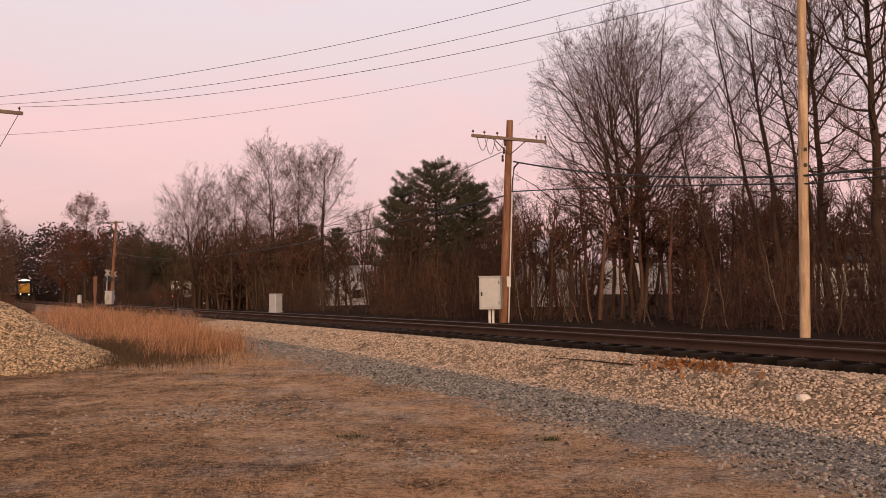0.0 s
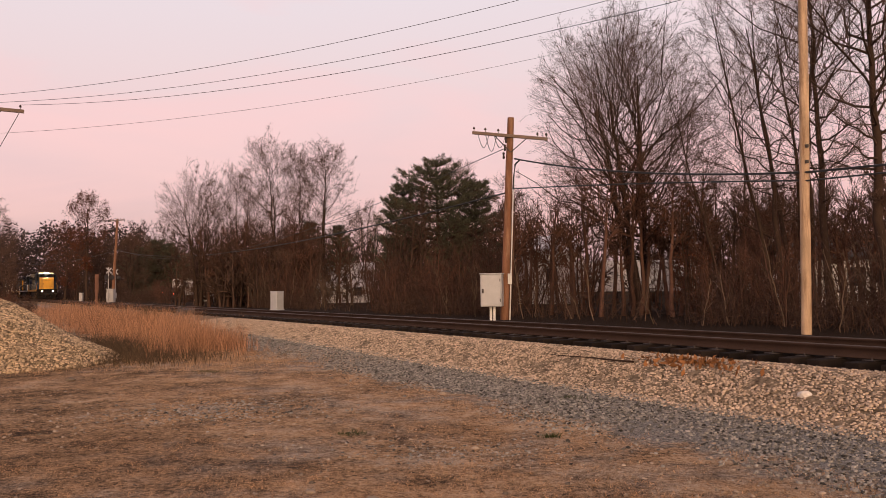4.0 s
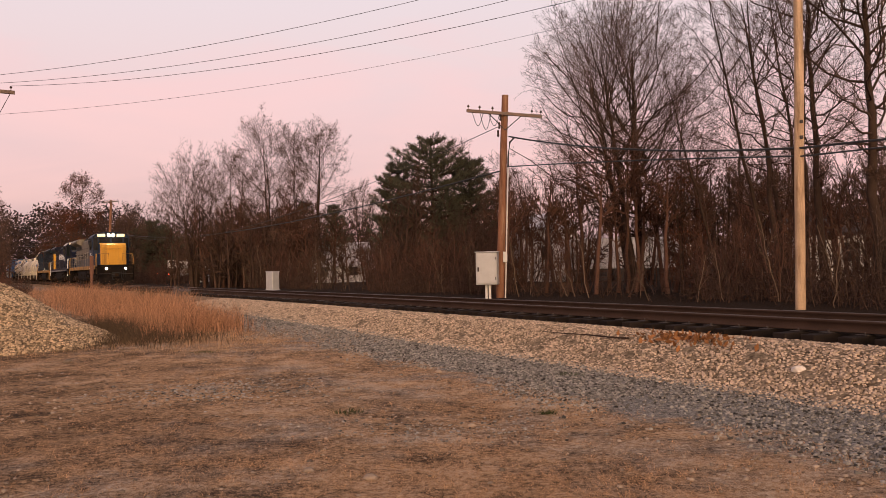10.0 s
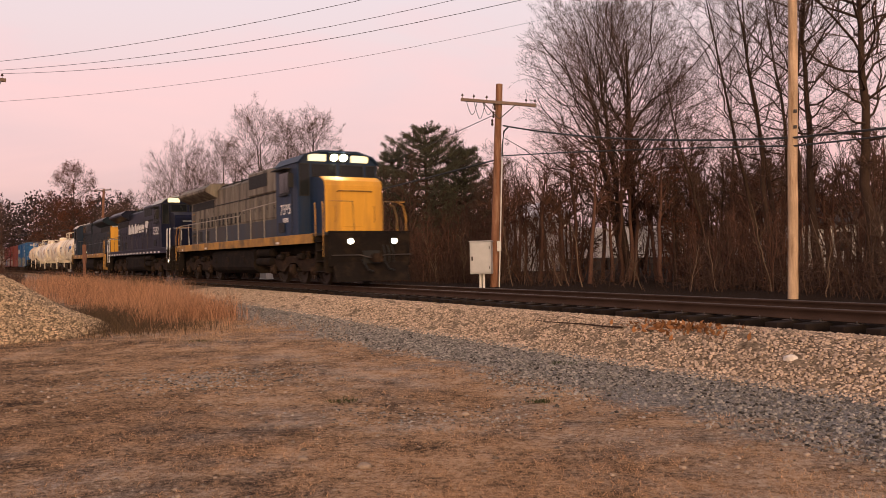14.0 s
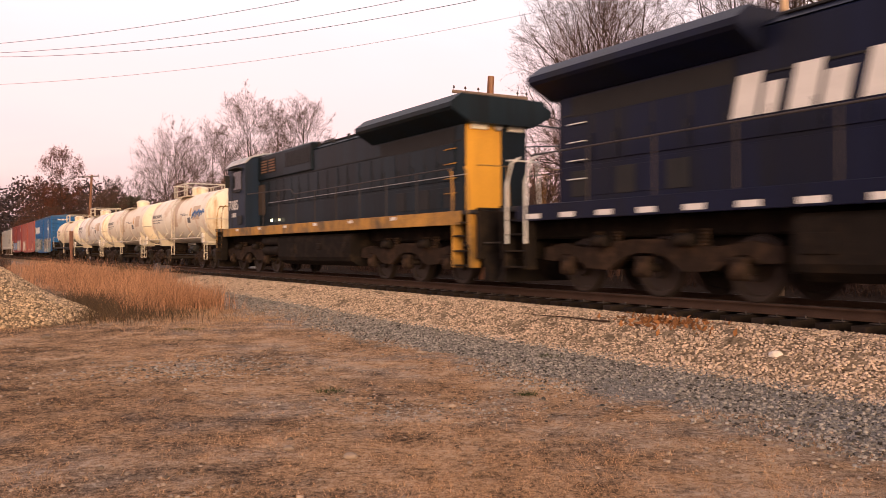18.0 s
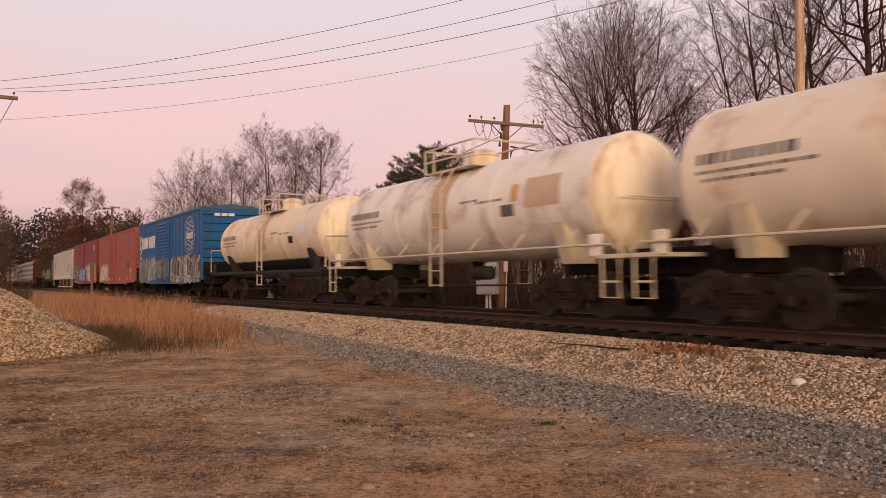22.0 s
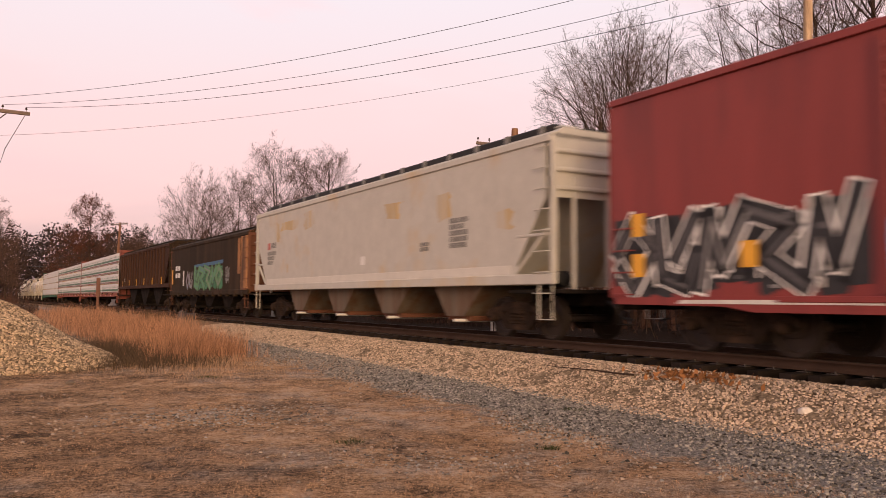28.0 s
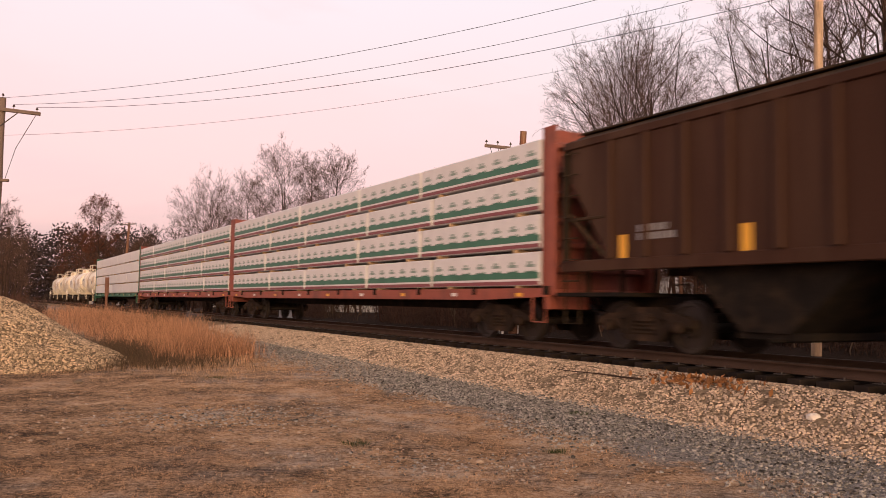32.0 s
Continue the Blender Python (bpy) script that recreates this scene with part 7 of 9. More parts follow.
        part("air_hose", hose_mesh, None, body, m=pose(xx, 0, 0, 0, 0, 0 if f * e > 0 else 180))
        part("air_hose", hose_mesh, None, body, m=pose(xx, 0.75, 0.02, 0, 0, 0 if f * e > 0 else 180))
        for y in (-0.78, 0.78):
            hood_ = part("ditch_light", Mesher().lathe([(-0.10 * f * e, 0.08), (0.03 * f * e, 0.12), (0.06 * f * e, 0.12)], "x", (xx + 0.10 * f * e, y, 1.42), 14), M_BLACK, body)
            part("lens", Mesher().lathe([(0.0, 0.09), (0.02 * f * e, 0.085)], "x", (xx + 0.155 * f * e, y, 1.42), 14), M_DITCH if (lit == 2 and e == 1) else M_DIM, hood_)
        for y in (-1.38, 1.38):
            sy = -1 if y < 0 else 1
            for k, z in enumerate((0.45, 0.78, 1.12, 1.42)):
                x0_, x1_ = sorted((xx - 0.30 * f * e, xx - 0.95 * f * e))
                part("step", Mesher().box(x0_, x1_, y - 0.13, y + 0.13, z, z + 0.04, 0.008), M_UNDER, body)
            part("step_panel", Mesher().box(min(xx - 0.95 * f * e, xx - 1.0 * f * e), max(xx - 0.95 * f * e, xx - 1.0 * f * e), y - 0.14, y + 0.14, 0.42, 1.62, 0.01), stripe if e == -1 and not cab_first else M_UNDER, body)
            part("step_panel", Mesher().box(min(xx - 0.25 * f * e, xx - 0.30 * f * e), max(xx - 0.25 * f * e, xx - 0.30 * f * e), y - 0.14, y + 0.14, 0.42, 1.62, 0.01), stripe if e == -1 and not cab_first else M_UNDER, body)
            for dx in (0.34, 0.98):
                handrail(body, [(xx - dx * f * e, y + 0.12 * sy, 0.95), (xx - dx * f * e, y + 0.12 * sy, 2.2), (xx - (dx + 0.12) * f * e, y + 0.08 * sy, 2.62), (xx - (dx + 0.3) * f * e, y + 0.02 * sy, 2.72)],
                         rails, 0.028 if rails is M_WHITERAIL else 0.022, "grab_rail")
        handrail(body, [(xx - 0.15 * f * e, -1.35, 2.72), (xx - 0.15 * f * e, -0.55, 2.72), (xx - 0.15 * f * e, -0.5, 1.75)], rails)
        handrail(body, [(xx - 0.15 * f * e, 1.35, 2.72), (xx - 0.15 * f * e, 0.55, 2.72), (xx - 0.15 * f * e, 0.5, 1.75)], rails)
    # walkway handrails and their posts
    for y in (-1.44, 1.44):
        handrail(body, [(X(-H + 1.3), y, 2.72), (X(1.0), y, 2.72), (X(1.3), y, 2.9), (X(5.2 + cab_at), y, 3.0)], rail_paint or M_IRON, 0.018)
        for k in range(9):
            px = -H + 1.4 + k * (H + 3.6) / 8.6
            part("stanchion", Mesher().tube([(X(px), y, 1.70), (X(px), y, 2.72 if px < 1.2 else 2.95)], 0.016, 5), rail_paint or M_IRON, body)
    # more fittings: uncoupling lever, sand boxes, grab irons, roof gear, hood seams
    for e in (1, -1):
        xx = f * e * (H - 0.25)
        part("uncoupling_lever", Mesher().tube([(xx + 0.14 * f * e, -1.40, 0.98), (xx + 0.14 * f * e, -0.45, 0.98), (xx + 0.24 * f * e, -0.2, 0.90), (xx + 0.24 * f * e, 0.2, 0.90), (xx + 0.14 * f * e, 0.45, 0.98), (xx + 0.14 * f * e, 1.40, 0.98)], 0.02, 6), M_IRON, body)
        for k in range(3):
            part("multiple_unit_hose", Mesher().tube([(xx + 0.02 * f * e, 0.42 + 0.16 * k, 1.30), (xx + 0.16 * f * e, 0.43 + 0.16 * k, 1.05), (xx + 0.12 * f * e, 0.44 + 0.16 * k, 0.72)], 0.022, 6), M_BLACK, body)
        part("walkway_edge", Mesher().box(min(xx, xx - 0.06 * f * e), max(xx, xx - 0.06 * f * e), -1.47, 1.47, 1.705, 1.76, 0.01), M_UNDER, body)
    for y in (-0.99, 0.99):
        for k in range(4):
            z = 2.2 + 0.36 * k
            part("grab_iron", Mesher().tube([(X(-H + 1.95), y * 0.96, z), (X(-H + 1.95), y, z), (X(-H + 2.4), y, z), (X(-H + 2.4), y * 0.96, z)], 0.014, 5), rails, body)
    part("antenna_dome", Mesher().lathe([(0.0, 0.16), (0.06, 0.15), (0.10, 0.08), (0.11, 0.02)], "z", (X(6.0 + cab_at), -0.4, 4.62), 14), M_SILVER, body, smooth=True)
    part("roof_conduit", Mesher().tube([(X(-H + 6.6), -0.72, 4.36), (X(4.6 + cab_at), -0.72, 4.36)], 0.03, 6), M_BLACK, body)
    for k in range(4):
        lx = X(-1.9 + 1.15 * k)
        part("lift_lug", Mesher().box(lx - 0.06, lx + 0.06, -0.80, -0.74, 4.27, 4.44, 0.01), M_BLACK, body)
    for y in (-0.938, 0.938):
        part("hood_seam", Mesher().box(min(X(-H + 1.7), X(5.2 + cab_at)), max(X(-H + 1.7), X(5.2 + cab_at)), y - 0.006, y + 0.006, 3.46, 3.49), M_BLACK, body)
    for y in (-1.515, 1.515):
        part("cab_door_seam", Mesher().box(min(X(6.9 + cab_at), X(6.93 + cab_at)), max(X(6.9 + cab_at), X(6.93 + cab_at)), y - 0.004, y + 0.004, 1.76, 4.1), M_BLACK, body)
    for k, (x, w) in enumerate(((-2.9, 0.5), (-1.0, 0.35), (1.2, 0.45))):
        part("tank_fitting", Mesher().box(X(x) - w / 2, X(x) + w / 2, -1.43, -1.39, 0.75 + 0.1 * (k % 2), 1.05, 0.01), M_UNDER, body)
    loco_truck(car, X(6.35))
    loco_truck(car, X(-6.35))
    TRAIN.append((car, (front + rear) / 2, 6.35))
    return car, H


l1, H1 = locomotive("leading grey and blue diesel locomotive with yellow nose and lit headlights", 120.1, 99.2, True, M_LGREY, mat("grimy_dull_blue_paint", (0.032, 0.040, 0.055), 0.6, var=0.3, dirt=(0.05, 0.04, 0.032), dirt_amount=0.5, streak=True), M_LBLUE, M_YELLOW, M_OLDYELLOW, M_OLDYELLOW, M_LGREY, M_LGREY, 2, 201, M_LBLUE, 0.55, rail_paint=mat("grey_rail_paint", (0.30, 0.27, 0.23), 0.6, var=0.2))
word(l1, "7595", 6.5, 2.48, 0.50, -1.50, M_WHITETAG, wide=1.05)
bars(l1, 6.25, 2.15, 0.6, 0.2, 1, -1.50, M_WHITETAG, 3)
for k in range(11):
    part("louvre_slot", Mesher().box(-H1 + 3.6 + 0.62 * k, -H1 + 3.84 + 0.62 * k, -0.968, -0.951, 2.52, 2.98, 0.004), M_SCREEN, l1)
for x in (5.5, -4.2, -8.6):
    tag(l1, x, x + 0.3, 1.44, 1.52, -1.51, M_WHITETAG, "reflector")

l2, H2 = locomotive("navy blue diesel locomotive with white end handrails", 99.0, 77.9, True, M_NAVY, M_NAVY, M_NAVY, M_NAVY, M_NAVY, M_WHITERAIL, M_NAVY, M_NAVY, 1, 202, M_SILVER, 0.35)
word(l2, "7552", 6.55, 2.5, 0.62, -1.50, M_WHITETAG, shear=0.12, wide=1.2)
# name in plain white slanting shapes
x = -4.7
nm = np.random.RandomState(5)
for w, h in ((0.5, 0.5), (0.32, 0.36), (0.1, 0), (0.5, 0.5), (0.45, 0.36), (0.1, 0), (0.5, 0.5), (0.32, 0.36), (0.14, 0.4), (0.28, 0.44), (0.55, 0.36), (0.34, 0.36), (0.34, 0.40), (0.3, 0.36)):
    if h:
        part("name_shape", Mesher().prism([(x, 2.86), (x + w * 0.9, 2.86), (x + w * 0.9 + h * 0.3, 2.86 + h * 1.3), (x + h * 0.3, 2.86 + h * 1.3)], -0.962, -0.955), M_WHITETAG, l2)
    x += w + 0.03
part("emblem", Mesher().prism([(0.75, 3.15), (1.05, 3.5), (1.55, 3.58), (1.95, 3.4), (1.7, 3.2), (1.5, 2.92), (1.25, 2.75), (1.2, 3.05), (0.95, 3.2)], -0.964, -0.956), M_WHITETAG, l2, "white plain emblem")
for k in range(17):
    x = -H2 + 1.3 + k * 1.02
    tag(l2, x, x + 0.42, 1.44, 1.54, -1.51, M_WHITETAG, "reflector")
tag(l2, 7.05, 7.5, 3.35, 3.62, -1.506, mat("red_white_decal", (0.5, 0.2, 0.22), 0.5), "decal")
bars(l2, 4.2, 2.0, 0.9, 0.34, 2, -0.955, M_WHITETAG, 4)
part("step_light", Mesher().lathe([(-0.02, 0.07), (0.0, 0.06)], "y", (H2 - 0.75, -1.53, 0.95), 10), M_STEP, l2)

M_CABBLUE = mat("dull_dark_blue_paint", (0.009, 0.019, 0.040), 0.5, var=0.3, dirt=(0.014, 0.015, 0.018), dirt_amount=0.4, streak=True, spec=0.2)
l3, H3 = locomotive("sooty slate locomotive with yellow stripe and yellow hood end, running backwards", 77.6, 57.1, False, M_SLATE, M_SLATE, M_CABBLUE, M_CABBLUE, M_OLDYELLOW, M_OLDYELLOW, M_SLATE, M_YELLOW, 0, 203, M_SILVER, vents=mat("rusty_brown_louvre", (0.17, 0.09, 0.048), 0.7, var=0.3))
word(l3, "7885", -7.35, 2.45, 0.55, -1.50, M_WHITETAG, wide=1.1)
bars(l3, -7.6, 2.12, 0.6, 0.2, 1, -1.50, M_WHITETAG, 6)
for k in range(2):
    part("step_light", Mesher().lathe([(-0.02, 0.07), (0.0, 0.06)], "y", (-4.3 + 0.75 * k, -1.0, 1.95), 10), M_STEP, l3)
part("brown_door", Mesher().box(-6.1, -5.2, -0.965, -0.945, 2.2, 3.35, 0.006), mat("brown_primer_door", (0.05, 0.033, 0.022), 0.7), l3, "brown primed hood door")
handrail(l3, [(-4.8, -0.97, 2.62), (1.0, -0.97, 2.62), (H3 - 1.4, -0.97, 2.62)], mat("pale_pipe", (0.3, 0.3, 0.32), 0.5), 0.012, "pipe")
for k in range(6):
    tag(l3, -7.0 + 2.6 * k, -6.7 + 2.6 * k, 1.60, 1.68, -1.512, M_WHITETAG, "reflector")

# ---- tank cars ----
def tank_paint(name, base, dirt, amount):
    return mat(name, base, 0.5, var=0.10, scale=1.4, dirt=dirt, dirt_amount=amount, dirt_scale=0.9, bump=0.04)


M_TANK_A = tank_paint("cream_tank_paint", (0.80, 0.735, 0.62), (0.52, 0.31, 0.15), 0.30)
M_TANK_B = tank_paint("buff_tank_paint", (0.76, 0.68, 0.56), (0.52, 0.33, 0.20), 0.25)
M_TANK_C = tank_paint("off_white_tank_paint", (0.80, 0.76, 0.70), (0.42, 0.28, 0.23), 0.35)
M_TANK_D = tank_paint("pale_yellow_tank_paint", (0.77, 0.66, 0.49), (0.5, 0.30, 0.18), 0.3)
M_PATCH = mat("repainted_patch", (0.55, 0.42, 0.30), 0.6, var=0.1)
M_ORANGEPATCH = mat("orange_primer_patch", (0.60, 0.34, 0.12), 0.6, var=0.2)
M_TANKRAIL = mat("cream_railing_paint", (0.55, 0.48, 0.37), 0.5, var=0.12)
# tank white with the warm glow on front ends put into its colour, plus stains
M_ENDCAP = mat("warm_white_tank_end", (0.80, 0.72, 0.56), 0.5, var=0.1, dirt=(0.46, 0.29, 0.14), dirt_amount=0.42, streak=True, dirt_scale=1.8)


def tank_car(label, front, rear, paint, end_paint, seed, platform=True, side_rail=True, black_sill=False, radius=1.24, mid=2.48):
    car = thing("tank_car", label, "tank car", "tank cars of the train")
    L = (front - rear) / 2
    r = np.random.RandomState(seed)
    B = L - 0.55
    prof = [(-B, 0.02)]
    for k in range(1, 9):
        a = math.pi / 2 * k / 8
        prof.append((-B + 0.62 * (1 - math.cos(a)), radius * math.sin(a)))
    body = prof[-1:] + [(B - 0.62, radius)]
    part("shell", Mesher().lathe(body, "x", (0, 0, mid), 48), paint, car, smooth=True)
    for e in (1, -1):
        # only the front end gets the paint coloured as lit by the glow
        end = [(e * -u, rr) for u, rr in prof]
        part("tank_end", Mesher().lathe(end, "x", (0, 0, mid), 48), end_paint if e == 1 else paint, car, smooth=True)
    for x in [-B + 0.62, -B * 0.38, B * 0.36, B - 0.62]:
        part("weld_band", Mesher().lathe([(x - 0.03, radius + 0.004), (x - 0.02, radius + 0.012), (x + 0.02, radius + 0.012), (x + 0.03, radius + 0.004)], "x", (0, 0, mid), 48), paint, car)
    # stained stripe of spilled cargo under the manway
    def ring_patch(x0, x1, a0, a1, material, name):
        m = Mesher()
        n = 10
        vs = []
        for x in (x0, x1):
            for k in range(n + 1):
                a = radians(a0 + (a1 - a0) * k / n)
                vs.append((x, -(radius + 0.005) * math.cos(a), mid + (radius + 0.005) * math.sin(a)))
        m.add(vs, [(k, k + 1, n + 2 + k, n + 1 + k) for k in range(n)])
        part(name, m, material, car)
    ring_patch(-0.55, 0.35, -20, 75, M_PATCH, "stain")
    ring_patch(B - 2.7, B - 1.5, -8, 22, M_WHITETAG if black_sill else M_PATCH, "patch")
    if not black_sill:
        ring_patch(B - 3.2, B - 2.95, 0, 18, M_ORANGEPATCH, "patch")
    # lettering that follows the shell
    for x0, w, a, n in ((-B + 0.9, 1.9, 6, 4), (-B + 0.9, 2.2, -1, 3), (-B + 1.0, 1.6, -7, 3), (B - 4.6, 1.0, 3, 3), (1.0, 0.8, 6, 3)):
        u = x0
        while u < x0 + w:
            l = r.uniform(0.08, 0.2)
            ring_patch(u, u + l, a, a + (8.5 if n == 4 else 2.6), M_GREYTAG, "lettering")
            u += l + 0.07
    ring_patch(B - 3.6, B - 3.1, -14, -2, M_BLACK if black_sill else M_GREYTAG, "placard")
    # manway, valve housing, platform
    part("manway", Mesher().lathe([(mid + radius - 0.05, 0.40), (mid + radius + 0.22, 0.40), (mid + radius + 0.24, 0.43), (mid + radius + 0.30, 0.42), (mid + radius + 0.40, 0.25), (mid + radius + 0.43, 0.05)], "z", (0.15, 0, 0), 20), end_paint, car, smooth=True)
    part("valve", Mesher().lathe([(mid + radius - 0.05, 0.14), (mid + radius + 0.2, 0.14), (mid + radius + 0.24, 0.06)], "z", (-0.75, 0.1, 0), 12), paint, car)
    top = mid + radius
    part("roof_walk", Mesher().box(-1.2, 1.2, -0.95, -0.45, top - 0.16, top - 0.12, 0.008), M_TANKRAIL, car)
    part("roof_walk", Mesher().box(-1.2, 1.2, 0.45, 0.95, top - 0.16, top - 0.12, 0.008), M_TANKRAIL, car)
    if platform:
        for y in (-0.95, 0.95):
            for z in (0.62, 0.30):
                handrail(car, [(-1.2, y, top - 0.14 + z), (1.2, y, top - 0.14 + z)], M_TANKRAIL, 0.026)
            for x in (-1.2, -0.75, 0.75, 1.2):
                handrail(car, [(x, y, top - 0.14), (x, y, top + 0.48)], M_TANKRAIL, 0.026, "rail_post")
        for x in (-1.2, 1.2):
            handrail(car, [(x, -0.95, top + 0.48), (x, 0.95, top + 0.48)], M_TANKRAIL, 0.026)
    for y, sg in ((-radius - 0.12, -1), (radius + 0.12, 1)):
        m = Mesher()
        for x in (-0.28, 0.28):
            m.tube([(x, y, 0.62), (x, y, mid + 0.5), (x, sg * 0.95, top - 0.14)], 0.022, 6)
        for k in range(9):
            z = 0.66 + 0.36 * k
            yy = y if z < mid + 0.5 else y + (sg * 0.95 - y) * (z - mid - 0.5) / (top - 0.14 - mid - 0.5)
            m.tube([(-0.28, yy, z), (0.28, yy, z)], 0.016, 5)
        part("ladder", m, M_TANKRAIL, car)
    # underframe
    sill = M_BLACK if black_sill else M_UNDER
    if black_sill:
        part("centre_sill", Mesher().box(-L, L, -0.35, 0.35, 0.95, 1.42, 0.02), sill, car)
        arc = [radians(-47 + 9.4 * k) for k in range(11)]
        low = [((radius + 0.01) * math.sin(q), mid - (radius + 0.01) * math.cos(q)) for q in arc] + [((radius + 0.07) * math.sin(q), mid - (radius + 0.07) * math.cos(q)) for q in arc[::-1]]
        part("tank_cradle", Mesher().prism(low, -B + 0.9, B - 0.9, "x"), sill, car)
        for y in (-1.4, 1.4):
            part("side_sill", Mesher().box(-L + 0.4, L - 0.4, y - 0.05, y + 0.05, 1.08, 1.2, 0.01), sill, car)
    else:
        for e in (1, -1):
            a, b = sorted((e * L, e * (L - 3.0)))
            part("stub_sill", Mesher().box(a, b, -0.32, 0.32, 0.86, 1.36, 0.02), sill, car)
    for e in (1, -1):
        x = e * (L - 2.2)
        part("saddle", Mesher().prism([(-0.95, 1.1), (0.95, 1.1), (1.20, 1.95), (1.06, 1.85), (0.8, 1.58), (0, 1.27), (-0.8, 1.58), (-1.06, 1.85), (-1.20, 1.95)], x - 0.18, x + 0.18, "x"), M_TANKRAIL if side_rail else sill, car)
        a, b = sorted((e * (L - 0.02), e * (L - 0.75)))
        part("end_platform", Mesher().box(a, b, -1.45, 1.45, 1.16, 1.24, 0.01), M_TANKRAIL if side_rail else sill, car)
        for y in (-1.42, 1.42):
            part("corner_steps", Mesher().tube([(e * (L - 0.15), y, 1.18), (e * (L - 0.15), y, 0.45), (e * (L - 0.6), y, 0.45), (e * (L - 0.6), y, 1.18)], 0.022, 6).box(min(e * (L - 0.15), e * (L - 0.6)), max(e * (L - 0.15), e * (L - 0.6)), y - 0.02, y + 0.02, 0.72, 0.76),
                 M_TANKRAIL if side_rail else sill, car)
            part("corner_plate", Mesher().box(min(e * (L - 0.62), e * (L - 0.95)), max(e * (L - 0.62), e * (L - 0.95)), y - 0.03, y + 0.03, 1.2, 1.62, 0.02), paint if side_rail else sill, car)
        handrail(car, [(e * (L - 0.12), -1.42, 1.22), (e * (L - 0.12), -1.42, 2.25), (e * (L - 0.12), 1.42, 2.25), (e * (L - 0.12), 1.42, 1.22)], M_TANKRAIL, 0.024, "end_rail")
    part("brake_wheel", Mesher().lathe([(0.0, 0.28), (0.03, 0.30), (0.06, 0.28), (0.03, 0.26)], "x", (L - 0.5, 0.7, 2.2), 18), M_TANKRAIL if side_rail else M_BLACK, car)
    if side_rail:
        for y in (-1.50, 1.50):
            handrail(car, [(-L + 0.35, y, 1.42), (L - 0.35, y, 1.42)], M_TANKRAIL, 0.024, "side_rail")
            for k in range(7):
                x = -L + 1.6 + k * (2 * L - 3.2) / 6
                part("rail_bracket", Mesher().tube([(x, y, 1.42), (x + 0.15, y * 0.86, 1.75)], 0.022, 5), M_TANKRAIL, car)
    part("brake_cylinder", Mesher().lathe([(-0.4, 0.06), (-0.36, 0.17), (0.3, 0.17), (0.34, 0.06)], "x", (0.9, -0.5, 0.95), 14), M_BLACK, car)
    part("brake_rod", Mesher().tube([(-L + 2.5, -0.4, 0.62), (L - 2.5, -0.4, 0.66)], 0.025, 5), M_BLACK, car)
    part("bottom_outlet", Mesher().lathe([(1.05, 0.10), (1.2, 0.16), (1.38, 0.2)], "z", (-0.1, 0, 0), 12), sill, car)
    finish(car, front, rear, 2.15)
    return car


t1 = tank_car("cream tank car with rust stains and white top railing", 56.1, 43.15, M_TANK_A, M_ENDCAP, 211)
tank_car("buff tank car with a plain top hatch and side rail", 43.05, 29.4, M_TANK_B, M_TANK_D, 212, platform=False)
tank_car("off-white tank car with a pale round end and top railing", 29.3, 15.6, M_TANK_C, M_ENDCAP, 213)
tank_car("pale yellow tank car on a black underframe", 15.5, 1.3, M_TANK_D, M_ENDCAP, 214, side_rail=False, black_sill=True)
for k in range(4):
    f0 = -180.3 - 14.0 * k
    tank_car("cream tank car with pale top railing near the rear", f0, f0 - 13.7, (M_TANK_A, M_TANK_C)[k % 2], M_ENDCAP, 215 + k)


# a blue scrawl on the leading tank
M_SCRAWL = mat("blue_spray_scrawl", (0.06, 0.14, 0.34), 0.6, var=0.2, bump=0)
for k, (x, a) in enumerate(((3.35, 2), (3.65, 6), (3.95, 3), (4.25, 7), (4.6, 4), (4.95, 6))):
    yy, zz = -1.252 * math.cos(radians(a)), 2.48 + 1.252 * math.sin(radians(a))
    part("scrawl", Mesher().tube([(x - 0.2, yy, zz - 0.14), (x, yy - 0.002, zz + 0.02), (x + 0.12, yy, zz + 0.12), (x + 0.26, yy - 0.002, zz - 0.05)], 0.028, 5), M_SCRAWL, t1)


# ---- boxcars ----
M_BLUE = mat("bright_blue_car_paint", (0.016, 0.108, 0.30), 0.5, var=0.18, dirt=(0.026, 0.075, 0.16), dirt_amount=0.38, streak=True, bump=0.05, spec=0.2)
M_BLUEROOF = mat("dull_blue_roof", (0.05, 0.10, 0.17), 0.6, var=0.2)
M_RED = mat("faded_red_car_paint", (0.31, 0.078, 0.058), 0.6, var=0.14, dirt=(0.22, 0.06, 0.045), dirt_amount=0.3, streak=True, bump=0.05)
M_MAROON = mat("deep_red_car_paint", (0.22, 0.036, 0.032), 0.55, var=0.14, dirt=(0.13, 0.026, 0.026), dirt_amount=0.3, streak=True, bump=0.05)


def paint_set(*cols):
    return [mat("spray_%d_%d_%d" % tuple(int(100 * q) for q in c), c, 0.6, var=0.22, bump=0) for c in cols]


SP_WHITE, SP_BLACK, SP_GREY, SP_PALE = paint_set((0.60, 0.57, 0.54), (0.025, 0.025, 0.028), (0.24, 0.23, 0.23), (0.50, 0.40, 0.28))
SP_BRIGHT, = paint_set((0.82, 0.80, 0.78))
SP_DUSK, SP_SMOKE = paint_set((0.17, 0.20, 0.19), (0.10, 0.095, 0.10))
SP_TEAL, SP_LTBLUE, SP_PURPLE, SP_SALMON, SP_YEL, SP_GREEN = paint_set((0.10, 0.22, 0.20), (0.10, 0.35, 0.60), (0.20, 0.12, 0.30), (0.50, 0.28, 0.22), (0.58, 0.36, 0.06), (0.045, 0.18, 0.09))


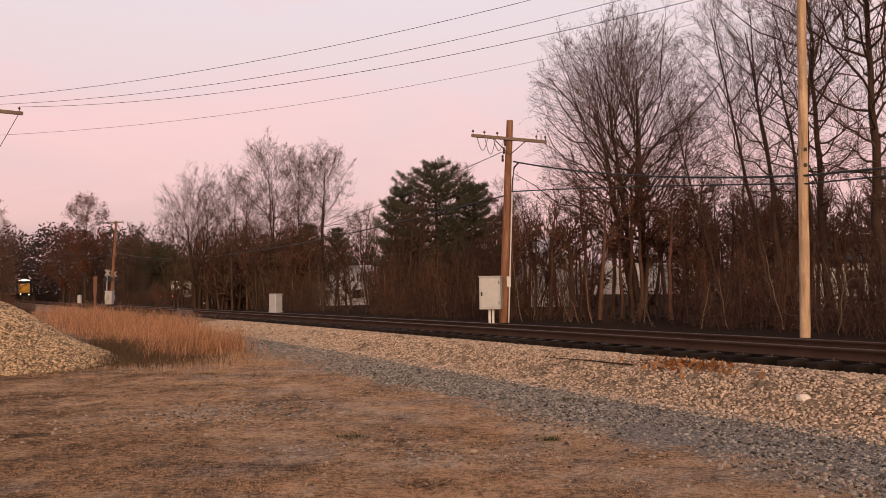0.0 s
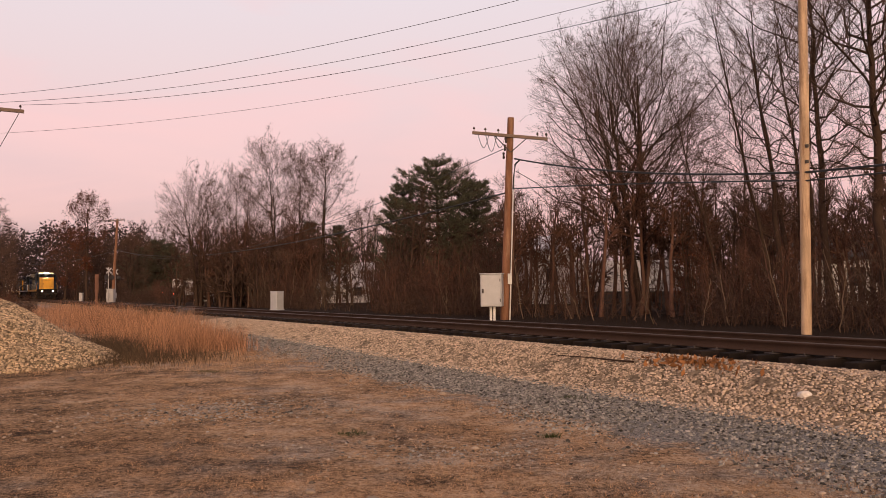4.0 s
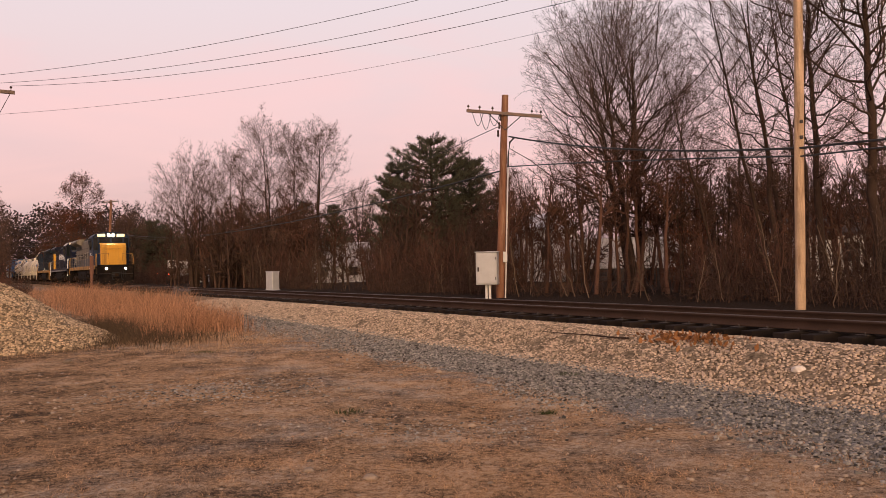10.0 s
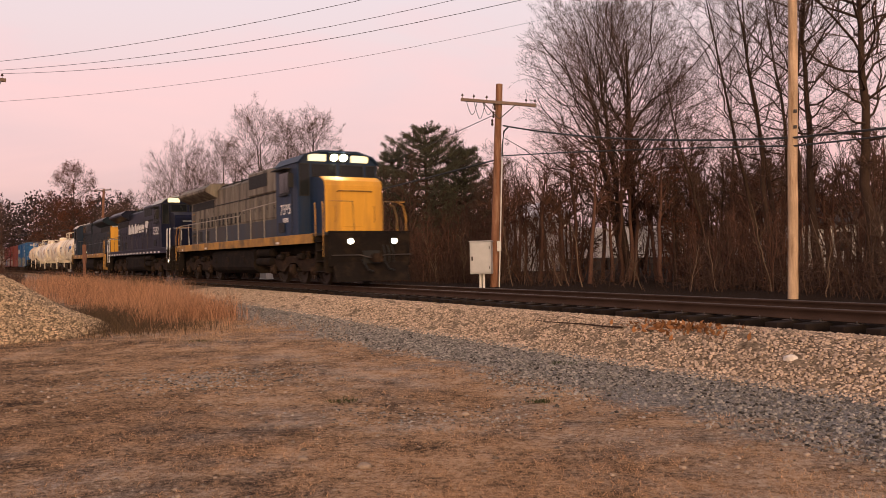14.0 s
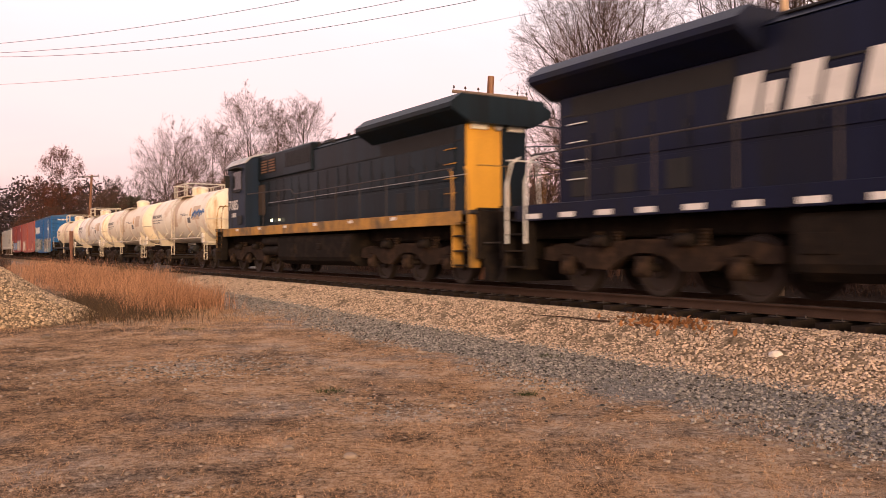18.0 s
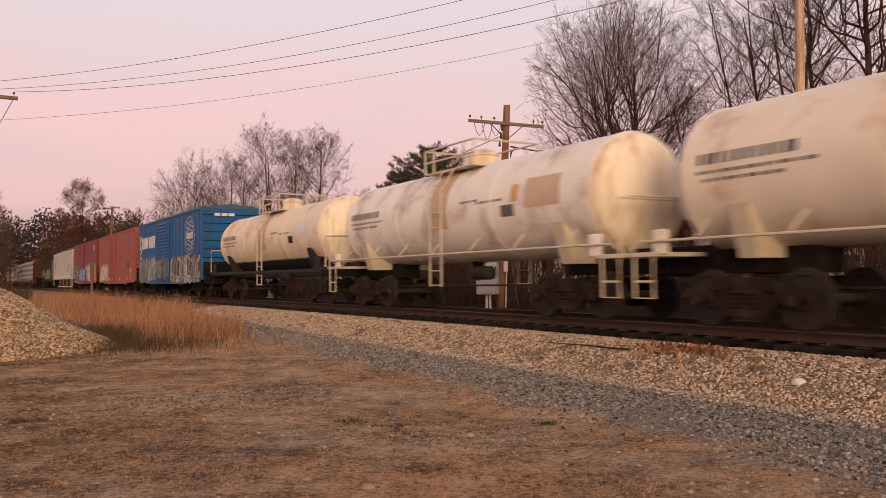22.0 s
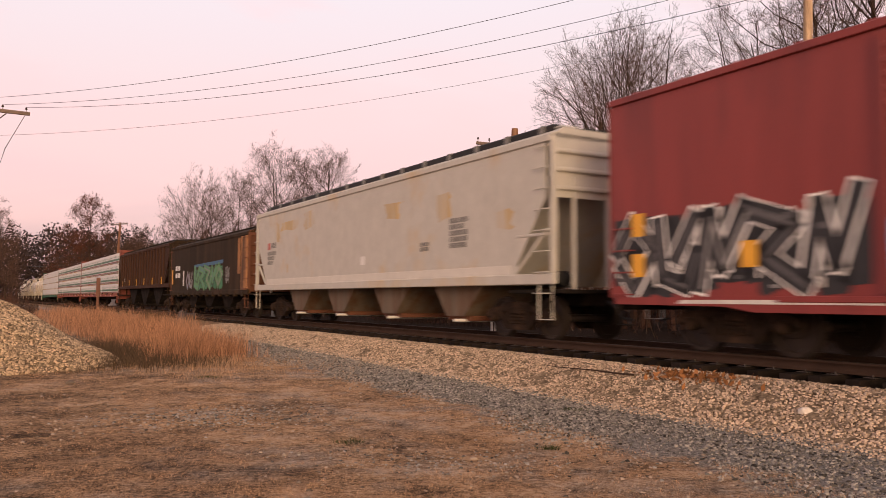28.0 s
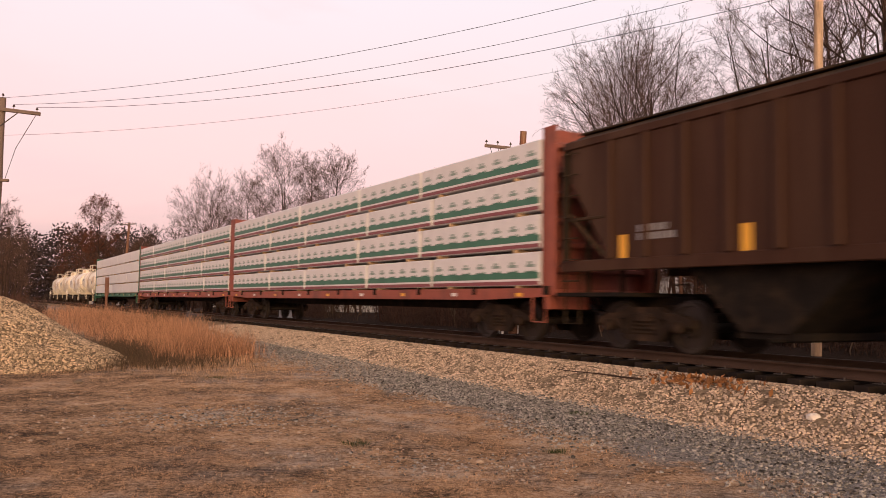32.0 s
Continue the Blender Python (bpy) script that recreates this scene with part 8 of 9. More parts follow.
def boxcar(label, front, rear, paint, roof_paint, door_x, door_w, seed, z0=0.70, top=4.42, posts=True, vertical_ribs=True):
    car = thing("boxcar", label, "boxcar", "boxcars of the train")
    L = (front - rear) / 2
    W = 1.53
    part("body", Mesher().box(-L, L, -W, W, z0 + 0.18, top, 0.02), paint, car)
    for y in (-W - 0.02, W - 0.02):
        part("side_sill", Mesher().prism([(-L + 0.1, z0 + 0.2), (-L + 0.1, z0 + 0.08), (-L + 2.6, z0 + 0.06), (-L + 3.1, z0 - 0.02), (L - 3.1, z0 - 0.02), (L - 2.6, z0 + 0.06), (L - 0.1, z0 + 0.08), (L - 0.1, z0 + 0.2)], y, y + 0.04), paint, car)
        part("eave", Mesher().box(-L - 0.02, L + 0.02, y - 0.03, y + 0.06, top - 0.10, top + 0.02, 0.012), roof_paint, car)
    roof = [(-W - 0.03, top), (-W + 0.1, top + 0.05), (0, top + 0.20), (W - 0.1, top + 0.05), (W + 0.03, top), (W - 0.05, top - 0.04), (-W + 0.05, top - 0.04)]
    part("roof", Mesher().prism(roof, -L, L, "x"), roof_paint, car)
    n = 14
    rib = Mesher().prism([(-W + 0.06, top + 0.045), (0, top + 0.20), (W - 0.06, top + 0.045), (W - 0.06, top + 0.085), (0, top + 0.245), (-W + 0.06, top + 0.085)], -0.05, 0.05, "x").mesh("roof_rib", roof_paint)
    for k in range(n):
        part("roof_rib", rib, None, car, m=pose(-L + (k + 0.5) * 2 * L / n, 0, 0))
    # side posts: shallow pressed ribs
    post_m = Mesher().box(-0.07, 0.07, -W - 0.022, -W + 0.0, z0 + 0.2, top - 0.11, 0.012).mesh("side_rib", paint)
    for k in range(19):
        x = -L + 0.35 + k * (2 * L - 0.7) / 18
        if vertical_ribs and not (door_x - door_w / 2 - 0.12 < x < door_x + door_w / 2 + 0.12):
            part("side_rib", post_m, None, car, m=pose(x, 0, 0))
            part("side_rib", post_m, None, car, m=Matrix.Translation((x, 0, 0)) @ pose(0, 0, 0, 0, 0, 180))
    # doors: horizontal corrugations in a frame
    for sg in (-1, 1):
        y = sg * (W + 0.05)
        d = part("door", Mesher().box(door_x - door_w / 2, door_x + door_w / 2, min(y, y - sg * 0.05), max(y, y - sg * 0.05), z0 + 0.24, top - 0.16, 0.01), paint, car, "corrugated sliding door")
        rows = 17
        rib_d = Mesher().prism([(y, -0.05), (y + sg * 0.045, -0.015), (y + sg * 0.045, 0.035), (y, 0.07)], door_x - door_w / 2 + 0.10, door_x + door_w / 2 - 0.10, "x").mesh("door_rib", paint)
        for k in range(rows):
            part("door_rib", rib_d, None, d, m=pose(0, 0, z0 + 0.42 + k * (top - z0 - 0.78) / (rows - 1)))
        for x in (door_x - door_w / 2 + 0.04, door_x + door_w / 2 - 0.04):
            part("door_stile", Mesher().box(x - 0.05, x + 0.05, min(y, y + sg * 0.05), max(y, y + sg * 0.05), z0 + 0.24, top - 0.16, 0.01), paint, d)
        part("lock_bar", Mesher().tube([(door_x + door_w / 2 - 0.3, y + sg * 0.08, z0 + 0.25), (door_x + door_w / 2 - 0.3, y + sg * 0.08, top - 0.3)], 0.02, 6), paint, d)
        part("door_track", Mesher().box(door_x - door_w - 0.2, door_x + door_w / 2 + 0.1, min(y, y - sg * 0.06), max(y, y - sg * 0.06), z0 + 0.13, z0 + 0.22, 0.01), paint, car)
    # ends with deep horizontal corrugations
    for e in (1, -1):
        x = e * L
        # the two lowest ribs and a thin plate behind them are near-black
        for k in range(8):
            z = z0 + 0.42 + k * 0.42
            h = 0.13
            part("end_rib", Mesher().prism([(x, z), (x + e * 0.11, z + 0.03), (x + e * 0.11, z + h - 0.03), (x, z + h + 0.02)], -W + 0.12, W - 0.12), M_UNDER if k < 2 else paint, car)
        part("crossover_step", Mesher().box(min(x, x + e * 0.34), max(x, x + e * 0.34), -1.35, 1.35, 1.02, 1.07, 0.01), M_UNDER, car)
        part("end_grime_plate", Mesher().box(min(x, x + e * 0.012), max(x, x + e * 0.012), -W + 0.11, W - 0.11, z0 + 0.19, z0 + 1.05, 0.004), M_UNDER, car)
        part("corner_post", Mesher().box(min(x, x + e * 0.05), max(x, x + e * 0.05), -W - 0.002, -W + 0.10, z0 + 0.2, top, 0.01), paint, car)
        part("corner_post", Mesher().box(min(x, x + e * 0.05), max(x, x + e * 0.05), W - 0.10, W + 0.002, z0 + 0.2, top, 0.01), paint, car)
        part("end_sill", Mesher().box(min(x, x - e * 0.12), max(x, x - e * 0.12), -1.40, 1.40, z0 - 0.02, z0 + 0.18, 0.01), M_UNDER, car)
        ladder(car, x + e * 0.05, -1.2 * 1, z0 + 0.3, 2.0 if e > 0 else 2.0, 0.42, "y", paint)
        ladder(car, e * (L - 0.35), -W - 0.02, z0 + 0.25, 2.1, 0.45, "x", paint)
        part("step", Mesher().tube([(e * (L - 0.14), -W + 0.02, z0 + 0.1), (e * (L - 0.14), -W + 0.02, 0.42), (e * (L - 0.55), -W + 0.02, 0.42), (e * (L - 0.55), -W + 0.02, z0 + 0.1)], 0.022, 5), M_UNDER, car)
        part("step", Mesher().tube([(e * (L - 0.14), W - 0.02, z0 + 0.1), (e * (L - 0.14), W - 0.02, 0.42), (e * (L - 0.55), W - 0.02, 0.42), (e * (L - 0.55), W - 0.02, z0 + 0.1)], 0.022, 5), M_UNDER, car)
        part("draft_gear", Mesher().box(min(x, x + e * 0.3), max(x, x + e * 0.3), -0.25, 0.25, 0.72, 1.02, 0.02), M_UNDER, car)
    part("brake_wheel", Mesher().lathe([(0.0, 0.26), (0.03, 0.28), (0.06, 0.26), (0.03, 0.24)], "x", (L + 0.12, 0.7, 2.2), 18), M_UNDER, car)
    part("centre_sill", Mesher().box(-L, L, -0.35, 0.35, 0.70, z0 + 0.2, 0.02), M_UNDER, car)
    for k in range(7):
        x = -L + 3.6 + k * (2 * L - 7.2) / 6
        part("floor_beam", Mesher().box(x - 0.08, x + 0.08, -1.3, 1.3, z0 - 0.02, z0 + 0.18, 0.01), M_UNDER, car)
    part("brake_reservoir", Mesher().lathe([(-0.5, 0.05), (-0.45, 0.2), (0.4, 0.2), (0.45, 0.05)], "x", (1.2, -0.8, 0.70), 14), M_BLACK, car)
    finish(car, front, rear, 2.35)
    return car, L, W


M_FADEDWHITE = mat("faded_white_stencil", (0.47, 0.49, 0.51), 0.6, var=0.2)
bb, L, W = boxcar("bright blue boxcar with white lettering shapes and graffiti", 0.0, -15.55, M_BLUE, M_BLUEROOF, -0.35, 3.1, 221)
y = -W - 0.024
# name in white slanting shapes, and a round emblem of waves
x = -L + 0.5
for w, gap, wedge in ((0.92, 0.0, 0.5), (0.80, -0.05, 0.35), (0.82, 0.16, 0.6), (0.88, -0.06, 0.4), (1.02, 0.0, 0.55)):
    part("name_shape", Mesher().prism([(x, 2.86), (x + w * 0.93, 2.86), (x + w * 1.05, 3.56), (x + w * 0.16, 3.56)], y - 0.004, y), M_WHITETAG, bb, "white painted lettering shape")
    part("name_wedge", Mesher().prism([(x + w * wedge, 2.86), (x + w * (wedge + 0.16), 2.86), (x + w * (wedge + 0.13), 3.14)], y - 0.0065, y - 0.0042), M_BLUE, bb)
    part("name_wedge", Mesher().prism([(x + w * (wedge + 0.12), 3.56), (x + w * (wedge + 0.27), 3.56), (x + w * (wedge + 0.10), 3.30)], y - 0.0065, y - 0.0042), M_BLUE, bb)
    x += w + gap
m = Mesher()
cx, cz, R = L - 2.15, 3.15, 0.98
outer, inner = [], []
N = 40
vs = [(cx + q * math.cos(6.2832 * k / N), y - 0.004, cz + q * math.sin(6.2832 * k / N)) for q in (R, R - 0.045) for k in range(N)]
m.add(vs, [(k, (k + 1) % N, N + (k + 1) % N, N + k) for k in range(N)])
part("emblem_ring", m, M_FADEDWHITE, bb, "white painted ring")
for k, zz in enumerate((0.66, 0.46, 0.26, -0.30, -0.50, -0.70)):
    wv = math.sqrt(max(0.05, (R - 0.1) ** 2 - zz ** 2))
    top_ = [(cx + wv * u, cz + zz + 0.07 * math.sin(u * 4.2 + k) + 0.035) for u in np.linspace(-1, 1, 15)]
    low_ = [(cx + wv * u, cz + zz + 0.07 * math.sin(u * 4.2 + k) - 0.025) for u in np.linspace(1, -1, 15)]
    part("emblem_wave", Mesher().prism(top_ + low_, y - 0.004, y), M_FADEDWHITE, bb)
for k in range(4):
    tag(bb, cx - 0.62 + 0.33 * k, cx - 0.36 + 0.33 * k, cz - 0.16, cz + 0.14, y, M_WHITETAG, "lettering")
graffiti(bb, -L + 0.2, -2.0, 0.78, 2.1, y, [SP_TEAL, SP_GREY, SP_WHITE, SP_PALE, SP_TEAL, SP_DUSK], 231, 0.55, SP_BLACK, SP_DUSK)
graffiti(bb, -L + 0.3, -2.6, 1.55, 2.3, y - 0.012, [SP_WHITE, SP_GREY, SP_TEAL], 2311, 0.4, SP_DUSK)
graffiti(bb, -1.9, 1.2, 0.95, 2.15, y - 0.072, [SP_GREY, SP_DUSK, SP_PALE, SP_BLACK, SP_TEAL], 232, 0.6, SP_BLACK, SP_DUSK)
graffiti(bb, 1.3, L - 0.15, 0.78, 2.2, y, [SP_PALE, SP_WHITE, SP_DUSK, SP_PALE, SP_GREY, SP_GREY], 233, 0.62, SP_BLACK, SP_SMOKE)
graffiti(bb, 1.3, L - 0.2, 0.76, 1.15, y - 0.012, [SP_TEAL, SP_GREY, SP_WHITE], 2331, 0.45, SP_SMOKE)
graffiti(bb, -L + 0.45, -L + 1.0, 2.2, 2.8, y, [SP_WHITE, SP_LTBLUE, SP_WHITE], 238, 0.3)
part("emblem_patch", Mesher().prism(blob(-L + 0.8, 3.25, 0.7, 0.95, np.random.RandomState(3), 14, 0.06), y - 0.009, y - 0.0068), SP_PALE, bb, "pale sprayed ring over the lettering")
part("emblem_patch", Mesher().prism(blob(-L + 0.82, 3.18, 0.28, 0.42, np.random.RandomState(4), 12, 0.06), y - 0.011, y - 0.0092), SP_BLACK, bb)
for k in range(3):
    part("end_marking", Mesher().box(L + 0.111, L + 0.115, -0.9 + 0.35 * k, -0.62 + 0.35 * k, 4.02, 4.16), M_WHITETAG, bb)

rb, L, W = boxcar("faded red boxcar with a patch of pale graffiti", -17.1, -33.0, M_RED, M_RED, -0.9, 2.6, 222, vertical_ribs=False)
y = -W - 0.003
graffiti(rb, -L + 0.9, -3.2, 0.92, 2.1, y, [SP_PALE, SP_WHITE, SP_PALE], 234, 0.8, SP_PALE, SP_PALE)
tag(rb, L - 2.7, L - 2.2, 1.85, 2.15, y, M_BLACK, "placard")
tag(rb, L - 1.75, L - 1.25, 1.45, 1.75, y, M_YELLOWTAG, "placard")
tag(rb, -L + 0.5, -L + 1.0, 1.95, 2.1, y, M_BLACK, "marking")
tag(rb, -L + 0.5, -L + 1.0, 1.70, 1.85, y, M_BLACK, "marking")
for k in range(5):
    tag(rb, L - 1.9 - 0.05 * (k % 2), L - 1.2, 1.0 + 0.1 * k, 1.05 + 0.1 * k, y, SP_SALMON, "lettering")
M_SCRAPE = mat("dark_red_scrape", (0.235, 0.060, 0.046), 0.7, var=0.3, streak=True)
for k, (sx, sz, sh) in enumerate(((1.3, 2.0, 0.9), (1.75, 1.7, 1.2), (2.9, 2.2, 0.7), (3.6, 1.5, 0.8), (4.6, 2.0, 0.5), (-5.2, 2.3, 0.8))):
    tag(rb, sx, sx + 0.07 + 0.03 * (k % 3), sz, sz + sh, y, M_SCRAPE, "scrape")
for sx in (-1.9, -0.4, 1.9, 5.2):
    tag(rb, sx, sx + 0.3, 0.95, 1.1, y - 0.10 if -2.3 < sx < 0.5 else y, M_YELLOWTAG, "placard")
for k in range(8):
    tag(rb, -L + 0.6 + 2.0 * k, -L + 0.72 + 2.0 * k, 1.0, 1.12, y, M_WHITETAG, "reflector")

mb_, L, W = boxcar("deep red boxcar with large black, white and blue graffiti", -34.7, -50.25, M_MAROON, M_MAROON, -1.15, 2.9, 223, vertical_ribs=False, top=4.45)
y = -W - 0.003
graffiti(mb_, -L + 0.15, -2.9, 0.95, 2.32, y, [SP_SMOKE, SP_GREY, SP_BLACK, SP_BLACK, SP_WHITE, SP_SMOKE], 235, 0.8, SP_BRIGHT, SP_BLACK, SP_BLACK)
part("graffiti_rim", Mesher().prism([(-L + 1.6, 0.80), (-2.6, 0.80), (-2.6, 0.87), (-L + 1.7, 0.86)], y - 0.026, y - 0.022), SP_WHITE, mb_)
graffiti(mb_, -2.4, 1.4, 1.0, 2.0, y - 0.10, [SP_LTBLUE, SP_WHITE, SP_LTBLUE, SP_SALMON], 236, 0.7, SP_LTBLUE, SP_LTBLUE)
graffiti(mb_, 0.9, L - 0.4, 0.9, 2.4, y, [SP_SALMON, SP_PURPLE, SP_WHITE, SP_SALMON, SP_PALE, SP_GREY], 237, 0.85, SP_LTBLUE, SP_SALMON)
tag(mb_, -L + 0.55, -L + 0.85, 1.95, 2.35, y - 0.008, M_YELLOWTAG, "reflector")
tag(mb_, -L + 0.55, -L + 0.85, 1.25, 1.65, y - 0.008, M_YELLOWTAG, "reflector")
tag(mb_, -L + 2.9, -L + 3.2, 1.35, 1.75, y - 0.008, M_YELLOWTAG, "reflector")
tag(mb_, L - 1.6, L - 1.1, 3.6, 4.0, y, M_WHITETAG, "marking")


# ---- hopper cars ----
M_HOPWHITE = mat("chalky_grey_hopper_paint", (0.47, 0.45, 0.41), 0.6, var=0.10, dirt=(0.50, 0.36, 0.19), dirt_amount=0.24, dirt_scale=0.45, bump=0.04)
M_BROWN = mat("dark_brown_hopper_paint", (0.026, 0.0170, 0.0095), 0.75, var=0.3, dirt=(0.060, 0.034, 0.018), dirt_amount=0.42, streak=True, spec=0.12)
M_BROWN2 = mat("oxide_brown_hopper_paint", (0.046, 0.021, 0.0135), 0.75, var=0.25, dirt=(0.070, 0.038, 0.024), dirt_amount=0.42, streak=True, spec=0.12)
# chute base colour darkened for the shade under the car; rust streaks over it
M_CHUTE = mat("grimy_grey_chute", (0.13, 0.10, 0.072), 0.7, var=0.3, dirt=(0.10, 0.048, 0.024), dirt_amount=0.55, streak=True, dirt_scale=2.5)
M_DARKRUST = mat("dark_rust_gate", (0.12, 0.045, 0.022), 0.8, var=0.25)
M_RUSTY = mat("orange_rust", (0.44, 0.20, 0.075), 0.8, var=0.35, dirt=(0.085, 0.042, 0.022), dirt_amount=0.72, streak=True, dirt_scale=2.6)


def hopper(label, front, rear, paint, end_paint, bays, z0, top, ribs, roof_paint, hatch_paint, cut, W=1.5, seed=0):
    """A covered hopper: flat or ribbed sides, chutes below, open end platforms under slope sheets."""
    car = thing("hopper_car", label, "hopper car", "hopper cars of the train")
    L = (front - rear) / 2
    for y in (-W, W - 0.03):
        # side sheet with its lower corners cut away over the end platforms
        poly = [(-L + 0.35, z0), (-L + 0.35, top), (L - 0.35, top), (L - 0.35, z0)]
        if cut:
            poly = [(-L + 0.35 + 0.15, top), (L - 0.5, top), (L - 0.5, z0 + 1.65), (L - 1.5, z0 + 0.30), (L - 1.5, z0), (-L + 1.5, z0), (-L + 1.5, z0 + 0.30), (-L + 0.5, z0 + 1.65)]
        part("side_sheet", Mesher().prism(poly, y, y + 0.03), paint, car)
        part("top_chord", Mesher().box(-L + 0.3, L - 0.3, y - 0.04, y + 0.07, top - 0.10, top + 0.05, 0.015), paint, car)
        part("side_sill", Mesher().box(-L + 0.2, L - 0.2, y - 0.03, y + 0.06, z0 - 0.12, z0 + 0.10, 0.015), paint, car)
    if ribs:
        rib_m = {sg: Mesher().box(-0.055, 0.055, min(sg * W, sg * (W + 0.09)), max(sg * W, sg * (W + 0.09)), z0 + 0.1, top - 0.1, 0.012).mesh("side_rib", paint) for sg in (-1, 1)}
        for k in range(ribs):
            x = -L + 1.7 + k * (2 * L - 3.4) / (ribs - 1)
            for sg in (-1, 1):
                part("side_rib", rib_m[sg], None, car, m=pose(x, 0, 0))
    # inner bin with sloping ends
    part("bin", Mesher().prism([(-L + 0.6, top - 0.05), (L - 0.6, top - 0.05), (L - 0.6, z0 + 2.1), (L - 2.6, z0 - 0.1), (-L + 2.6, z0 - 0.1), (-L + 0.6, z0 + 2.1)], -W + 0.06, W - 0.06), paint, car)
    roof = [(-W, top), (-W + 0.35, top + 0.22), (W - 0.35, top + 0.22), (W, top)]
    part("roof", Mesher().prism(roof, -L + 0.35, L - 0.35, "x"), roof_paint, car)
    n = int((2 * L - 1.4) / 1.25)
    hm = Mesher().box(-0.52, 0.52, -0.36, 0.36, top + 0.215, top + 0.36, 0.03).mesh("hatch", hatch_paint)
    for k in range(n):
        part("hatch", hm, None, car, m=pose(-L + 1.2 + k * (2 * L - 2.4) / (n - 1), 0, 0))
    for y in (-0.95, 0.95):
        part("roof_walk", Mesher().box(-L + 0.4, L - 0.4, y - 0.22, y + 0.22, top + 0.24, top + 0.28, 0.008), roof_paint, car)
    # chutes
    for k in range(bays):
        x = (k - (bays - 1) / 2) * (2 * L - 5.4) / bays
        w = (2 * L - 5.4) / bays
        part("chute", Mesher().prism([(x - w / 2 + (0.75 if bays == 4 else 0.5), z0 - 0.05), (x + w / 2 - (0.55 if bays == 4 else 0.4), z0 - 0.05), (x + 0.42, 0.44), (x - 0.42, 0.44)], -W + 0.3, W - 0.3), M_CHUTE if bays == 4 else M_UNDER, car)
        part("gate", Mesher().box(x - 0.55, x + 0.55, -1.1, 1.1, 0.33, 0.45, 0.015), M_DARKRUST if bays == 4 else M_UNDER, car)
        part("gate_shaft", Mesher().tube([(x + 0.3, -1.42, 0.34), (x + 0.3, 1.42, 0.34)], 0.04, 6), M_WHITETAG if bays == 4 else M_UNDER, car)
    # ends
    for e in (1, -1):
        x = e * (L - 0.35)
        for y in (-W + 0.05, W - 0.05):
            part("end_post", Mesher().box(min(x, x + e * 0.12), max(x, x + e * 0.12), y - 0.06, y + 0.06, z0 - 0.1, top, 0.012), end_paint, car)
        part("end_sheet", Mesher().box(min(x, x - e * 0.05), max(x, x - e * 0.05), -W + 0.05, W - 0.05, z0 + (1.65 if cut else 0.0), top + 0.1, 0.01), end_paint, car)
        for k in range(3 if cut else 7):
            z = (z0 + 1.8 + k * 0.38) if cut else z0 + 0.25 + k * 0.42
            if z < top - 0.1:
                part("end_rib", Mesher().box(min(x, x + e * 0.07), max(x, x + e * 0.07), -W + 0.12, W - 0.12, z, z + 0.09, 0.02), end_paint, car)
        part("end_platform", Mesher().box(min(e * L, e * (L - 1.9)), max(e * L, e * (L - 1.9)), -1.45, 1.45, 0.98, 1.06, 0.01), M_UNDER, car)
        for y in (-W - 0.02, W + 0.02):
            ladder(car, e * (L - 0.55), y, z0 - 0.3, top - 0.2, 0.42, "x", end_paint)
            part("step", Mesher().tube([(e * (L - 0.3), y * 0.97, z0 - 0.05), (e * (L - 0.3), y * 0.97, 0.45), (e * (L - 0.75), y * 0.97, 0.45), (e * (L - 0.75), y * 0.97, z0 - 0.05)], 0.022, 5), end_paint, car)
        if cut:
            for yy in (-0.9, 0.0, 0.9):
                part("slope_brace", Mesher().tube([(x, yy, z0 + 2.1), (x, yy, 1.05)], 0.05, 6), end_paint, car)
            for y in (-W + 0.02, W - 0.02):
                part("slope_brace", Mesher().tube([(e * (L - 1.5), y, z0 + 0.15), (e * (L - 0.45), y, z0 + 1.0)], 0.045, 6), end_paint, car)
                part("slope_brace", Mesher().tube([(e * (L - 1.5), y, z0 + 0.9), (e * (L - 0.45), y, z0 + 0.9)], 0.04, 6), end_paint, car)
        part("draft_gear", Mesher().box(min(e * L, e * (L - 2.6)), max(e * L, e * (L - 2.6)), -0.3, 0.3, 0.72, 1.0, 0.02), M_UNDER, car)
    part("brake_wheel", Mesher().lathe([(0.0, 0.26), (0.03, 0.28), (0.06, 0.26), (0.03, 0.24)], "x", (L - 0.12, 0.6, 2.0), 18), M_UNDER, car)
    part("brake_cylinder", Mesher().lathe([(-0.4, 0.06), (-0.36, 0.17), (0.3, 0.17), (0.34, 0.06)], "x", (L - 1.3, -0.6, 1.3), 14), M_BLACK, car)
    finish(car, front, rear, 2.1)
    return car, L, W


M_FADED = mat("faded_grey_marking", (0.17, 0.165, 0.16), 0.7, var=0.15)
wh, L, W = hopper("chalky grey covered hopper with black roof hatches", -51.75, -71.75, M_HOPWHITE, M_HOPWHITE, 4, 1.28, 4.16, 0, M_HOPWHITE, M_BLACK, True, W=1.52)
y = -W - 0.003
part("roof_band", Mesher().box(-L + 0.6, L - 0.6, -1.22, -0.62, 4.26, 4.50, 0.03), M_BLACK, wh, "black hatch covers in a row")
for k in range(15):
    x = -L + 1.0 + k * (2 * L - 2.0) / 14
    part("hatch_clamp", Mesher().box(x - 0.09, x + 0.09, -1.245, -0.60, 4.24, 4.51, 0.015), M_FADED, wh)
part("lower_band", Mesher().box(-L + 1.7, L - 1.7, y - 0.012, y, 1.22, 1.58, 0.004), mat("paler_lower_band", (0.58, 0.55, 0.50), 0.6, var=0.08), wh)
bars(wh, -L + 1.75, 2.1, 1.0, 0.55, 3, y, M_FADED, 8)
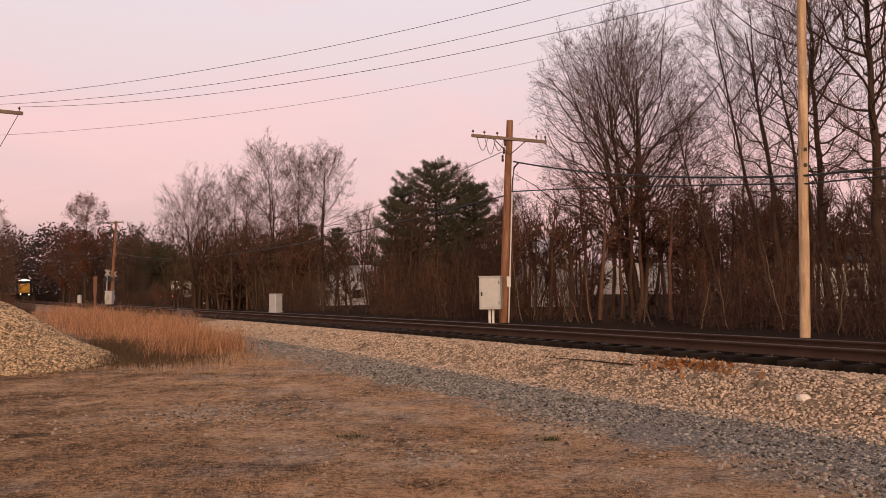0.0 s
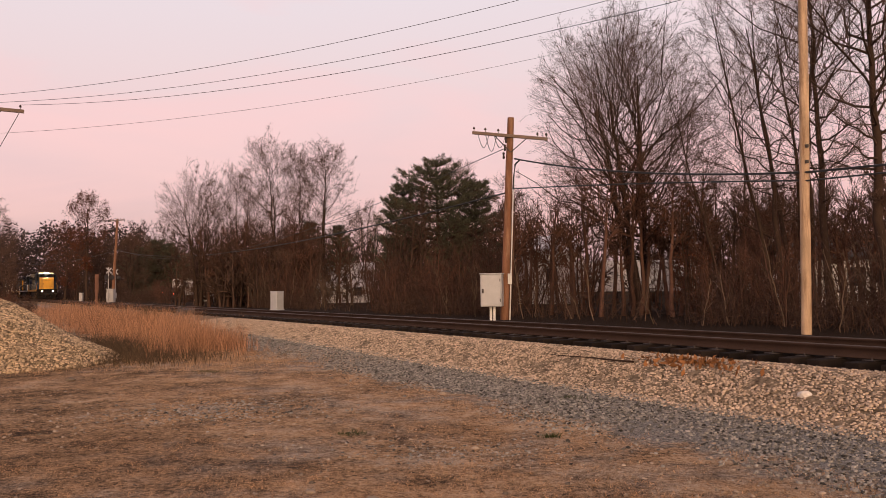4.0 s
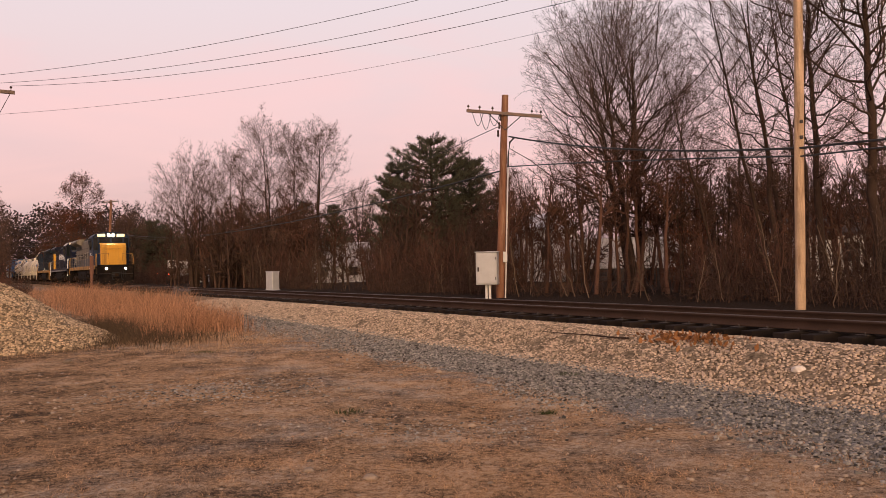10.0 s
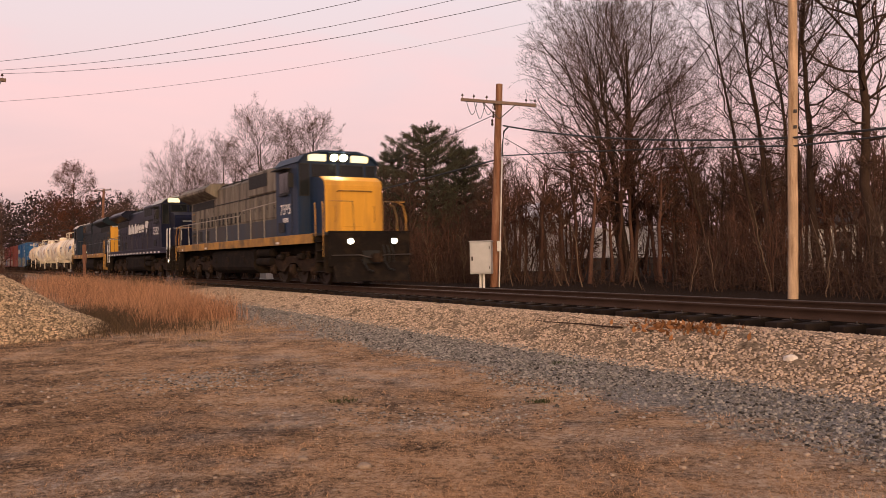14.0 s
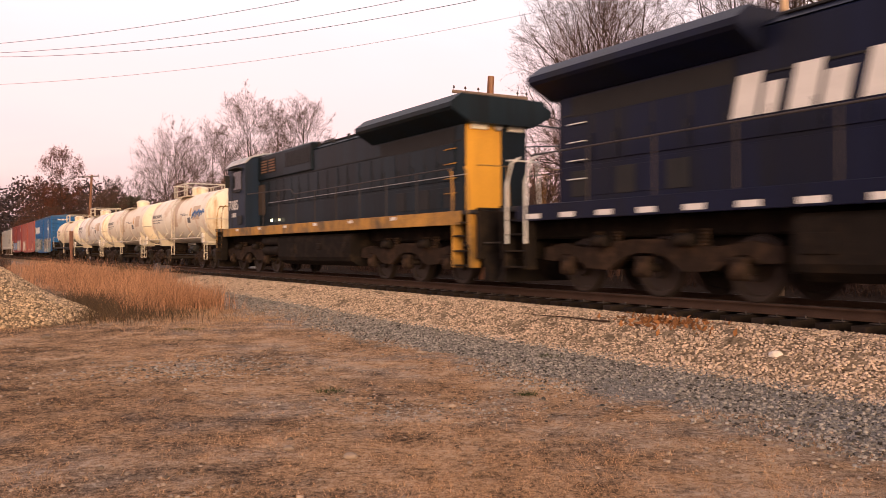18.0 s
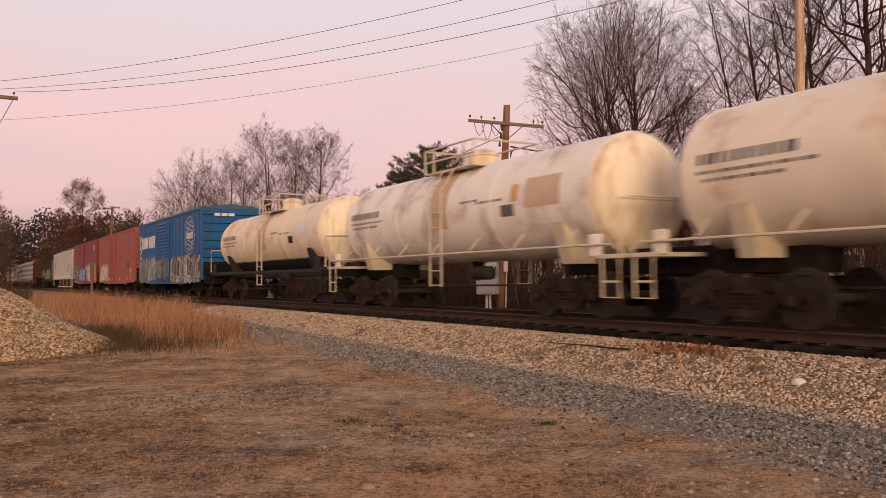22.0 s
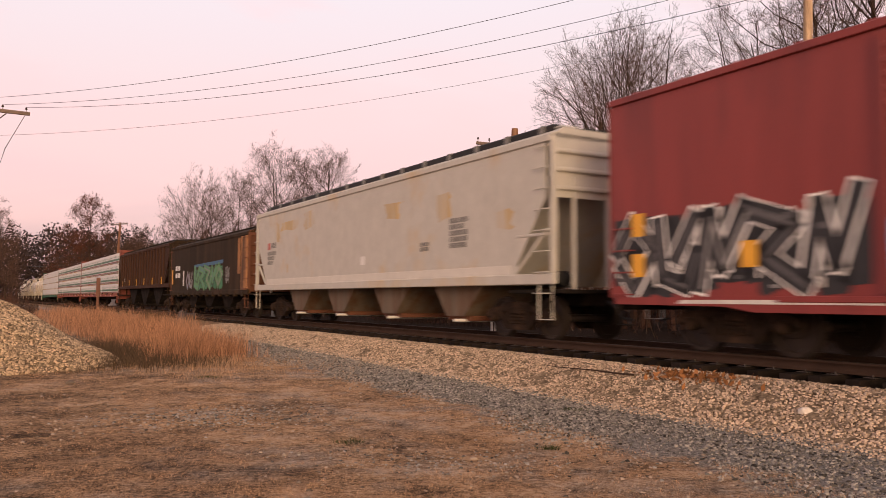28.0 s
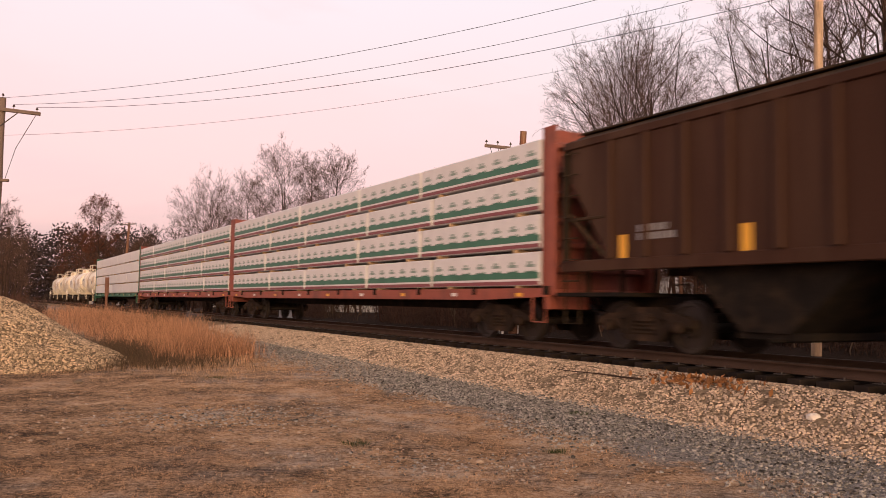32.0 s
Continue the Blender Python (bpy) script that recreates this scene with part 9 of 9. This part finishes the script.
tag(wh, -L + 1.75, -L + 2.05, 2.72, 2.98, y, mat("faded_red_square", (0.42, 0.12, 0.10), 0.6), "marking")
bars(wh, -L + 2.15, 2.72, 0.9, 0.26, 1, y, M_FADED, 9)
bars(wh, L - 4.3, 2.05, 0.9, 0.75, 5, y, M_FADED, 10)
bars(wh, L - 5.8, 2.05, 0.7, 0.25, 2, y, M_FADED, 11)
tag(wh, 0.5, 0.8, 1.85, 2.1, y, M_WHITETAG, "placard")
M_STAIN = mat("pale_rust_stain", (0.47, 0.34, 0.17), 0.7, var=0.3, dirt=(0.47, 0.44, 0.39), dirt_amount=0.62, dirt_scale=2.2, streak=True, bump=0)
sr = np.random.RandomState(19)
for k, (sx, sz, sw, sh) in enumerate(((-L + 2.9, 3.35, 0.5, 0.8), (-L + 4.2, 3.5, 2.2, 0.35), (-L + 6.2, 3.55, 1.0, 0.6), (2.6, 3.3, 1.3, 0.5), (5.4, 3.1, 0.8, 0.7), (-L + 4.0, 1.95, 0.3, 0.4), (L - 2.0, 2.6, 0.9, 0.5))):
    part("rust_stain", Mesher().prism(blob(sx, sz, sw, sh, sr, 12, 0.5), y - 0.0022, y - 0.0006), M_STAIN, wh, "faint rust stain")

b1, L, W = hopper("dark brown covered hopper with green graffiti and rusty orange end", -72.35, -87.55, M_BROWN, M_DARKRUST, 3, 1.12, 3.62, 0, M_BROWN, M_BROWN, False, W=1.5)
y = -W - 0.003
part("rust_panel", Mesher().box(L - 1.30, L - 0.36, y - 0.02, y, 1.2, 3.5, 0.006), M_RUSTY, b1, "orange rusty side panel")
part("rust_panel", Mesher().box(L - 1.75, L - 1.42, y - 0.02, y, 1.9, 3.45, 0.006), M_RUSTY, b1, "orange rusty side panel")
for k in range(5):
    part("panel_seam", Mesher().box(L - 1.28, L - 0.38, y - 0.035, y - 0.021, 1.5 + 0.45 * k, 1.57 + 0.45 * k, 0.004), M_RUSTY, b1)
SP_LEAF, = paint_set((0.11, 0.27, 0.11))
graffiti(b1, -1.9, 3.3, 1.3, 2.4, y, [SP_TEAL, SP_GREEN, SP_LEAF, SP_TEAL, SP_GREY], 241, 0.9, SP_BLACK, SP_GREEN, SP_LEAF)
part("graffiti_rim", Mesher().prism([(-2.0, 2.4), (3.4, 2.45), (3.45, 2.62), (-1.9, 2.54)], y - 0.003, y), paint_set((0.04, 0.12, 0.22))[0], b1)
graffiti(b1, -3.6, -2.3, 1.3, 2.2, y, [SP_GREY, SP_LTBLUE, SP_PURPLE], 242, 0.6)
graffiti(b1, 3.9, 4.5, 1.5, 2.3, y, [SP_GREY, SP_SMOKE, SP_GREY], 243, 0.3)
for k in range(4):
    tag(b1, -6.2 + 0.62 * (k % 2), -5.75 + 0.62 * (k % 2), 1.95 + 0.4 * (k // 2), 2.2 + 0.4 * (k // 2), y, M_WHITETAG, "marking")
tag(b1, -L + 0.95, -L + 1.2, 1.6, 2.4, y - 0.09, M_YELLOWTAG, "reflector")
tag(b1, -4.35, -4.1, 1.5, 2.3, y - 0.008, M_WHITETAG, "marking")
for k in range(12):
    x = -L + 1.0 + k * (2 * L - 2.0) / 11
    part("sill_gusset", Mesher().box(x - 0.12, x + 0.12, -W - 0.05, -W + 0.1, 0.92, 1.12, 0.01), M_BROWN, b1)

b2, L, W = hopper("oxide brown ribbed hopper with yellow reflectors", -87.75, -105.95, M_BROWN2, M_BROWN, 3, 1.58, 3.98, 17, M_BROWN, M_BROWN, True, W=1.46)
for k in range(6):
    x = -L + 2.2 + k * (2 * L - 4.4) / 5
    tag(b2, x - 0.10 - 0.18, x + 0.10 - 0.18, 1.68, 2.1, -W - 0.003, M_YELLOWTAG, "reflector")
bars(b2, -L + 2.4, 1.95, 1.1, 0.3, 2, -W - 0.003, SP_GREY, 12)


# ---- lumber cars ----
M_BULK = mat("oxide_red_bulkhead", (0.26, 0.068, 0.042), 0.65, var=0.2, dirt=(0.15, 0.05, 0.035), dirt_amount=0.35)
M_GREENCAR = mat("dark_green_car_paint", (0.03, 0.12, 0.07), 0.6, var=0.2)
M_WRAP = mat("white_lumber_wrap", (0.62, 0.60, 0.60), 0.45, var=0.08, scale=2.5, fine=9, bump=0.35)
M_WRAPGREEN = mat("green_wrap_print", (0.04, 0.145, 0.09), 0.45, var=0.15, bump=0.1)
M_WRAPRED = mat("maroon_wrap_edge", (0.20, 0.055, 0.06), 0.5, var=0.2, bump=0)
M_PRINT = mat("grey_green_print", (0.20, 0.27, 0.23), 0.5, var=0.1, bump=0)
M_RAWWOOD = mat("sawn_lumber_ends", (0.48, 0.33, 0.19), 0.8, var=0.2)


def pack_meshes(length, printed):
    h, d = 0.72, 1.16
    out = {"wrap": Mesher().box(-length / 2, length / 2, -d / 2, d / 2, 0.0, h, 0.025).mesh("wrap", M_WRAP)}
    if printed:
        out["band"] = Mesher().box(-length / 2 + 0.01, length / 2 - 0.01, -d / 2 - 0.004, -d / 2 - 0.0005, 0.15, 0.285).mesh("print_band", M_WRAPGREEN)
        n = max(2, int(length / 0.62))
        m, g = Mesher(), Mesher()
        r = np.random.RandomState(int(length * 100))
        for k in range(n):
            x = -length / 2 + (k + 0.5) * length / n
            m.box(x - 0.16, x + 0.16, -d / 2 - 0.004, -d / 2 - 0.0005, 0.40, 0.46).box(x - 0.09, x + 0.05, -d / 2 - 0.004, -d / 2 - 0.0005, 0.47, 0.52)
            g.prism([(x - 0.24, 0.27), (x - 0.12, 0.33), (x + 0.02, 0.30), (x + 0.14, 0.345), (x + 0.24, 0.27)], -d / 2 - 0.004, -d / 2 - 0.0005)
        out["print"] = m.mesh("print_mark", M_PRINT)
        out["hill"] = g.mesh("print_hill", M_WRAPGREEN)
        out["edge"] = Mesher().box(-length / 2 + 0.01, length / 2 - 0.01, -d / 2 - 0.004, -d / 2 - 0.0005, 0.02, 0.10).mesh("print_edge", M_WRAPRED)
    return out


def lumber_car(label, front, rear, paint, printed, seed, tiers=4):
    car = thing("lumber_car", label, "flat car", "lumber cars of the train")
    L = (front - rear) / 2
    r = np.random.RandomState(seed)
    part("deck", Mesher().box(-L, L, -1.38, 1.38, 1.02, 1.14, 0.02), paint, car)
    for y in (-1.42, 1.36):
        part("side_sill", Mesher().prism([(-L, 1.16), (L, 1.16), (L, 0.98), (L - 2.5, 0.90), (-L + 2.5, 0.90), (-L, 0.98)], y, y + 0.06), paint, car)
    part("centre_sill", Mesher().box(-L, L, -0.35, 0.35, 0.68, 1.02, 0.02), M_UNDER, car)
    # centre beam with posts
    part("top_chord", Mesher().box(-L + 0.3, L - 0.3, -0.22, 0.22, 4.28, 4.40, 0.02), paint, car)
    for k in range(15):
        x = -L + 0.8 + k * (2 * L - 1.6) / 14
        part("beam_post", Mesher().box(x - 0.06, x + 0.06, -0.13, 0.13, 1.14, 4.28), paint, car)
    for e in (1, -1):
        x = e * (L - 0.12)
        bk = part("bulkhead", Mesher().box(min(x, x - e * 0.10), max(x, x - e * 0.10), -1.36, 1.36, 1.14, 4.52, 0.012), paint, car)
        for k in range(6):
            z = 1.45 + 0.52 * k
            part("bulkhead_rib", Mesher().prism([(x, z), (x + e * 0.16, z + 0.05), (x + e * 0.16, z + 0.13), (x, z + 0.20)], -1.25, 1.25), paint, bk)
        for y in (-1.36, 1.30):
            part("bulkhead_flange", Mesher().box(min(x - e * 0.14, x + e * 0.30), max(x - e * 0.14, x + e * 0.30), y, y + 0.06, 1.0, 4.54, 0.01), paint, bk)
        part("end_sill", Mesher().box(min(e * L, e * (L - 0.2)), max(e * L, e * (L - 0.2)), -1.36, 1.36, 0.72, 1.02, 0.015), paint, car)
        for y in (-1.42, 1.42):
            part("step", Mesher().tube([(e * (L - 0.05), y, 1.0), (e * (L - 0.05), y, 0.45), (e * (L - 0.5), y, 0.45), (e * (L - 0.5), y, 1.0)], 0.022, 5), paint, car)
    # packs of wrapped lumber, four tiers on either side of the beam
    lens = [4.88, 3.66, 4.88, 3.66, 4.27] if printed else [4.88, 4.88, 4.88, 4.88, 2.4]
    scale = (2 * L - 0.62 - 0.10 * 4) / sum(lens)
    lens = [q * scale for q in lens]
    kinds = {}
    for t in range(tiers):
        order = lens if t % 2 == 0 else lens[::-1]
        x = -L + 0.31
        for q in order:
            key = round(q, 2)
            if key not in kinds:
                kinds[key] = pack_meshes(q - 0.02, printed)
            for y, turn in ((-0.80, 0), (0.80, 180)):
                m = pose(x + q / 2, y + r.uniform(-0.012, 0.012), 1.21 + t * 0.795, 0, 0, turn + r.uniform(-0.12, 0.12))
                p = part("lumber_pack", kinds[key]["wrap"], None, car, m=m)
                if printed and y < 0:
                    part("print_band", kinds[key]["band"], None, p)
                    part("print_edge", kinds[key]["edge"], None, p)
                    tagged(part("print_mark", kinds[key]["print"], None, p), kind="stuff")
                    tagged(part("print_hill", kinds[key]["hill"], None, p), kind="stuff")
                for u in (-q * 0.32, q * 0.32):
                    part("dunnage", Mesher().box(x + q / 2 + u - 0.05, x + q / 2 + u + 0.05, y - 0.57, y + 0.57, 1.14 + t * 0.795, 1.21 + t * 0.795), M_RAWWOOD, car)
            x += q + 0.10
    for k in range(9):
        x = -L + 1.0 + k * (2 * L - 2.0) / 8
        tag(car, x - 0.12, x + 0.12, 0.98, 1.06, -1.42, M_WHITETAG if k % 2 else M_YELLOWTAG, "reflector")
        part("tie_down", Mesher().box(x + 0.9, x + 1.02, -1.46, -1.36, 1.02, 1.20, 0.01), M_UNDER, car)
    finish(car, front, rear, 2.3)
    return car


lumber_car("lumber car with red bulkheads and green-printed white packs", -106.3, -130.5, M_BULK, True, 251)
lumber_car("lumber car with red bulkheads and green-printed white packs", -130.7, -154.75, M_BULK, True, 252)
lumber_car("lumber car with green bulkheads and plain white packs", -154.95, -179.2, M_GREENCAR, False, 253)

# ---- sleepers and their plates, piece by piece ----
tie_mesh = Mesher().box(-0.11, 0.11, -1.3, 1.3, -0.17, 0.0, 0.012).mesh("sleeper", M_TIE)
plate_mesh = Mesher().box(-0.09, 0.09, -0.17, 0.17, 0.0, 0.014, 0.004).box(-0.035, -0.015, 0.085, 0.125, 0.012, 0.045, 0.004) \
    .box(0.015, 0.035, -0.125, -0.085, 0.012, 0.045, 0.004).mesh("tie_plate", M_IRON)
tr_ = np.random.RandomState(21)
far_ties, far_n = [], 0
for k in range(-440, 60):
    s = k * 0.53 + tr_.uniform(-0.03, 0.03)
    off, turn_, drop = tr_.uniform(-0.06, 0.06), tr_.uniform(-1.2, 1.2), tr_.uniform(0, 0.012)
    x, y, a = line(s, off)
    m = pose(float(x), float(y), RAIL_TOP - 0.186 - drop, 0, 0, math.degrees(a) + turn_)
    if -70 < s < 22:
        tie = part("sleeper", tie_mesh, M_TIE, track, m=m)
        for lat in (0.7535, -0.7535):
            part("tie_plate", plate_mesh, M_IRON, tie, m=pose(0, -lat - off * 0, drop * 0 + 0.001, 0, 0, -turn_))
    else:
        v = np.array([m @ Vector((p[0] * 0.11, p[1] * 1.3, p[2] * 0.085 - 0.085)) for p in CUBE])
        far_ties.append((v, CUBE_F))
fv, ff = stack(far_ties)
tagged(part("far_sleepers", fast_mesh("far_sleepers", fv, ff, 4, M_TIE), M_TIE, track), kind="stuff")

# ---- the train's run ----
def motions():
    """Every car follows the curve of the track: its two trucks stand on it."""
    for car, centre, half in TRAIN:
        rows = []
        for k in range(0, 33):
            s = run(float(k)) + centre
            x0, y0, _ = line(s - half)
            x1, y1, _ = line(s + half)
            turn = math.degrees(math.atan2(y1 - y0, x1 - x0))
            rows.append((float(k), pose(float(x0 + x1) / 2, float(y0 + y1) / 2, RAIL_TOP, 0, 0, turn)))
        walk(car, rows)


motions()
